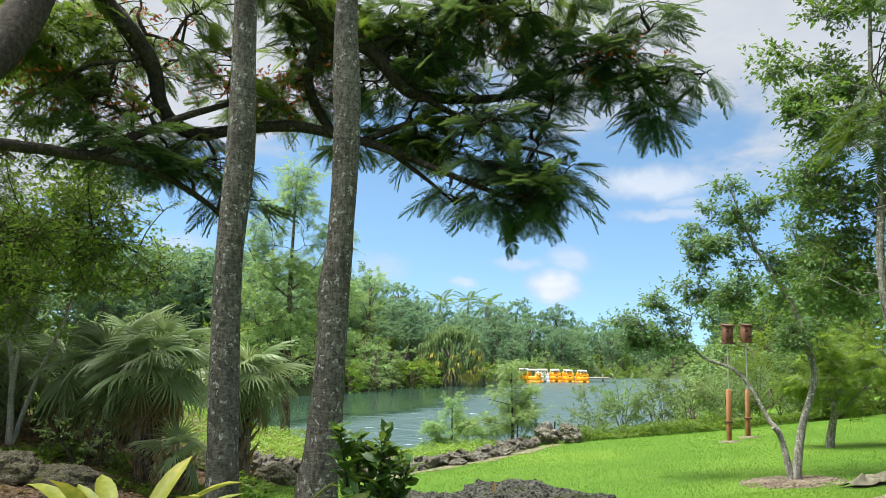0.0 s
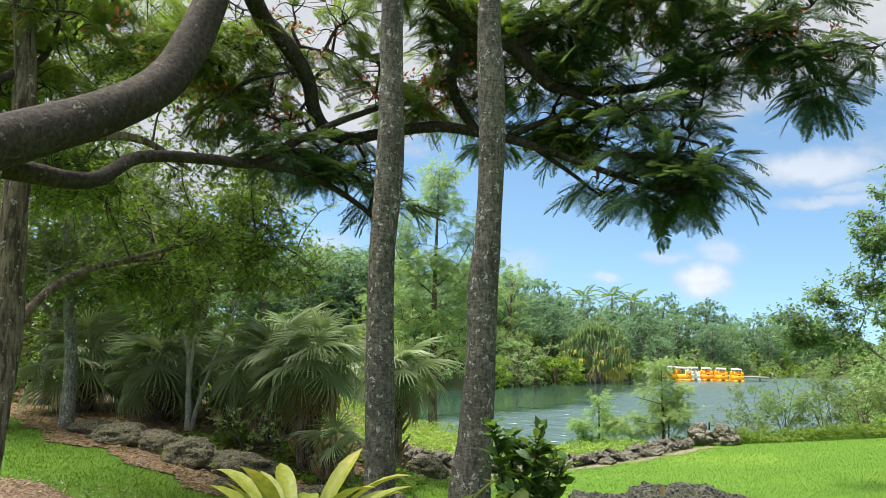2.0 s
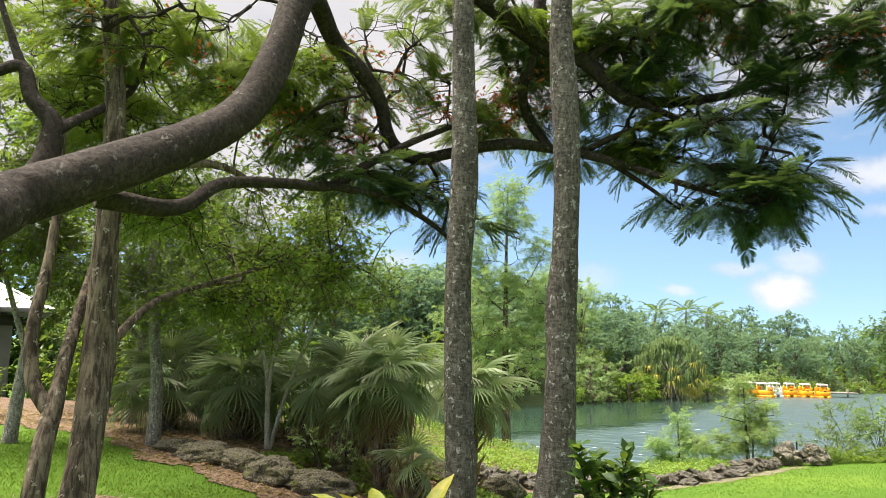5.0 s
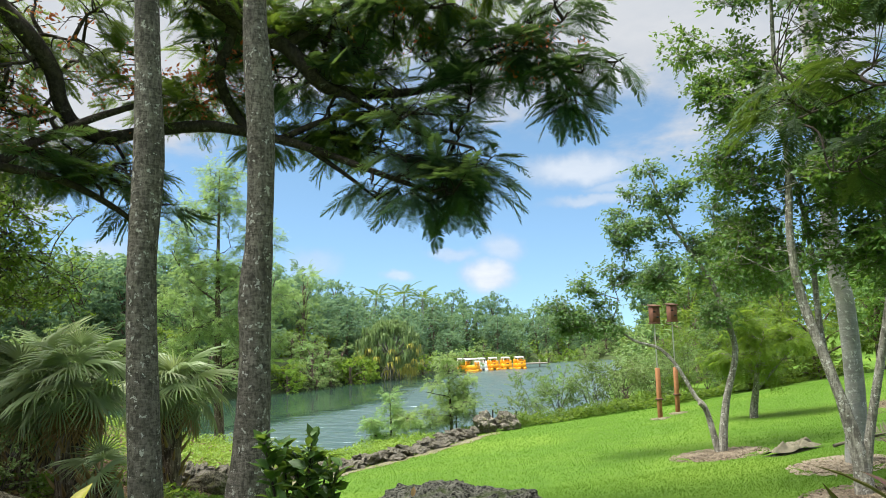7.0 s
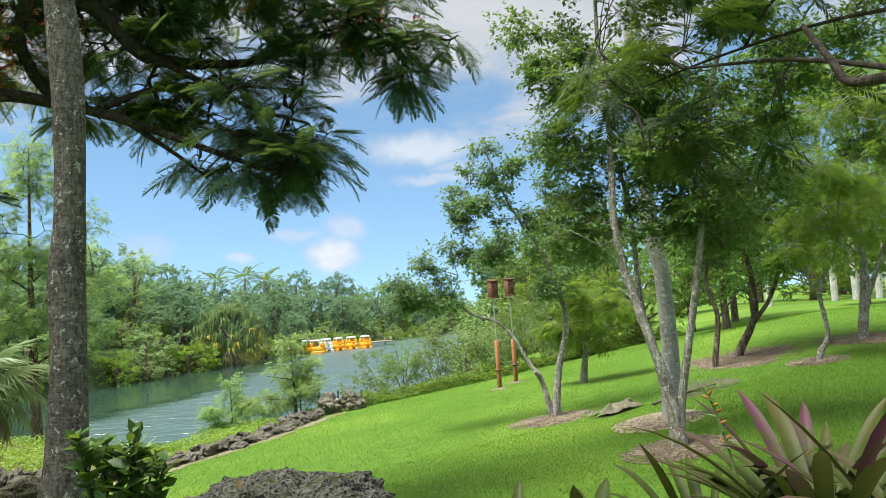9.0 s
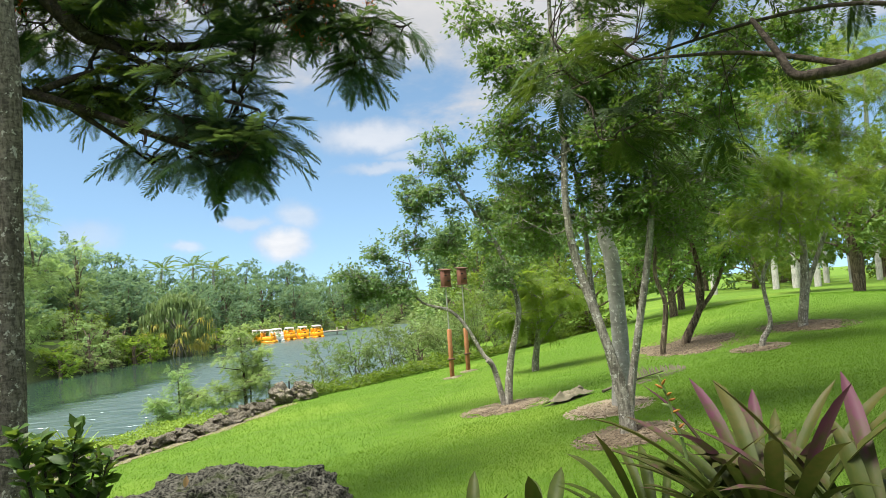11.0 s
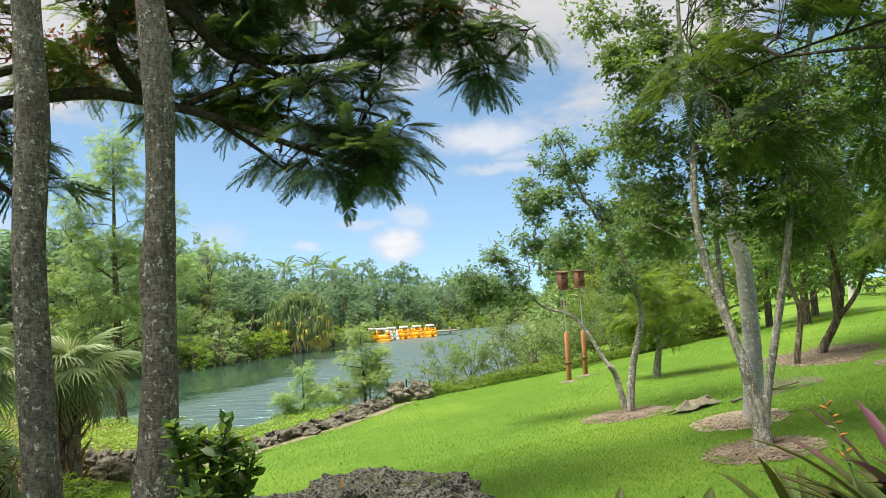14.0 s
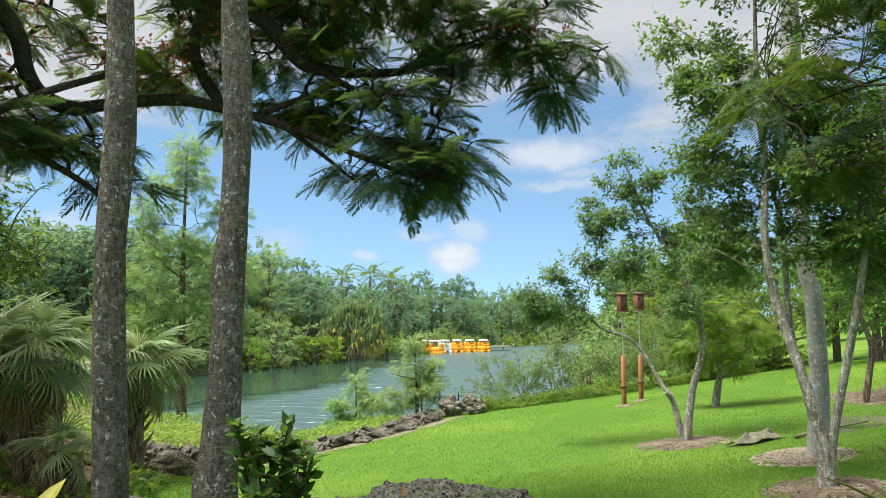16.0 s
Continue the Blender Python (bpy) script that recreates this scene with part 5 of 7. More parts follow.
# three-stemmed tree nearest on the lawn
tree("lawn_tree", "three-stemmed pale-barked tree with a tall airy crown",
     [[(4.37, 6.66, 0.2, 0.076), (4.33, 6.67, 0.67, 0.057), (4.21, 6.75, 1.23, 0.047), (4.10, 6.93, 1.92, 0.042), (4.05, 6.97, 2.5, 0.038), (4.13, 7.04, 3.28, 0.032), (4.09, 7.06, 4.2, 0.024), (4.11, 7.05, 5.2, 0.015)],
      [(4.38, 6.66, 0.3, 0.053), (4.44, 6.62, 0.7, 0.042), (4.5, 6.56, 1.1, 0.038), (4.63, 6.47, 1.86, 0.034), (4.76, 6.37, 2.84, 0.030), (4.86, 6.29, 3.67, 0.027), (5.06, 6.15, 4.4, 0.019)],
      [(4.35, 6.68, 0.4, 0.046), (4.36, 6.9, 0.99, 0.034), (4.36, 7.1, 1.6, 0.030), (4.5, 7.4, 2.6, 0.023), (4.4, 7.6, 3.8, 0.015)]],
     M["bark_pale"], [blob(3.8, 7.45, 4.5, 0.45), blob(3.85, 7.4, 3.9, 0.5), blob(3.75, 7.5, 3.3, 0.4), blob(4.1, 7.3, 3.0, 0.45), blob(3.85, 7.45, 2.5, 0.36), blob(4.4, 7.1, 4.2, 0.6), blob(4.3, 6.65, 3.2, 0.5), blob(4.5, 6.5, 2.55, 0.4), blob(4.95, 6.15, 3.3, 0.5), blob(5.0, 6.0, 2.55, 0.38), blob(4.6, 6.6, 4.9, 0.8), blob(3.3, 7.7, 4.7, 0.30), blob(4.85, 6.3, 4.3, 0.55, 0.4), blob(4.55, 6.6, 3.7, 0.5, 0.4), blob(4.9, 6.4, 2.9, 0.45, 0.3), blob(5.25, 6.0, 4.1, 0.55, 0.4), blob(5.6, 5.65, 4.0, 0.5, 0.4), blob(5.2, 6.0, 3.35, 0.5, 0.35), blob(3.75, 7.5, 4.0, 0.40), blob(3.8, 7.5, 3.3, 0.36), blob(3.85, 7.5, 2.75, 0.36, 0.3), blob(3.75, 7.5, 2.2, 0.34, 0.26), blob(4.15, 7.2, 2.35, 0.36, 0.25), blob(4.7, 6.9, 2.4, 0.42, 0.25), blob(5.0, 6.7, 2.25, 0.4, 0.2), blob(3.8, 7.4, 5.4, 0.5), blob(4.4, 7.0, 2.9, 0.45), blob(4.75, 6.8, 3.1, 0.45), blob(4.9, 6.9, 3.6, 0.5), blob(4.6, 7.1, 2.5, 0.4, 0.22), blob(5.25, 6.5, 2.8, 0.4, 0.25)],
     M["leaf_airy"], 142, 1600, 36, [LEAF], 0.064, 0.10, 0.1, 0.006, 0.3, group="lawn trees")
# pale palm trunk behind it
tree("palm_trunk_tree", "pale grey palm with a smooth thick trunk", [[(5.27, 8.09, 0.18, 0.115), (5.30, 8.07, 0.98, 0.100), (5.28, 8.08, 1.94, 0.094), (5.22, 8.13, 2.56, 0.09), (5.2, 8.15, 5.5, 0.10), (5.2, 8.2, 9.2, 0.08)]], M["palm_pale"],
     [blob(5.2, 8.2, 9.4, 0.4)], M["leaf_pandan"], 143, 12, 2, [PALM], 2.2, 0.1, 0.1, 0.02, sides=18, rough=0.01)
tree("lime_tree", "small bright lime-green feathery tree on the slope", [[(6.99, 13.67, 0.1, 0.07), (7.06, 13.64, 0.6, 0.055), (7.1, 13.6, 1.0, 0.04), (7.2, 13.5, 1.6, 0.02)], [(7.05, 13.64, 0.5, 0.03), (7.4, 13.4, 1.0, 0.02), (7.7, 13.2, 1.4, 0.012)]],
     M["bark_pale"], [blob(7.3, 13.45, 1.35, 0.55, 0.3), blob(7.75, 13.2, 1.6, 0.5, 0.3), blob(6.9, 13.6, 1.2, 0.45, 0.3), blob(6.5, 13.8, 1.0, 0.4, 0.25), blob(6.9, 13.6, 1.8, 0.45, 0.25), blob(7.3, 13.4, 0.85, 0.4, 0.2)], M["leaf_lime"], 144, 170, 9, [SPRAY], 0.24, 0.07, 0.4, 0.006, group="lawn trees")
tree("lawn_tree", "leaning dark-stemmed tree on the mound", [[(9.46, 12.09, 0.4, 0.080), (9.70, 11.9, 1.13, 0.060), (9.72, 11.9, 1.8, 0.048), (9.6, 12.0, 2.8, 0.036), (9.5, 12.1, 4.2, 0.022)], [(9.6, 11.95, 0.9, 0.050), (9.95, 11.7, 1.5, 0.036), (10.2, 11.5, 2.4, 0.022)]],
     M["bark_brown"], [blob(9.5, 12.0, 2.6, 0.8, 0.5), blob(10.0, 11.6, 2.3, 0.8, 0.5), blob(9.8, 11.8, 3.4, 1.1, 0.7), blob(10.5, 11.4, 3.0, 0.9, 0.6), blob(9.6, 12, 4.6, 1.3, 0.8), blob(10.2, 11.5, 5.3, 1.3, 0.7), blob(10.8, 10.9, 4.4, 1.2, 0.7)], M["leaf_wood"], 145, 420, 40, [LEAF], 0.085, 0.14, 0.25, 0.008, group="lawn trees")
tree("lawn_tree", "thin dark-stemmed tree on the mound", [[(8.5, 11.56, 0.4, 0.054), (8.59, 11.5, 1.2, 0.043), (8.48, 11.58, 1.81, 0.036), (8.6, 11.5, 2.7, 0.022), (8.7, 11.4, 3.8, 0.014)], [(8.55, 11.53, 1.1, 0.022), (8.9, 11.3, 1.6, 0.014)]],
     M["bark_brown"], [blob(8.6, 11.5, 2.5, 0.6, 0.5), blob(8.2, 11.7, 3.0, 0.6, 0.5), blob(8.9, 11.4, 3.4, 0.8, 0.6)], M["leaf_oak"], 146, 150, 38, [LEAF], 0.075, 0.12, 0.25, 0.007, group="lawn trees")
tree("lawn_tree", "young thin-stemmed tree in a small mulch ring", [[(9.1, 9.76, 0.3, 0.047), (9.2, 9.67, 0.88, 0.036), (9.16, 9.7, 1.59, 0.032), (9.37, 9.5, 2.19, 0.022), (9.5, 9.4, 3.4, 0.014)], [(9.17, 9.7, 1.4, 0.022), (8.95, 9.8, 1.9, 0.014)]],
     M["bark_pale"], [blob(9.3, 9.5, 2.3, 0.6, 0.4), blob(9.0, 9.8, 2.5, 0.5, 0.4), blob(9.5, 9.4, 3.0, 0.9, 0.6), blob(8.7, 9.8, 3.2, 0.8, 0.5)], M["leaf_lime"], 147, 190, 10, [SPRAY], 0.22, 0.12, 0.4, 0.007, group="lawn trees")
tree("lawn_tree", "forked grey-stemmed tree with a spreading crown on the lawn", [[(10.97, 10.72, 0.4, 0.086), (11.05, 10.64, 1.63, 0.072), (11.06, 10.63, 2.63, 0.043), (11.1, 10.6, 4.0, 0.022)], [(11.03, 10.68, 1.2, 0.050), (11.31, 10.35, 2.29, 0.036), (11.6, 10.0, 3.3, 0.022)]],
     M["bark_pale"], [blob(11.1, 10.5, 2.9, 0.9, 0.5), blob(10.6, 10.9, 3.1, 0.8, 0.5), blob(11.7, 10.0, 3.2, 0.9, 0.6), blob(11.0, 10.5, 4.2, 1.3, 0.8), blob(11.4, 10.2, 5.4, 1.3, 0.7), blob(12.0, 9.6, 4.4, 1.0, 0.6)], M["leaf_lime"], 148, 330, 10, [SPRAY], 0.24, 0.15, 0.4, 0.008, group="lawn trees")

# bald cypresses by the water
tree("cypress_tree", "slender bald cypress with thin feathery light green foliage by the water",
     [[(-3.75, 18.6, -1.6, 0.13), (-3.79, 18.58, 0.0, 0.105), (-3.81, 18.58, 1.07, 0.09), (-3.84, 18.58, 3.31, 0.05), (-3.82, 18.58, 5.9, 0.008)],
      [(-3.8, 18.58, 0.9, 0.03), (-4.3, 18.4, 1.1, 0.02), (-4.9, 18.2, 0.95, 0.01)], [(-3.8, 18.58, 1.0, 0.03), (-3.3, 18.5, 1.25, 0.02), (-2.6, 18.4, 1.2, 0.01)],
      [(-3.83, 18.58, 2.6, 0.025), (-4.5, 18.4, 3.2, 0.015), (-4.9, 18.3, 3.9, 0.008)], [(-3.83, 18.58, 2.8, 0.025), (-3.3, 18.7, 3.4, 0.015), (-2.9, 18.8, 4.2, 0.008)]],
     M["bark_brown"], [blob(-3.8, 18.6, 5.6, 0.5, 0.5), blob(-3.9, 18.6, 4.9, 0.8, 0.4), blob(-4.6, 18.4, 4.1, 0.65, 0.45), blob(-3.0, 18.7, 4.2, 0.65, 0.45), blob(-3.8, 18.5, 3.3, 1.1, 0.5), blob(-4.9, 18.4, 2.6, 0.8, 0.4), blob(-2.8, 18.6, 2.6, 0.8, 0.4), blob(-4.6, 18.4, 1.5, 0.9, 0.3), blob(-2.9, 18.5, 1.5, 0.8, 0.3), blob(-3.8, 18.5, 2.1, 0.9, 0.4)],
     M["leaf_cypress"], 151, 560, 20, [SPRAY], 0.17, 0.14, 0.15, 0.007, 0.25, lumps=0, group="cypress trees")
tree("cypress_tree", "young bald cypress with pale lacy branches at the bank",
     [[(1.89, 19.59, -0.85, 0.05), (1.86, 19.6, 0.0, 0.03), (1.82, 19.6, 1.2, 0.006)], [(1.86, 19.6, 0.1, 0.012), (1.2, 19.5, 0.25, 0.006)], [(1.86, 19.6, 0.2, 0.012), (2.5, 19.6, 0.3, 0.006)], [(1.85, 19.6, 0.5, 0.012), (2.2, 19.5, 0.7, 0.005)]],
     M["bark_limb"], [blob(1.82, 19.6, 0.9, 0.35, 0.3), blob(1.75, 19.6, 0.4, 0.65, 0.28), blob(1.8, 19.6, 0.0, 0.85, 0.28), blob(1.4, 19.6, -0.35, 0.7, 0.22), blob(2.3, 19.6, -0.3, 0.5, 0.2)], M["leaf_cypress"], 152, 330, 14, [SPRAY], 0.15, 0.09, 0.2, 0.004, 0.2, group="cypress trees")
tree("cypress_tree", "small bright green cypress sapling at the water's edge",
     [[(0.34, 20.1, -1.3, 0.035), (0.33, 20.15, -0.6, 0.025), (0.31, 20.18, 0.2, 0.008)]], M["bark_limb"], [blob(0.31, 20.15, -0.05, 0.35, 0.3), blob(0.15, 20.1, -0.45, 0.7, 0.25), blob(0.8, 20.1, -0.6, 0.7, 0.2), blob(0.6, 20.1, -0.95, 0.9, 0.2)], M["leaf_cypress"], 153, 220, 14, [SPRAY], 0.16, 0.07, 0.2, 0.004, 0.2, group="cypress trees")


def shrub(centre, r, h, leaf, seed, count, model, size, label, name="shrub", stems=7, group="shrubs", low=0.0):
    """A bush: stems from one foot and leaves in uneven lumps."""
    g = np.random.default_rng(seed)
    z = on(*centre)
    t = thing(name, label, "shrub", (*centre, z), group)
    bones = []
    blobs = []
    for k in range(stems):
        a = 6.283 * k / stems + g.uniform(-0.3, 0.3)
        e = np.array([centre[0] + math.cos(a) * r * g.uniform(0.3, 0.9), centre[1] + math.sin(a) * r * g.uniform(0.3, 0.9), z + h * g.uniform(0.45, 0.95)])
        s = [(centre[0], centre[1], z - 0.05, 0.02), (*(np.array([centre[0], centre[1], z]) * 0.5 + e * 0.5 + (0, 0, 0.1 * h)), 0.014), (*e, 0.006)]
        part("stem", tube([(*q[:3], q[3] * 0.4) for q in s], 5, 4), M["twig"], t)
        bones.append(spline(s, 4)[2:, :3])
        blobs.append((*e, r * 0.42, r * 0.42, h * 0.22))
    for k in range(int(low * stems)):
        a = g.uniform(0, 6.283)
        blobs.append((centre[0] + math.cos(a) * r * 0.6, centre[1] + math.sin(a) * r * 0.6, z + h * 0.25, r * 0.4, r * 0.4, h * 0.2))
    tw, leaves = crown(blobs, np.vstack(bones), g, max(12, count // 30), 30, model, size, r * 0.09, 0.2, 0.004, 0.2)
    tagged(part("twig_growth", tw, M["twig"], t), kind="stuff")
    part("foliage", leaves, leaf, t, smooth=False)
    return t


# shrubs along the bank beyond the lawn
for k, (x, y, r, h, m, c) in enumerate([(4.1, 20.8, 0.9, 0.8, "leaf_olive", 420), (5.0, 20.9, 0.9, 1.0, "leaf_olive", 560), (5.9, 20.7, 0.9, 1.2, "leaf_olive", 700), (6.8, 20.8, 1.0, 1.3, "leaf_olive", 700), (7.7, 20.6, 1.0, 1.4, "leaf_olive", 800),
                                        (8.3, 22.0, 0.9, 1.3, "leaf_olive", 900), (9.3, 22.6, 1.0, 1.5, "leaf_olive", 1000), (10.4, 23.2, 1.1, 1.7, "leaf_olive", 1000), (8.8, 20.8, 1.2, 1.9, "leaf_shrub", 1100), (9.9, 20.9, 1.2, 2.1, "leaf_oak", 1200), (11.2, 21.5, 1.4, 2.5, "leaf_shrub", 1300), (5.2, 21.5, 0.5, 1.9, "leaf_cypress", 300), (4.5, 21.3, 0.8, 1.3, "leaf_olive", 500), (6.4, 21.6, 0.9, 1.5, "leaf_olive", 600)]):
    shrub((x, y), r, h, M[m], 200 + k, int(c * 2.6), [LEAF, LONG], 0.085, "loose grey-green shrub on the lake bank behind the lawn", low=0.3)

# undergrowth behind the palmettos
for k, (x, y, r, h) in enumerate([(-6.3, 11.9, 0.9, 1.7), (-5.2, 12.3, 0.9, 1.6), (-7.8, 12.4, 1.0, 1.9), (-9.2, 12.6, 1.0, 2.0), (-10.8, 12.4, 1.0, 1.8)]):
    shrub((x, y), r, h, M["leaf_oak" if k % 2 else "leaf_shrub"], 260 + k, 1500, [LEAF, BROAD], 0.13, "dense dark green shrub among the palmettos", low=1.0)

shrub((-4.35, 9.4), 0.5, 0.75, M["leaf_olive"], 266, 800, [LEAF, LONG], 0.06, "thin twiggy grey-green shrub behind the bed boulders", low=0.3)

# low hedge and ground cover along the bank
g = np.random.default_rng(31)


def cover(name, region, box_, count, size, leaf, label, tall, seed):
    g = np.random.default_rng(seed)
    x, y = g.uniform(box_[0], box_[1], count * 4), g.uniform(box_[2], box_[3], count * 4)
    w = region(x, y)
    x, y = x[w][:count], y[w][:count]
    lump = 0.55 + 0.45 * np.sin(x * 2.3 + 1.3 * np.sin(y * 1.7)) * np.sin(y * 2.1)
    z = land(x, y) + tall * lump.clip(0.15, 1) * g.uniform(0.1, 1.0, len(x))
    at = np.stack([x, y, z], 1)
    ways = g.normal(0, 1, at.shape) * (1, 1, 0.4) + (0, 0, 0.35)
    single(name, scatter(LEAF, at, turns(ways, np.array([0, 0, 1.0]) + g.normal(0, 0.5, at.shape)), size * g.uniform(0.6, 1.3, len(x))), leaf, label, "plants", kind="stuff", smooth=False)


def behind_wall(x, y):
    line = np.interp(x, [-9, -3.2, -2.0, -0.9, 0.4, 1.5, 2.35, 3.3], [13.0, 12.4, 13.4, 14.5, 15.7, 17.1, 18.4, 19.0])
    return (y > line + 0.15) & (into_lake(x, y) < -0.3) & (y < line + 5.5)


cover("ground_cover", behind_wall, (-9, 3.4, 12.4, 24), 38000, 0.075, M["leaf_cover"], "yellow-green low ground cover along the lake bank", 0.32, 51)
cover("bed_plants", lambda x, y: (y > 8.7 + 0.5 * np.sin(x * 3)) & (np.sin(x * 2.7 + 1) * np.sin(y * 3.1) > -0.35), (-5.6, -2.3, 8.6, 11.2), 5200, 0.085, M["leaf_shrub"], "low leafy green plants under the palmettos", 0.28, 53)
cover("edge_weeds", lambda x, y: (np.abs(from_wall(x - 0.30, y + 0.28) - 0.27) < 0.13) & (np.sin(x * 9) * np.sin(y * 8) > -0.5), (-3.4, 3.0, 11.8, 18.8), 5200, 0.035, M["leaf_cover"], "sparse low weeds along the bare earth", 0.045, 54)
cover("hedge", lambda x, y: (np.abs(y - np.interp(x, [3.2, 6, 9, 14], [19.15, 19.35, 19.9, 21.5])) < 0.55), (3.3, 14, 18.4, 22.2), 11000, 0.10, M["leaf_shrub"], "low green hedge between lawn and bank", 0.42, 52)


# ---------------------------------------------------------------- palmettos, pandanus, palms
def pieces(name, me, at, turn, size, parent):
    """Parts that share one mesh, each at its own place under a thing."""
    for p, r, s in zip(at, turn, size):
        ob = new(name, me)
        ob.parent = parent
        m = Matrix([[*(r[i] * s), p[i] - BASE[parent][i]] for i in range(3)] + [[0, 0, 0, 1]])
        ob.matrix_basis = m


FAN_MESHES = [Geo().add(v[0], *v[1]).mesh("fan", M["leaf_palmetto"], False) for v in (ARCHED, fan(22, 7, 105, 0.52, 0.26), FAN)]
FAN_DEAD = Geo().add(FAN[0], *FAN[1]).mesh("dead_fan", M["leaf_dead"], False)
PALM_MESH = Geo().add(PALM[0], *PALM[1]).mesh("frond", M["leaf_wood"], False)


def palmetto(centre, top, reach, fans, seed, label, dead=3, leaf=0.62):
    """A fan palm: a shaggy trunk up to the heart at a height, and stalks with arching fan leaves all round."""
    g = np.random.default_rng(seed)
    z = on(*centre)
    height = top - z
    t = thing("palmetto", label, "palm", (*centre, z), "palmettos")
    part("trunk", tube([(*centre, z - 0.1, 0.17), (*centre, z + height * 0.5, 0.15), (centre[0] + 0.03, centre[1], top, 0.08)], 14, 8, 0.12, seed), M["bark_brown"], t)
    for k in range(30):
        a, up = 2.4 * k, 0.05 + height * 0.85 * k / 30
        o = np.array([math.cos(a), math.sin(a), 0.0])
        foot = np.array([centre[0], centre[1], z + up]) + o * 0.12
        part("leaf_base", tube([(*foot, 0.03), (*(foot + o * 0.08 + (0, 0, 0.09)), 0.022), (*(foot + o * 0.15 + (0, 0, 0.20)), 0.006)], 5, 2, cap=False), M["leaf_dead"], t, "brown dead leaf base")
    heart = np.array([centre[0] + 0.03, centre[1], top])
    for k in range(fans):
        a, lift = 2.4 * k + g.uniform(-0.4, 0.4), -0.75 + 2.15 * ((k + 0.5) / fans) ** 0.85
        o, rise = np.array([math.cos(a), math.sin(a), 0.0]), np.array([0, 0, 1.0])
        d = o * math.cos(lift) + rise * math.sin(lift)
        tip = heart + d * reach * g.uniform(0.65, 1.15)
        part("stalk", tube([(*(heart - rise * 0.1), 0.012), (*(heart * 0.45 + tip * 0.55 + (0, 0, 0.04)), 0.009), (*tip, 0.007)], 4, 3, cap=False), M["leaf_palmetto"], t)
        low = lift - 0.35
        way = o * math.cos(low) + rise * math.sin(low) + g.normal(0, 0.14, 3)
        up = rise * math.cos(low) - o * math.sin(low) + g.normal(0, 0.22, 3)
        pieces("fan", FAN_MESHES[k % 7 % 3], tip[None], turns(way[None], up[None]), [leaf * g.uniform(0.8, 1.15)], t)
    a = g.uniform(0, 6.283, dead)
    low = heart + np.stack([np.cos(a) * 0.2, np.sin(a) * 0.2, g.uniform(-0.45, -0.15, dead)], 1)
    pieces("dead_fan", FAN_DEAD, low, turns(np.stack([np.cos(a), np.sin(a), np.full(dead, -1.6)], 1), np.stack([np.cos(a), np.sin(a), np.full(dead, 0.5)], 1)), g.uniform(0.4, 0.6, dead), t)
    return t


palmetto((-3.65, 9.7), 1.18, 0.46, 27, 301, "large grey-green palmetto with drooping fan leaves and a shaggy brown trunk", 8)
palmetto((-4.5, 10.35), 1.05, 0.50, 26, 302, "grey-green palmetto among small trees")
palmetto((-2.9, 11.3), 0.98, 0.42, 24, 303, "grey-green palmetto behind a tall trunk", 4)
palmetto((-6.6, 10.9), 0.92, 0.55, 27, 304, "low dark palmetto at the back of the bed", 3, 0.68)
palmetto((-8.2, 11.2), 0.95, 0.60, 26, 305, "low dark palmetto at the back of the bed", 3, 0.70)
palmetto((-4.8, 11.8), 1.32, 0.50, 22, 306, "tall palmetto at the back of the bed")
palmetto((-5.5, 11.2), 0.85, 0.55, 18, 307, "grey-green palmetto behind thin pale stems")
palmetto((-3.15, 9.25), 0.22, 0.22, 7, 308, "small young palmetto at the foot of a larger one", 0, 0.42)


def strap_plant(centre, leaves, seed, mat, long, wide, rise, name, label, group, arc=6.283, start=0.0, z=None, other=None):
    """A rosette of channelled strap leaves that arch outwards, each leaf one part."""
    g = np.random.default_rng(seed)
    z = on(*centre) if z is None else z
    other = other or mat
    t = thing(name, label, "bromeliad", (*centre, z), group)
    for k in range(leaves):
        a = start + arc * (k + g.uniform(-0.3, 0.3)) / leaves
        lift = rise * g.uniform(0.65, 1.25)
        l, w = long * g.uniform(0.7, 1.15), wide * g.uniform(0.8, 1.2)
        out, side = np.array([math.cos(a), math.sin(a), 0]), np.array([-math.sin(a), math.cos(a), 0])
        v = []
        n = 9
        bend = g.uniform(0.2, 0.7)
        p, ang = np.array([*centre, z]) + out * 0.03, lift
        for i in range(n + 1):
            s = i / n
            half = w * (0.55 + 0.6 * s) * (1 - max(0, (s - 0.62) / 0.38) ** 2.2) + 0.001
            fold = 0.35 * half
            nrm = -out * math.sin(ang) + np.array([0, 0, math.cos(ang)])
            v += [p - side * half + nrm * fold, p - side * half * 0.5 + nrm * fold * 0.25, p, p + side * half * 0.5 + nrm * fold * 0.25, p + side * half + nrm * fold]
            p = p + (out * math.cos(ang) + np.array([0, 0, math.sin(ang)])) * l / n
            ang -= bend * 1.5 * (s + 0.15) / n * 2
        f = [(i * 5 + j, i * 5 + j + 1, i * 5 + j + 6, i * 5 + j + 5) for i in range(n) for j in range(4)]
        part("leaf", Geo().add(np.array(v), np.array(f)), mat if k % 2 else other, t)
    return t


RB = "bromeliads of the raised bed"
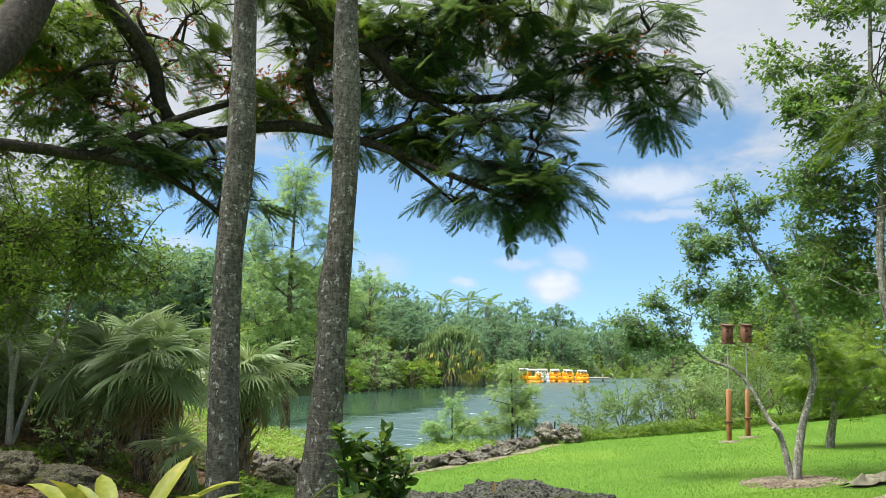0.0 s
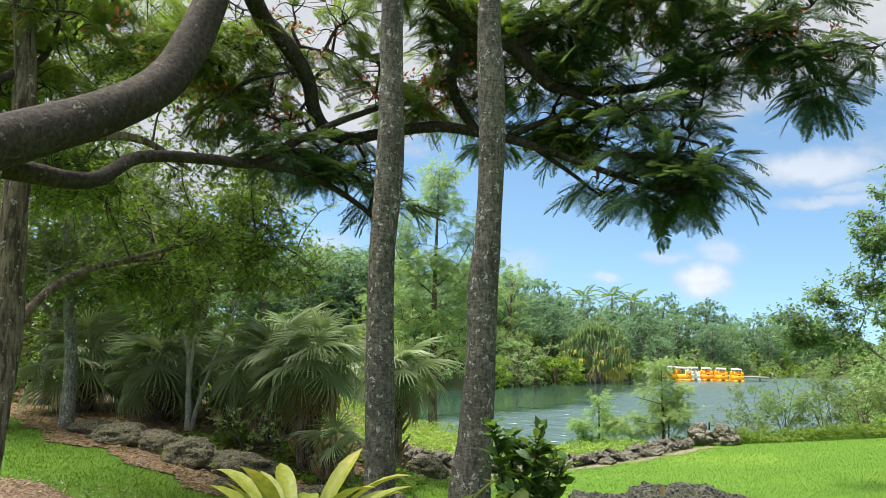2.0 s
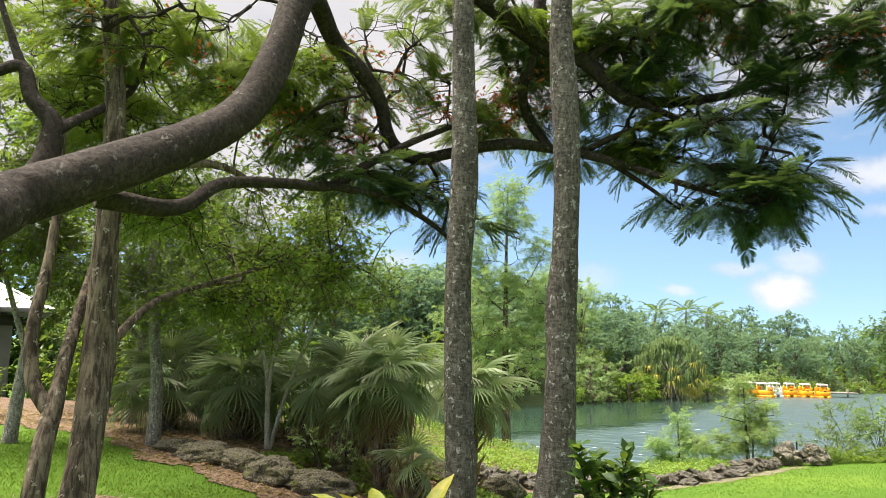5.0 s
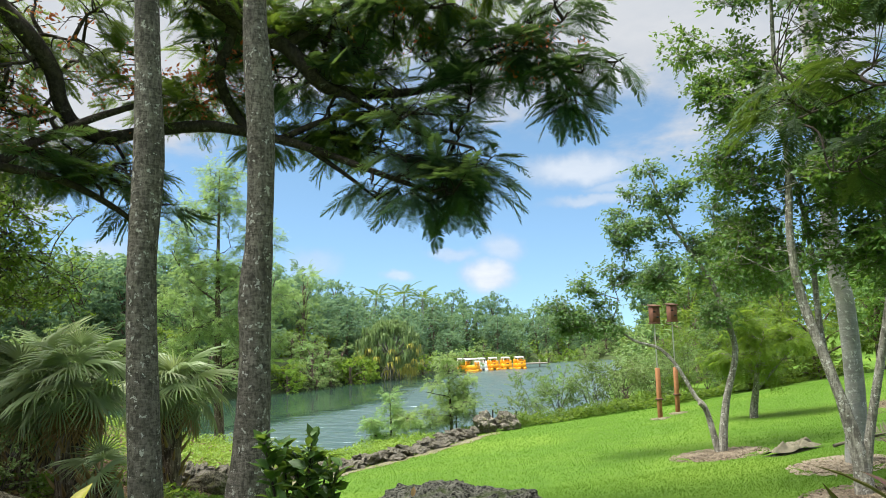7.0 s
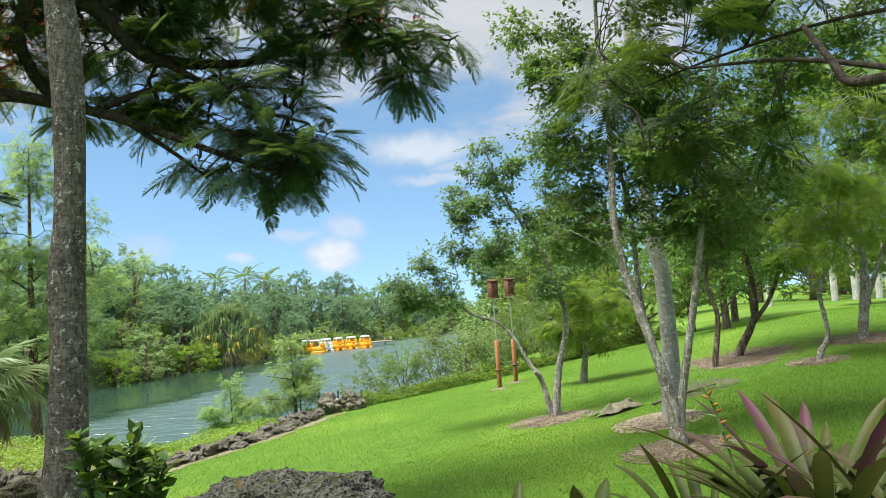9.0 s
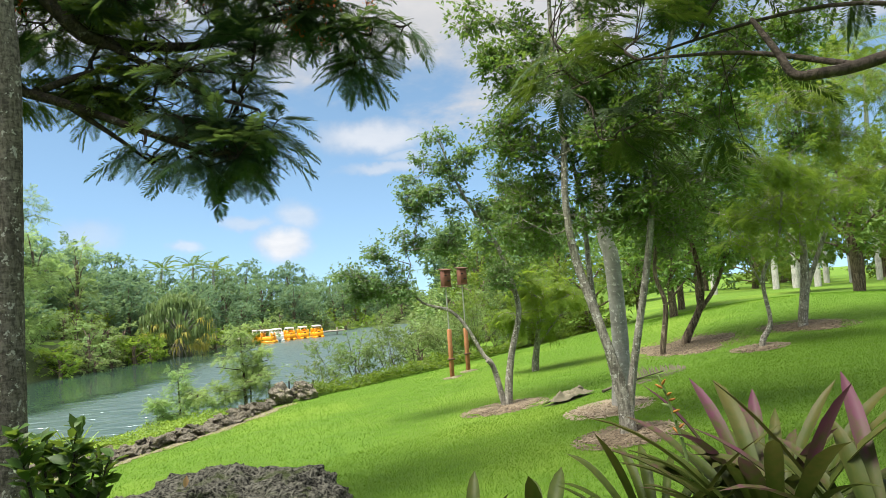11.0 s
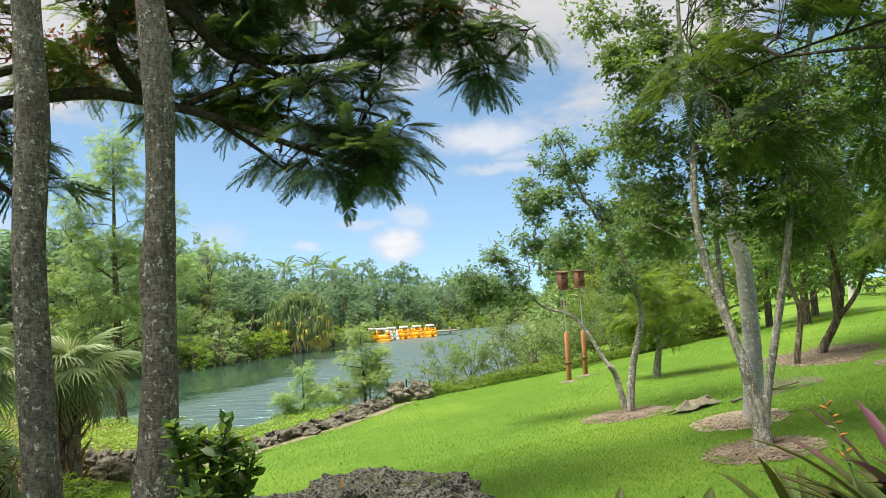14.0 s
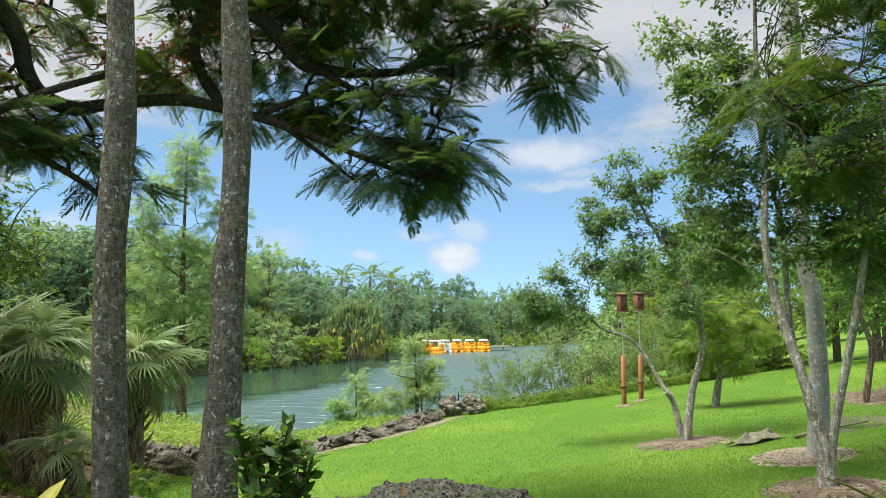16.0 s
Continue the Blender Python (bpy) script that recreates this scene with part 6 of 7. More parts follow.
for k, (x, y, n, m, lg, wd, rs, z, lab) in enumerate([
        (1.66, 1.92, 32, "brom_purple", 0.56, 0.022, 0.95, 0.90, "purple-tipped green bromeliad with broad strap leaves"),
        (1.72, 1.62, 28, "brom_purple", 0.56, 0.023, 0.95, 0.90, "purple-tipped green bromeliad with broad strap leaves"),
        (1.50, 2.22, 20, "brom_green", 0.50, 0.017, 1.0, 0.84, "olive green bromeliad with narrow pointed leaves"),
        (1.86, 2.18, 24, "brom_purple", 0.52, 0.022, 0.95, 0.86, "purple-tipped green bromeliad with broad strap leaves"),
        (1.20, 2.38, 9, "brom_green", 0.32, 0.026, 1.1, 0.82, "small green bromeliad with upright leaves"),
        (1.00, 2.46, 8, "brom_green", 0.30, 0.024, 1.1, 0.80, "small green bromeliad with upright leaves"),
        (-0.91, 2.42, 21, "brom_yellow", 0.40, 0.034, 0.85, 0.94, "yellow-green bromeliad with a bright upright centre leaf"),
        (-0.52, 2.62, 9, "brom_green", 0.36, 0.026, 1.1, 0.84, "green bromeliad beside a yellow one"),
        (-0.30, 2.72, 9, "brom_green", 0.34, 0.03, 1.1, 0.84, "green bromeliad beside the limestone rock"),
        (-1.25, 2.30, 10, "brom_yellow", 0.34, 0.03, 0.6, 0.92, "yellow-green bromeliad with spreading leaves")]):
    strap_plant((x, y), n, 400 + k, M[m], lg, wd, rs, "bromeliad", lab, RB, z=z, start=0.7 * k, other=M["brom_green"] if m == "brom_purple" else None)

for k, (x, y, n, lg) in enumerate([(-1.5, 14.8, 26, 0.75), (-3.0, 14.4, 16, 0.45)]):
    tagged(strap_plant((x, y), n, 450 + k, M["leaf_cover"], lg, 0.016, 1.05, "spiky_plant", "small yellow-green plant with thin spiky leaves on the bank", "spiky plants of the bank"), category="plant")

spike = thing("flower_spike", "thin bromeliad flower stem with small orange buds", "flower", (1.62, 2.17, 0.9))
stem_rows = [(1.62, 2.17, 0.88, 0.006), (1.60, 2.19, 1.12, 0.005), (1.58, 2.20, 1.23, 0.0045), (1.56, 2.21, 1.32, 0.004), (1.54, 2.22, 1.38, 0.003)]
part("stem", tube(stem_rows, 6, 5), M["leaf_olive"], spike)
g = np.random.default_rng(5)
for k in range(13):
    p = spline(stem_rows, 10)[16 + k * 23 // 13][:3]
    d = unit(np.array([[g.normal(), g.normal(), 0.5]]))[0]
    part("bud", tube([(*p, 0.002), (*(p + d * 0.014), 0.0045), (*(p + d * 0.028), 0.0015)], 6, 3), M["bud"] if k % 3 else M["leaf_olive"], spike)


def broad_bush(centre, r, h, seed, count, label):
    g = np.random.default_rng(seed)
    z = on(*centre)
    t = thing("broadleaf_bush", label, "shrub", (*centre, z))
    at, ways = [], []
    for k in range(14):
        a = g.uniform(0, 6.283)
        e = np.array([centre[0] + math.cos(a) * r * g.uniform(0.2, 1), centre[1] + math.sin(a) * r * g.uniform(0.2, 1), z + h * g.uniform(0.5, 1.0)])
        foot = np.array([centre[0], centre[1], z])
        s = [(*foot, 0.014), (*(foot * 0.45 + e * 0.55 + (0, 0, 0.12)), 0.010), (*e, 0.004)]
        part("stem", tube(s, 5, 5), M["bark_limb"], t)
        c = spline(s, 8)[5:, :3]
        n = count // 14
        i = g.integers(0, len(c), n)
        at.append(c[i] + g.normal(0, 0.015, (n, 3)))
        ways.append(unit(g.normal(size=(n, 3))) * (1, 1, 0.5) + (0, 0, 0.25) + (e - foot) * 0.3)
    at, ways = np.vstack(at), np.vstack(ways)
    part("foliage", scatter(BROAD, at, turns(ways, np.array([0, 0, 1.0]) + g.normal(0, 0.4, at.shape)), 0.10 * g.uniform(0.6, 1.3, len(at))), M["leaf_bush"], t, smooth=True)
    return t


broad_bush((-0.40, 4.75), 0.26, 1.30, 411, 1150, "dark glossy broad-leaved bush beside a tall trunk")


def pandanus(centre, seed):
    """A screw pine: stilt roots, forked limbs and long hanging leaves, the old ones yellow."""
    g = np.random.default_rng(seed)
    z = on(*centre)
    t = thing("pandanus_tree", "large screw pine with long hanging leaves, the lower ones yellow", "tree", (*centre, z))
    c = np.array([centre[0], centre[1], z])
    part("trunk", tube([(*c, 0.3), (*(c + (0, 0, 1.6)), 0.25), (*(c + (0.1, 0, 3.2)), 0.18)], 8, 4, 0.05, seed), M["bark_pale"], t)
    for k in range(12):
        a = 6.283 * k / 12
        part("root", tube([(*(c + (0, 0, 1.6)), 0.07), (*(c + (math.cos(a) * 0.6, math.sin(a) * 0.6, 0.8)), 0.06), (*(c + (math.cos(a) * 1.1, math.sin(a) * 1.1, -0.1)), 0.05)], 6, 4), M["bark_pale"], t)
    heads = []
    for k in range(150):
        a, e = g.uniform(0, 6.283), g.uniform(-0.75, 1.45)
        d = np.array([math.cos(a) * math.cos(e) * 3.0, math.sin(a) * math.cos(e) * 3.0, math.sin(e) * 2.5])
        heads.append((c + (0, 0, 2.6) + d * g.uniform(0.7, 1.0), d / 3.0))
    for h, d in heads[:16]:
        part("limb", tube([(*(c + (0, 0, 2.0)), 0.12), (*(c * 0.4 + h * 0.6 + (0, 0, 0.6)), 0.09), (*h, 0.06)], 6, 4), M["bark_pale"], t)
    for name, low, mat, n in (("foliage", False, M["leaf_pandan"], 52), ("old_foliage", True, M["leaf_pandan_old"], 13)):
        geo = Geo()
        for k, (h, d) in enumerate(heads):
            if low and (h[2] > c[2] + 3.5 or k % 3 == 0):
                continue
            h = h + d * 0.40 - (0, 0, 0.35) if low else h
            for j in range(n):
                a = g.uniform(0, 6.283)
                o = unit(np.array([math.cos(a), math.sin(a), 0]) + d * (0.9, 0.9, 0))
                l = g.uniform(0.7, 1.25)
                p1 = h + o * l * 0.30 + (0, 0, l * g.uniform(-0.15, 0.1) if low else l * g.uniform(0.15, 0.55))
                p2 = h + o * l * g.uniform(0.35, 0.6) + (0, 0, -l * g.uniform(0.4, 0.9) if low else l * g.uniform(-0.75, 0.45))
                s = np.array([-o[1], o[0], 0]) * 0.032
                geo.add([h - s, h + s, p1 + s, p1 - s, p2], [(0, 1, 2, 3)], [(3, 2, 4)])
        part(name, geo, mat, t, smooth=False)
    return t


pandanus((0.9, 69.9), 421)


def palm(centre, height, crown_r, seed, name, label, mat, trunk_r=0.2, fronds=16, group=""):
    g = np.random.default_rng(seed)
    z = on(*centre)
    t = thing(name, label, "palm", (*centre, z), group)
    lean = g.normal(0, 0.02 * height, 2)
    part("trunk", tube([(*centre, z - 0.1, trunk_r * 1.2), (centre[0], centre[1], z + height * 0.5, trunk_r), (centre[0] + lean[0], centre[1] + lean[1], z + height, trunk_r * 0.7)], 10, 6, 0.01, seed), mat, t)
    top = np.array([centre[0] + lean[0], centre[1] + lean[1], z + height])
    a, e = np.arange(fronds) * 2.4 + g.uniform(0, 1), np.linspace(1.2, -0.5, fronds)
    ways = np.stack([np.cos(a) * np.cos(e), np.sin(a) * np.cos(e), np.sin(e)], 1)
    pieces("frond", PALM_MESH, np.repeat(top[None], fronds, 0), turns(ways, np.array([0, 0, 1.0]) + 0 * ways), crown_r * g.uniform(0.85, 1.1, fronds), t)
    return t


for k, (x, y, h) in enumerate([(-0.9, 99, 8.3), (5.7, 100, 8.1), (3.2, 101, 8.6)]):
    palm((x, y), h, 2.9, 430 + k, "royal_palm", "tall palm rising out of the far woods", M["palm_pale"], 0.2, 18, "palms of the far bank")
for k, (x, y, h) in enumerate([(26.9, 27.4, 9), (27.5, 26.8, 10), (28.2, 26.2, 9), (32.0, 27.6, 11), (35.1, 28.6, 11), (33.5, 30.5, 10), (29.4, 28.4, 10), (36.5, 27.0, 10), (24.5, 28.8, 9)]):
    palm((x, y), h, 2.6, 440 + k, "royal_palm", "royal palm with a smooth pale trunk beyond the mound", M["palm_white"], 0.13, 16, "palms beyond the mound")


# ---------------------------------------------------------------- woods
def wood_tree(seed, h, r, leaf, name, label, leaves=2600, size=0.34, lumps=11, low=0.2, model=None, at=(0, 0)):
    """A full tree for the woods, built at the origin."""
    g = np.random.default_rng(seed)
    t = thing(name, label, "tree", (0, 0, 0), "trees of the woods")
    part("trunk", tube([(0, 0, -0.3, 0.24), (0.1, 0, h * 0.3, 0.19), (0.0, 0.1, h * 0.75, 0.08)], 8, 4, 0.04, seed), M["bark_brown"], t)
    bones = [np.array([(0.05, 0.0, h * k / 10) for k in range(3, 8)])]
    blobs = []
    for k in range(lumps):
        a, q = 2.4 * k + g.uniform(-0.4, 0.4), (k + 0.5) / lumps
        zz = h * (low + (0.95 - low) * q)
        rr = r * math.sqrt(max(0.06, 1 - ((zz / h - 0.5) / 0.55) ** 2)) * g.uniform(0.55, 0.95)
        e = np.array([math.cos(a) * rr * 0.75, math.sin(a) * rr * 0.75, zz])
        blobs.append((*e, r * g.uniform(0.32, 0.5), r * g.uniform(0.32, 0.5), h * 0.13))
        s = [(0.05, 0, zz * 0.6, 0.07), (*(e * 0.5 + np.array([0, 0, zz * 0.4])), 0.05), (*e, 0.02)]
        part("limb", tube(s, 4, 2, cap=False), M["bark_brown"], t)
        bones.append(spline(s, 3)[1:, :3])
    wood, lv = crown(blobs, np.vstack(bones), g, leaves // 20, 20, model or [LEAF], size, r * 0.10, 0.15, 0.02, 0.3, drawn=0.25)
    tagged(part("twig_growth", wood, M["twig"], t), kind="stuff")
    part("crown", lv, leaf, t, smooth=False)
    return t


KINDS = [wood_tree(501, 8.0, 3.6, M["leaf_far_hazed"], "broadleaf_tree", "full-crowned green broadleaf tree in the lakeside woods", 3000, 0.43, 14, 0.12),
         wood_tree(502, 9.0, 3.2, M["leaf_far_dark_hazed"], "broadleaf_tree", "dark green broadleaf tree in the lakeside woods", 3000, 0.43, 14, 0.12),
         wood_tree(503, 7.0, 3.8, M["leaf_far_hazed"], "broadleaf_tree", "wide light green tree in the lakeside woods", 3000, 0.43, 14, 0.08),
         wood_tree(504, 4.2, 2.6, M["leaf_olive"], "bank_shrub", "grey-green rounded shrub on the lake bank", 1000, 0.37, 8, 0.05),
         wood_tree(505, 3.6, 2.6, M["leaf_lime"], "bank_shrub", "bright green shrub overhanging the lake", 1000, 0.38, 8, 0.05),
         wood_tree(506, 10.0, 2.4, M["leaf_cypress"], "cypress_tree", "tall feathery cypress at the far bank", 500, 0.9, 10, 0.2, [SPRAY]),
         wood_tree(507, 7.5, 3.2, M["leaf_wood"], "broadleaf_tree", "leafy green tree on the slope beyond the lawn", 4200, 0.30, 14, 0.3),
         wood_tree(508, 4.0, 2.6, M["leaf_shrub"], "bank_shrub", "leafy green shrub at the edge of the wood", 2800, 0.25, 11, 0.05)]
used = [False] * len(KINDS)


def plant(kind, x, y, s, turn, sz=None):
    z = on(x, y)
    m = Matrix.Translation((x, y, z - 0.05)) @ Euler((0, 0, turn)).to_matrix().to_4x4() @ Matrix.Diagonal((s, s, sz or s, 1))
    if not used[kind]:
        used[kind] = True
        KINDS[kind].matrix_basis = m
        return KINDS[kind]
    ob = copy_thing(KINDS[kind], Matrix())
    ob.matrix_basis = m
    return ob


g = np.random.default_rng(77)
# far bank, from the left round behind the boats and down the right shore
FAR_LINE = spline([(-34, 44), (-22, 50), (-12.5, 55), (-8, 62.5), (-4.5, 68.5), (1.5, 75), (6, 84), (13, 94), (22, 101), (32, 108), (42, 112)], 5)
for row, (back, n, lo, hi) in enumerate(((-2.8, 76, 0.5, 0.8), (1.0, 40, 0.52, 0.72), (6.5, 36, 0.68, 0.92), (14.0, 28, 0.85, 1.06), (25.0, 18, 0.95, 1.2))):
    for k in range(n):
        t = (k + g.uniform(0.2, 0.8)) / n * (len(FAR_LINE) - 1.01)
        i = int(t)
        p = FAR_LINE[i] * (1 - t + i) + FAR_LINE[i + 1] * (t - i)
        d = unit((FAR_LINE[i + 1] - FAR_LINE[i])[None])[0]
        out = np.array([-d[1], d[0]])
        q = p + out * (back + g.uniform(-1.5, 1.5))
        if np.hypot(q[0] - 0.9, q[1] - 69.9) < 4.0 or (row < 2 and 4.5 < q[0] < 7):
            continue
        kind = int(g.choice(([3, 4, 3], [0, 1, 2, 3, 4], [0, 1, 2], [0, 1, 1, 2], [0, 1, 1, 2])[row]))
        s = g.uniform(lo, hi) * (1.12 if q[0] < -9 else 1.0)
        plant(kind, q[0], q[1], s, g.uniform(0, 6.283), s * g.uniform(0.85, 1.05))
for x, y, s in ((-9.6, 66, 0.95), (-7.2, 72, 0.9), (-30, 62, 1.0)):
    plant(5, x, y, s, g.uniform(0, 6))
# right shore and the slope beyond the lawn
for x, y, kind, s in [(13.5, 31, 7, 0.8), (15.5, 36, 6, 0.7), (17, 43, 1, 0.8), (14.0, 27, 7, 0.7), (18.5, 33, 6, 0.8), (20, 50, 0, 0.8), (24, 60, 1, 0.9), (29, 72, 0, 0.9), (33, 84, 1, 1.0), (21, 40, 6, 0.9), (26, 50, 2, 1.0), (32, 62, 1, 1.1),
                      (38, 76, 0, 1.1), (42, 92, 1, 1.1), (12.2, 24.5, 7, 0.55), (36, 52, 0, 1.1), (44, 66, 2, 1.2), (40, 40, 1, 1.0), (48, 50, 0, 1.2), (46, 34, 2, 1.1), (52, 40, 1, 1.2), (30, 36, 0, 0.8), (24, 34, 6, 0.65), (48, 22, 0, 1.1), (55, 28, 1, 1.2), (50, 12, 2, 1.1), (40, 10, 6, 1.0), (17.5, 15.0, 6, 0.62), (20.5, 17.5, 6, 0.62), (16.0, 19.5, 6, 0.55), (22.5, 21.5, 6, 0.6), (13.0, 17.0, 6, 0.48), (26, 17, 6, 0.75), (30, 22, 6, 0.7), (19, 11.5, 6, 0.6), (24, 11, 6, 0.7)]:
    plant(kind, x, y, s, g.uniform(0, 6.283), s * g.uniform(0.9, 1.1))
for x, y, s in [(12.0, 27.5, 0.5), (12.3, 30.5, 0.6), (13.4, 34, 0.7), (14.4, 38, 0.75), (15.6, 43, 0.8), (17.4, 49, 0.8), (20, 57, 0.85), (11.6, 24.2, 0.4), (10.9, 32.6, 0.42), (12.3, 37.2, 0.48), (11.3, 29.6, 0.4), (13.3, 41.5, 0.5)]:
    plant(3, x, y, s, g.uniform(0, 6.283))
for x, y, kind, s in [(14.6, 20.8, 6, 0.5), (10.4, 20.4, 7, 0.5), (12.6, 20.6, 7, 0.62), (17.2, 22.0, 6, 0.55), (29.5, 31.5, 7, 0.8), (36, 20, 7, 0.9), (38.5, 17, 6, 0.8), (34.5, 23.5, 7, 0.8), (40, 14, 7, 1.0), (37, 24, 6, 0.8), (44, 24, 7, 1.1), (46, 30, 7, 1.1), (41, 33, 7, 1.0), (48, 18, 7, 1.1), (38, 37, 7, 1.0), (34, 33, 7, 0.9), (50, 25, 6, 1.0), (43, 29, 6, 0.9)]:
    plant(kind, x, y, s, g.uniform(0, 6.283))
# woods behind the palmettos and round the house
for x, y, kind, s in [(-12, 14.5, 6, 0.55), (-11.0, 15.5, 6, 0.45), (-16.5, 19, 6, 0.8), (-14.5, 19.5, 6, 0.6), (-21, 22, 6, 0.9), (-12.8, 11.2, 7, 0.32), (-27, 30, 6, 1.0), (-20, 30, 6, 0.9), (-26, 18, 6, 1.0), (-15, 24, 6, 0.6)]:
    plant(kind, x, y, s, g.uniform(0, 6.283), s * g.uniform(0.9, 1.1))
for x, y, s in ((-26, 15, 1.7), (-24, 22, 1.7), (-30, 20, 1.8), (-27, 8, 1.6)):
    plant(6, x, y, s, g.uniform(0, 6.283))
# trees out of view behind the camera close the place
for k in range(9):
    a = math.radians(108 + k * 18)
    plant(int(g.choice([0, 1, 2])), 26 * math.sin(a) + g.uniform(-3, 3), 24 * math.cos(a) + g.uniform(-3, 3), 1.0, g.uniform(0, 6.283))


# ---------------------------------------------------------------- boats and dock
def pedal_boat(x, y, turn, colour, label, back):
    """A pedal boat: two floats, a moulded body with seats, four posts and a flat canopy."""
    z = WATER
    t = thing("pedal_boat", label, "boat", (x, y, z), "pedal boats")
    c, s = math.cos(turn), math.sin(turn)
    at = lambda u, v, w: (x + u * c - v * s, y + u * s + v * c, z + w * 0.86)  # noqa: E731
    for u in (-0.34, 0.34):
        part("float", box(at(u, 0, 0.04), (0.38, 2.0, 0.30), turn, 0.1), colour, t)
    part("body", box(at(0, 0.1, 0.42), (1.0, 1.8, 0.5), turn, 0.07), colour, t)
    for u in (-0.38, 0.38):
        part("front_panel", box(at(u, -0.62, 0.80), (0.24, 0.14, 0.56), turn, 0.04), colour, t)
    part("front_wall", box(at(0, -0.63, 0.70), (0.56, 0.10, 0.42), turn, 0.03), colour, t)
    part("footwell", box(at(0, -0.71, 0.66), (0.26, 0.10, 0.24), turn, 0.02), M["dark"], t, "dark opening")
    for u in (-0.3, 0.3):
        part("seat", box(at(u, 0.5, 0.85), (0.5, 0.14, 0.6), turn, 0.05), back, t)
    for u in (-0.42, 0.42):
        for v in (-0.45, 0.6):
            part("post", tube([(*at(u, v, 0.5), 0.03), (*at(u * 0.82, v, 1.40), 0.035)], 6, 1), M["white"], t)
    part("canopy", box(at(0, 0.08, 1.47), (0.78, 1.1, 0.15), turn, 0.05), M["white"], t, "white canopy")
    return t


O, W_ = "orange pedal boat with a white canopy moored at the dock", "white pedal boat with a white canopy at the dock"
for px_, py_, tr, col, lab, bk in [(15.6, 83.2, 0.15, "orange", O, "orange"), (14.0, 83.0, 0.12, "orange", O, "orange"), (12.5, 82.8, 0.1, "orange", O, "orange"), (11.1, 82.4, 0.2, "white", W_, "white"),
                                   (9.1, 82.7, 0.3, "orange", "orange pedal boat partly behind another at the dock", "white"), (9.9, 80.9, 1.0, "orange", "orange pedal boat turned sideways in front of the others", "orange")]:
    pedal_boat(px_, py_, tr, M[col], lab, M[bk])
dock = thing("dock", "low weathered wooden dock behind the pedal boats", "dock", (11, 85.5, WATER))
part("deck", box((10.8, 85.3, WATER + 0.42), (17.0, 1.6, 0.14), 0.08, 0.02), M["dock"], dock)
for k in range(8):
    x = 3.0 + k * 2.2
    part("pile", tube([(x, 85.0 + 0.08 * (x - 11), -3.2, 0.09), (x, 85.0 + 0.08 * (x - 11), WATER + 0.85, 0.09)], 8, 1), M["dock"], dock)


# ---------------------------------------------------------------- birdhouses
def birdhouse(x, y, box_z, post_top, seed, label):
    g = np.random.default_rng(seed)
    z = on(x, y)
    t = thing("birdhouse", label, "birdhouse", (x, y, z), "birdhouses")
    lean = 0.012
    part("post", box((x, y, z + (post_top - z) / 2 - 0.1), (0.085, 0.085, post_top - z + 0.2), 0.2, 0.012), M["post_wood"], t)
    part("band", box((x, y, z + 0.42), (0.13, 0.13, 0.04), 0.2, 0.01), M["roof_wood"], t)
    part("pole", tube([(x, y, post_top - 0.1, 0.014), (x - lean, y, box_z + 0.05, 0.014)], 8, 1), M["metal"], t)
    h = 0.37
    body = part("house_body", box((x, y, box_z + h / 2), (0.18, 0.17, h), 0.2, 0.01), M["box_wood"], t)
    part("floor_board", box((x, y, box_z), (0.21, 0.21, 0.022), 0.2, 0.006), M["roof_wood"], body)
    part("roof", box((x, y, box_z + h + 0.015), (0.22, 0.23, 0.03), 0.2, 0.008, (8, 0)), M["roof_wood"], t)
    for u, w in ((-0.03, 0.25), (0.04, 0.13)):
        part("entrance", box((x + u, y - 0.09, box_z + w), (0.06, 0.012, 0.035), 0.2, 0.005), M["dark"], body)
    part("mulch_collar", patch((x, y), (0.2, 0.2), 0, 20, 0.02, seed), M["dirt"], t)


birdhouse(6.06, 15.95, 1.82, 0.86, 1, "brown wooden birdhouse on a thin pole set in an orange-brown post")
birdhouse(6.72, 16.6, 1.86, 0.83, 2, "brown wooden birdhouse on a thin pole set in an orange-brown post")

# stakes of an old wire fence on the bank
for x, y, top in ((2.52, 20.0, -0.28), (2.05, 20.05, -0.36), (3.05, 20.2, -0.34), (3.7, 20.3, -0.4)):
    single("fence_stake", tube([(x, y, on(x, y) - 0.1, 0.022), (x + 0.01, y, top, 0.02)], 6, 2, 0.03), M["dark"], "thin dark fence stake on the bank", "stake", (x, y, on(x, y)), "fence stakes")


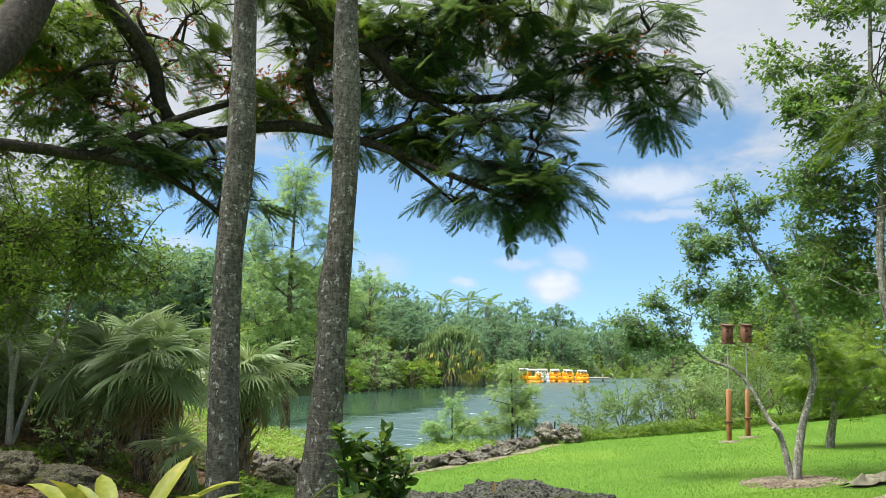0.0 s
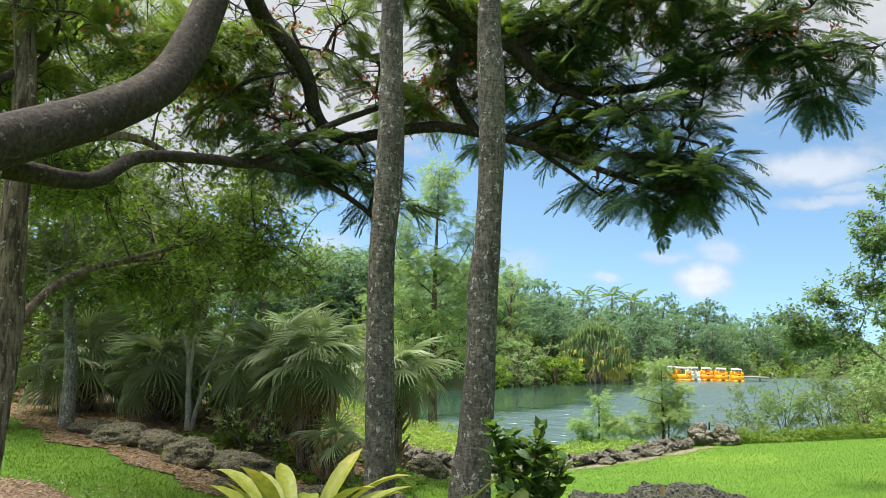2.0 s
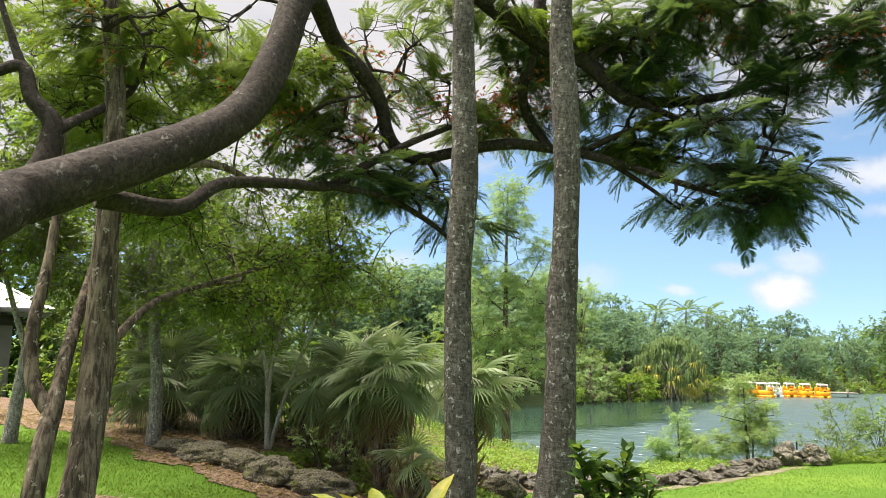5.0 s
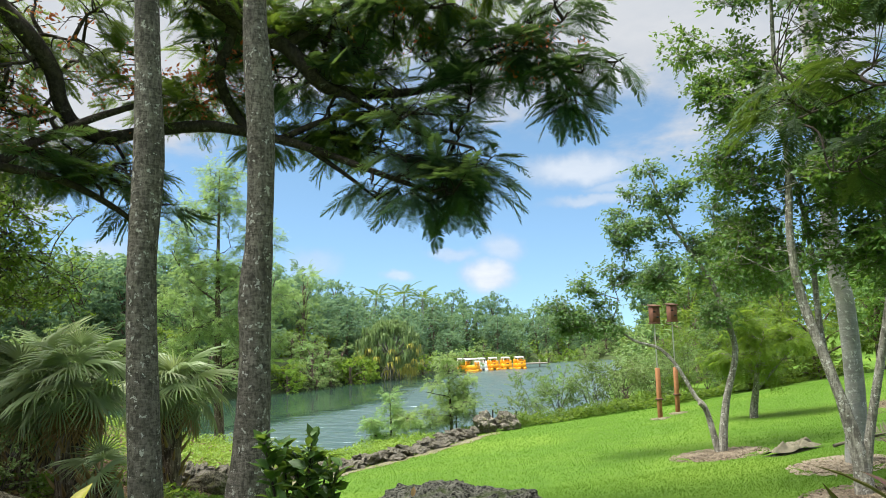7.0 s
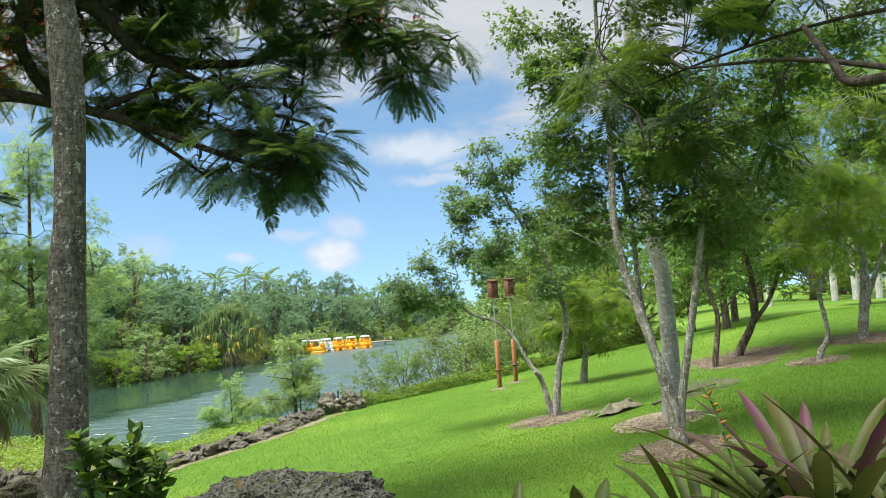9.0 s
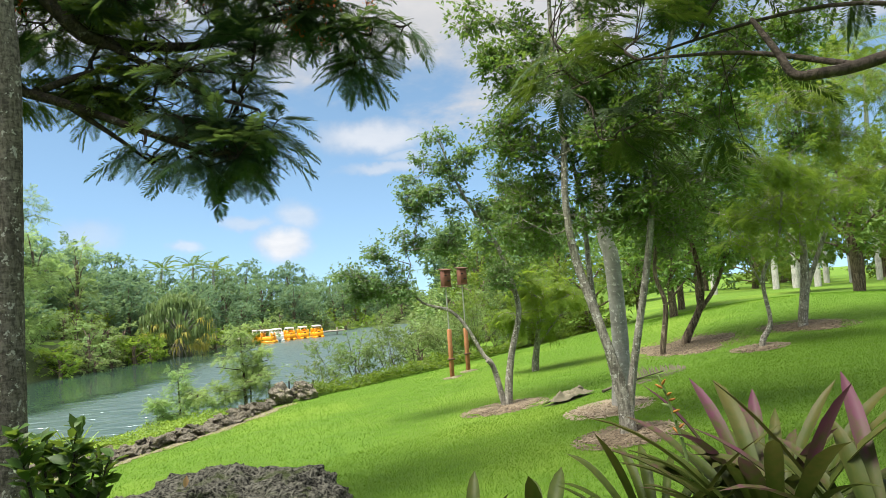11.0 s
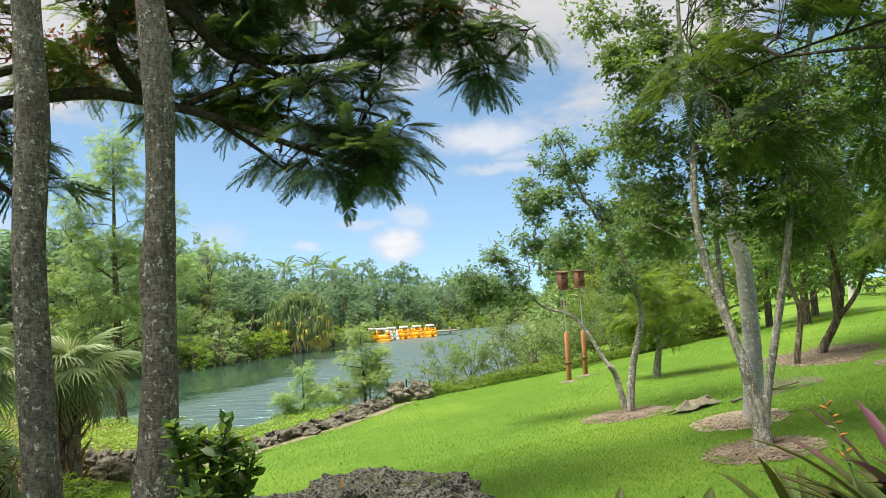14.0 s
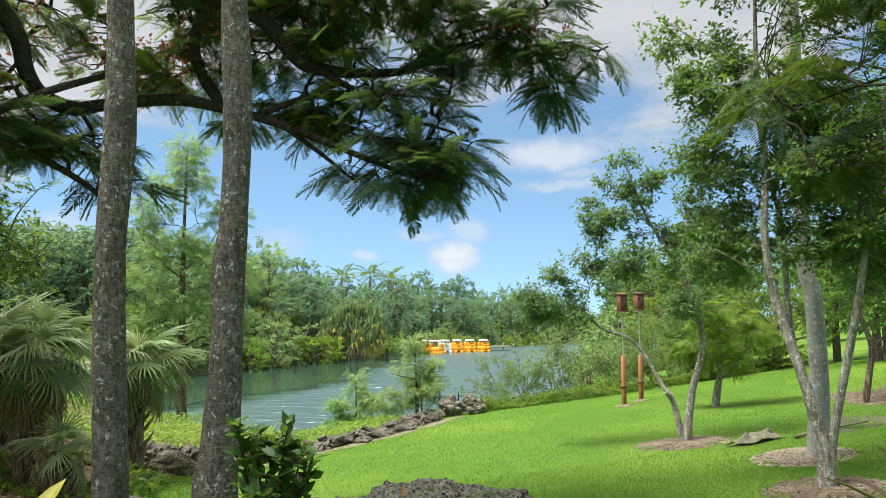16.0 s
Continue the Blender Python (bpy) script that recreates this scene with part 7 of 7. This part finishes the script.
# crumpled sheet and fallen palm leaf on the lawn
def crumpled(centre, size, seed):
    u, v = np.meshgrid(np.linspace(-1, 1, 26), np.linspace(-1, 1, 14), indexing="ij")
    x = centre[0] + u * size[0] * (1 - 0.25 * v * u) + 0.05 * np.sin(5 * v)
    y = centre[1] + v * size[1] * (0.7 + 0.3 * np.cos(2 * u)) + 0.12 * u
    fold = np.array([[noise.noise((a * 1.6 + seed, b * 2.0, 0.3)) + 0.6 * abs(noise.noise((a * 4 + seed, b * 3.5, 1.3))) for a, b in zip(p, q)] for p, q in zip(u, v)])
    rim = (1 - np.abs(u) ** 4) * (1 - np.abs(v) ** 4)
    z = land(x, y) + 0.025 + np.clip(0.05 + 0.14 * fold, 0.0, 1) * (0.25 + 0.75 * rim)
    n, m = u.shape
    i, j = np.meshgrid(np.arange(n - 1), np.arange(m - 1), indexing="ij")
    f = np.stack([i * m + j, (i + 1) * m + j, (i + 1) * m + j + 1, i * m + j + 1], -1).reshape(-1, 4)
    low = np.stack([x, y, land(x, y) + 0.006], -1).reshape(-1, 3)
    geo = Geo().add(np.stack([x, y, z], -1).reshape(-1, 3), f)
    return geo.add(low, f[:, ::-1])


single("tarp", crumpled((5.3, 9.45), (0.33, 0.11), 4), M["tarp"], "crumpled brown canvas sheet lying on the grass", "tarp", (5.22, 9.3, on(5.22, 9.3)))
single("fallen_leaf", scatter(BROAD, [(0.20, 2.66, 1.16)], turns(np.array([[0.25, 0.1, 1.0]]), np.array([[0.2, -1.0, 0.2]])), [0.034]), M["leaf_dead"], "small curled brown leaf standing on the limestone rock", "leaf", (0.20, 2.66, 1.16))
leafstalk = thing("palm_leaf", "dry fallen palm leaf lying on the lawn", "palm leaf", (6.9, 9.6, on(6.9, 9.6)))
fallen = feather(34, 0.24, 0.010, 0.10, 9)
part("blade", scatter(fallen, [(6.15, 9.35, on(6.15, 9.35, 0.05))], turns(np.array([[1.0, 0.12, 0.10]]), np.array([[0.0, -0.5, 1.0]])), [1.25]), M["dead_frond"], leafstalk, smooth=False)
part("stalk", tube([(5.75, 9.28, on(5.75, 9.28, 0.03), 0.022), (6.15, 9.35, on(6.15, 9.35, 0.06), 0.016), (6.9, 9.44, on(6.9, 9.44, 0.08), 0.009)], 6, 4), M["dead_frond"], leafstalk)

# ---------------------------------------------------------------- house
house = thing("house", "low grey house with a pale metal roof and dark windows", "house", (-21, 13, 0))
hd, hn = np.array([-0.68, -0.73, 0]), np.array([0.73, -0.68, 0])
h0 = np.array([-17.45, 16.7, 0.0])
hz = math.atan2(hd[1], hd[0])
mid = h0 + hd * 6 - hn * 4
part("wall", box((*(mid[:2]), 0.95), (12, 8, 2.6), hz, 0.02), M["stucco"], house)
for k in range(4):
    c = h0 + hd * (1.6 + 2.9 * k) + hn * 0.02
    win = part("window", box((*(c[:2]), 1.35), (2.3, 0.12, 1.35), hz, 0.02), M["frame"], house, "dark framed window")
    for u in (-0.56, 0.56):
        part("pane", box((*((c + hd * u + hn * 0.05)[:2]), 1.35), (1.0, 0.05, 1.15), hz, 0.0), M["glass"], win)
    part("sill", box((*((c + hn * 0.08)[:2]), 0.64), (2.4, 0.18, 0.07), hz, 0.01), M["stucco"], win)
# near-black strip puts the shade under the eaves onto the wall
part("fascia_band", box((*((h0 + hd * 6 + hn * 0.03)[:2]), 2.14), (12.02, 0.10, 0.30), hz, 0.01), M["dark"], house, "dark strip for the shade under the eaves")
eave = []
for u, w in ((-1, 0.9), (13, 0.9), (13, -8.9), (-1, -8.9)):
    eave.append(h0 + hd * u + hn * w + (0, 0, 2.35))
ridge = [h0 + hd * 3.2 - hn * 4 + (0, 0, 4.6), h0 + hd * 8.8 - hn * 4 + (0, 0, 4.6)]
rv = np.array(eave + ridge)
top = rv + (0, 0, 0.12)
rf4, rf3 = np.array([(0, 1, 5, 4), (2, 3, 4, 5)]), np.array([(1, 2, 5), (3, 0, 4)])
part("roof", Geo().add(np.vstack([rv, top]), rf4 + 6, rf3[:, :], rf3 + 6, np.array([(0, 3, 2, 1), (0, 1, 7, 6), (1, 2, 8, 7), (2, 3, 9, 8), (3, 0, 6, 9)])), M["roof_metal"], house, "pale standing-seam metal roof", smooth=False)
for k in range(15):
    u = -0.8 + k * 0.95
    a, b = h0 + hd * u + hn * 0.9 + (0, 0, 2.49), h0 + hd * min(max(u, 3.2), 8.8) - hn * 4 + (0, 0, 4.74)
    part("seam", tube([(*a, 0.02), (*b, 0.02)], 4, 1), M["roof_metal"], house)
part("gutter", box((*((h0 + hd * 6 + hn * 0.95)[:2]), 2.40), (14, 0.12, 0.14), hz, 0.02), M["frame"], house)

# low white rail beyond the mound
rail = thing("white_rail", "low white rail fence beyond the lawn", "fence", (38, 30, on(38, 30)))
for k in range(10):
    x, y = 33.0 + 1.2 * k, 25.4 - 0.75 * k
    part("rail_post", box((x, y, on(x, y, 0.35)), (0.12, 0.12, 0.9), 0.5, 0.01), M["white"], rail)
part("rail_bar", box((38.4, 22.0, on(38.4, 22.0, 0.62)), (12.8, 0.06, 0.14), math.atan2(-0.75, 1.2), 0.01), M["white"], rail)


# ---------------------------------------------------------------- grass
def grass(count, box_, seed, tall, wide, name, label):
    g = np.random.default_rng(seed)
    x, y = g.uniform(box_[0], box_[1], count), g.uniform(box_[2], box_[3], count)
    keep = ~is_litter(x + g.normal(0, 0.2, count), y + g.normal(0, 0.35, count)) & (into_lake(x, y) < -2) & (from_wall(x - 0.28, y + 0.26) > 0.26 + 0.16 * np.sin(x * 6.1) * np.sin(y * 4.7) + 0.10 * np.sin(x * 17) * np.sin(y * 19)) & ~behind_wall(x, y)
    for (cx, cy), (rx, ry) in RINGS:
        keep &= np.hypot((x - cx) / rx, (y - cy) / ry) > 0.88 + 0.1 * np.sin(9 * np.arctan2(y - cy, x - cx)) + 0.12 * np.sin(x * 23) * np.sin(y * 27)
    keep &= np.hypot((x + 4.7) / 1.3, (y - 5.6) / 1.2) > 0.95 + g.normal(0, 0.1, count)
    keep &= y > np.abs(x - 0.2) * 0.78 - 1.0
    x, y = x[keep], y[keep]
    at = np.stack([x, y, land(x, y) - 0.004], 1)
    ways = g.normal(0, 0.55, at.shape)
    ways[:, 2] = 1
    model = (BLADE[0] * (wide, 1, 1), BLADE[1])
    single(name, scatter(model, at, turns(ways, g.normal(0, 1, at.shape)), tall * g.uniform(0.5, 1.3, len(x))), M["grass"], label, "grass", kind="stuff", smooth=False)


grass(240000, (-1.5, 12, 3.6, 9.5), 601, 0.024, 1.7, "lawn_grass", "short bright green lawn grass blades")
grass(170000, (-1.5, 19, 9.5, 20), 602, 0.027, 2.2, "lawn_grass", "short bright green lawn grass blades farther down the slope")
grass(110000, (-10, -1.5, 3.6, 13.5), 603, 0.034, 2.0, "lawn_grass", "short green grass beside the path")
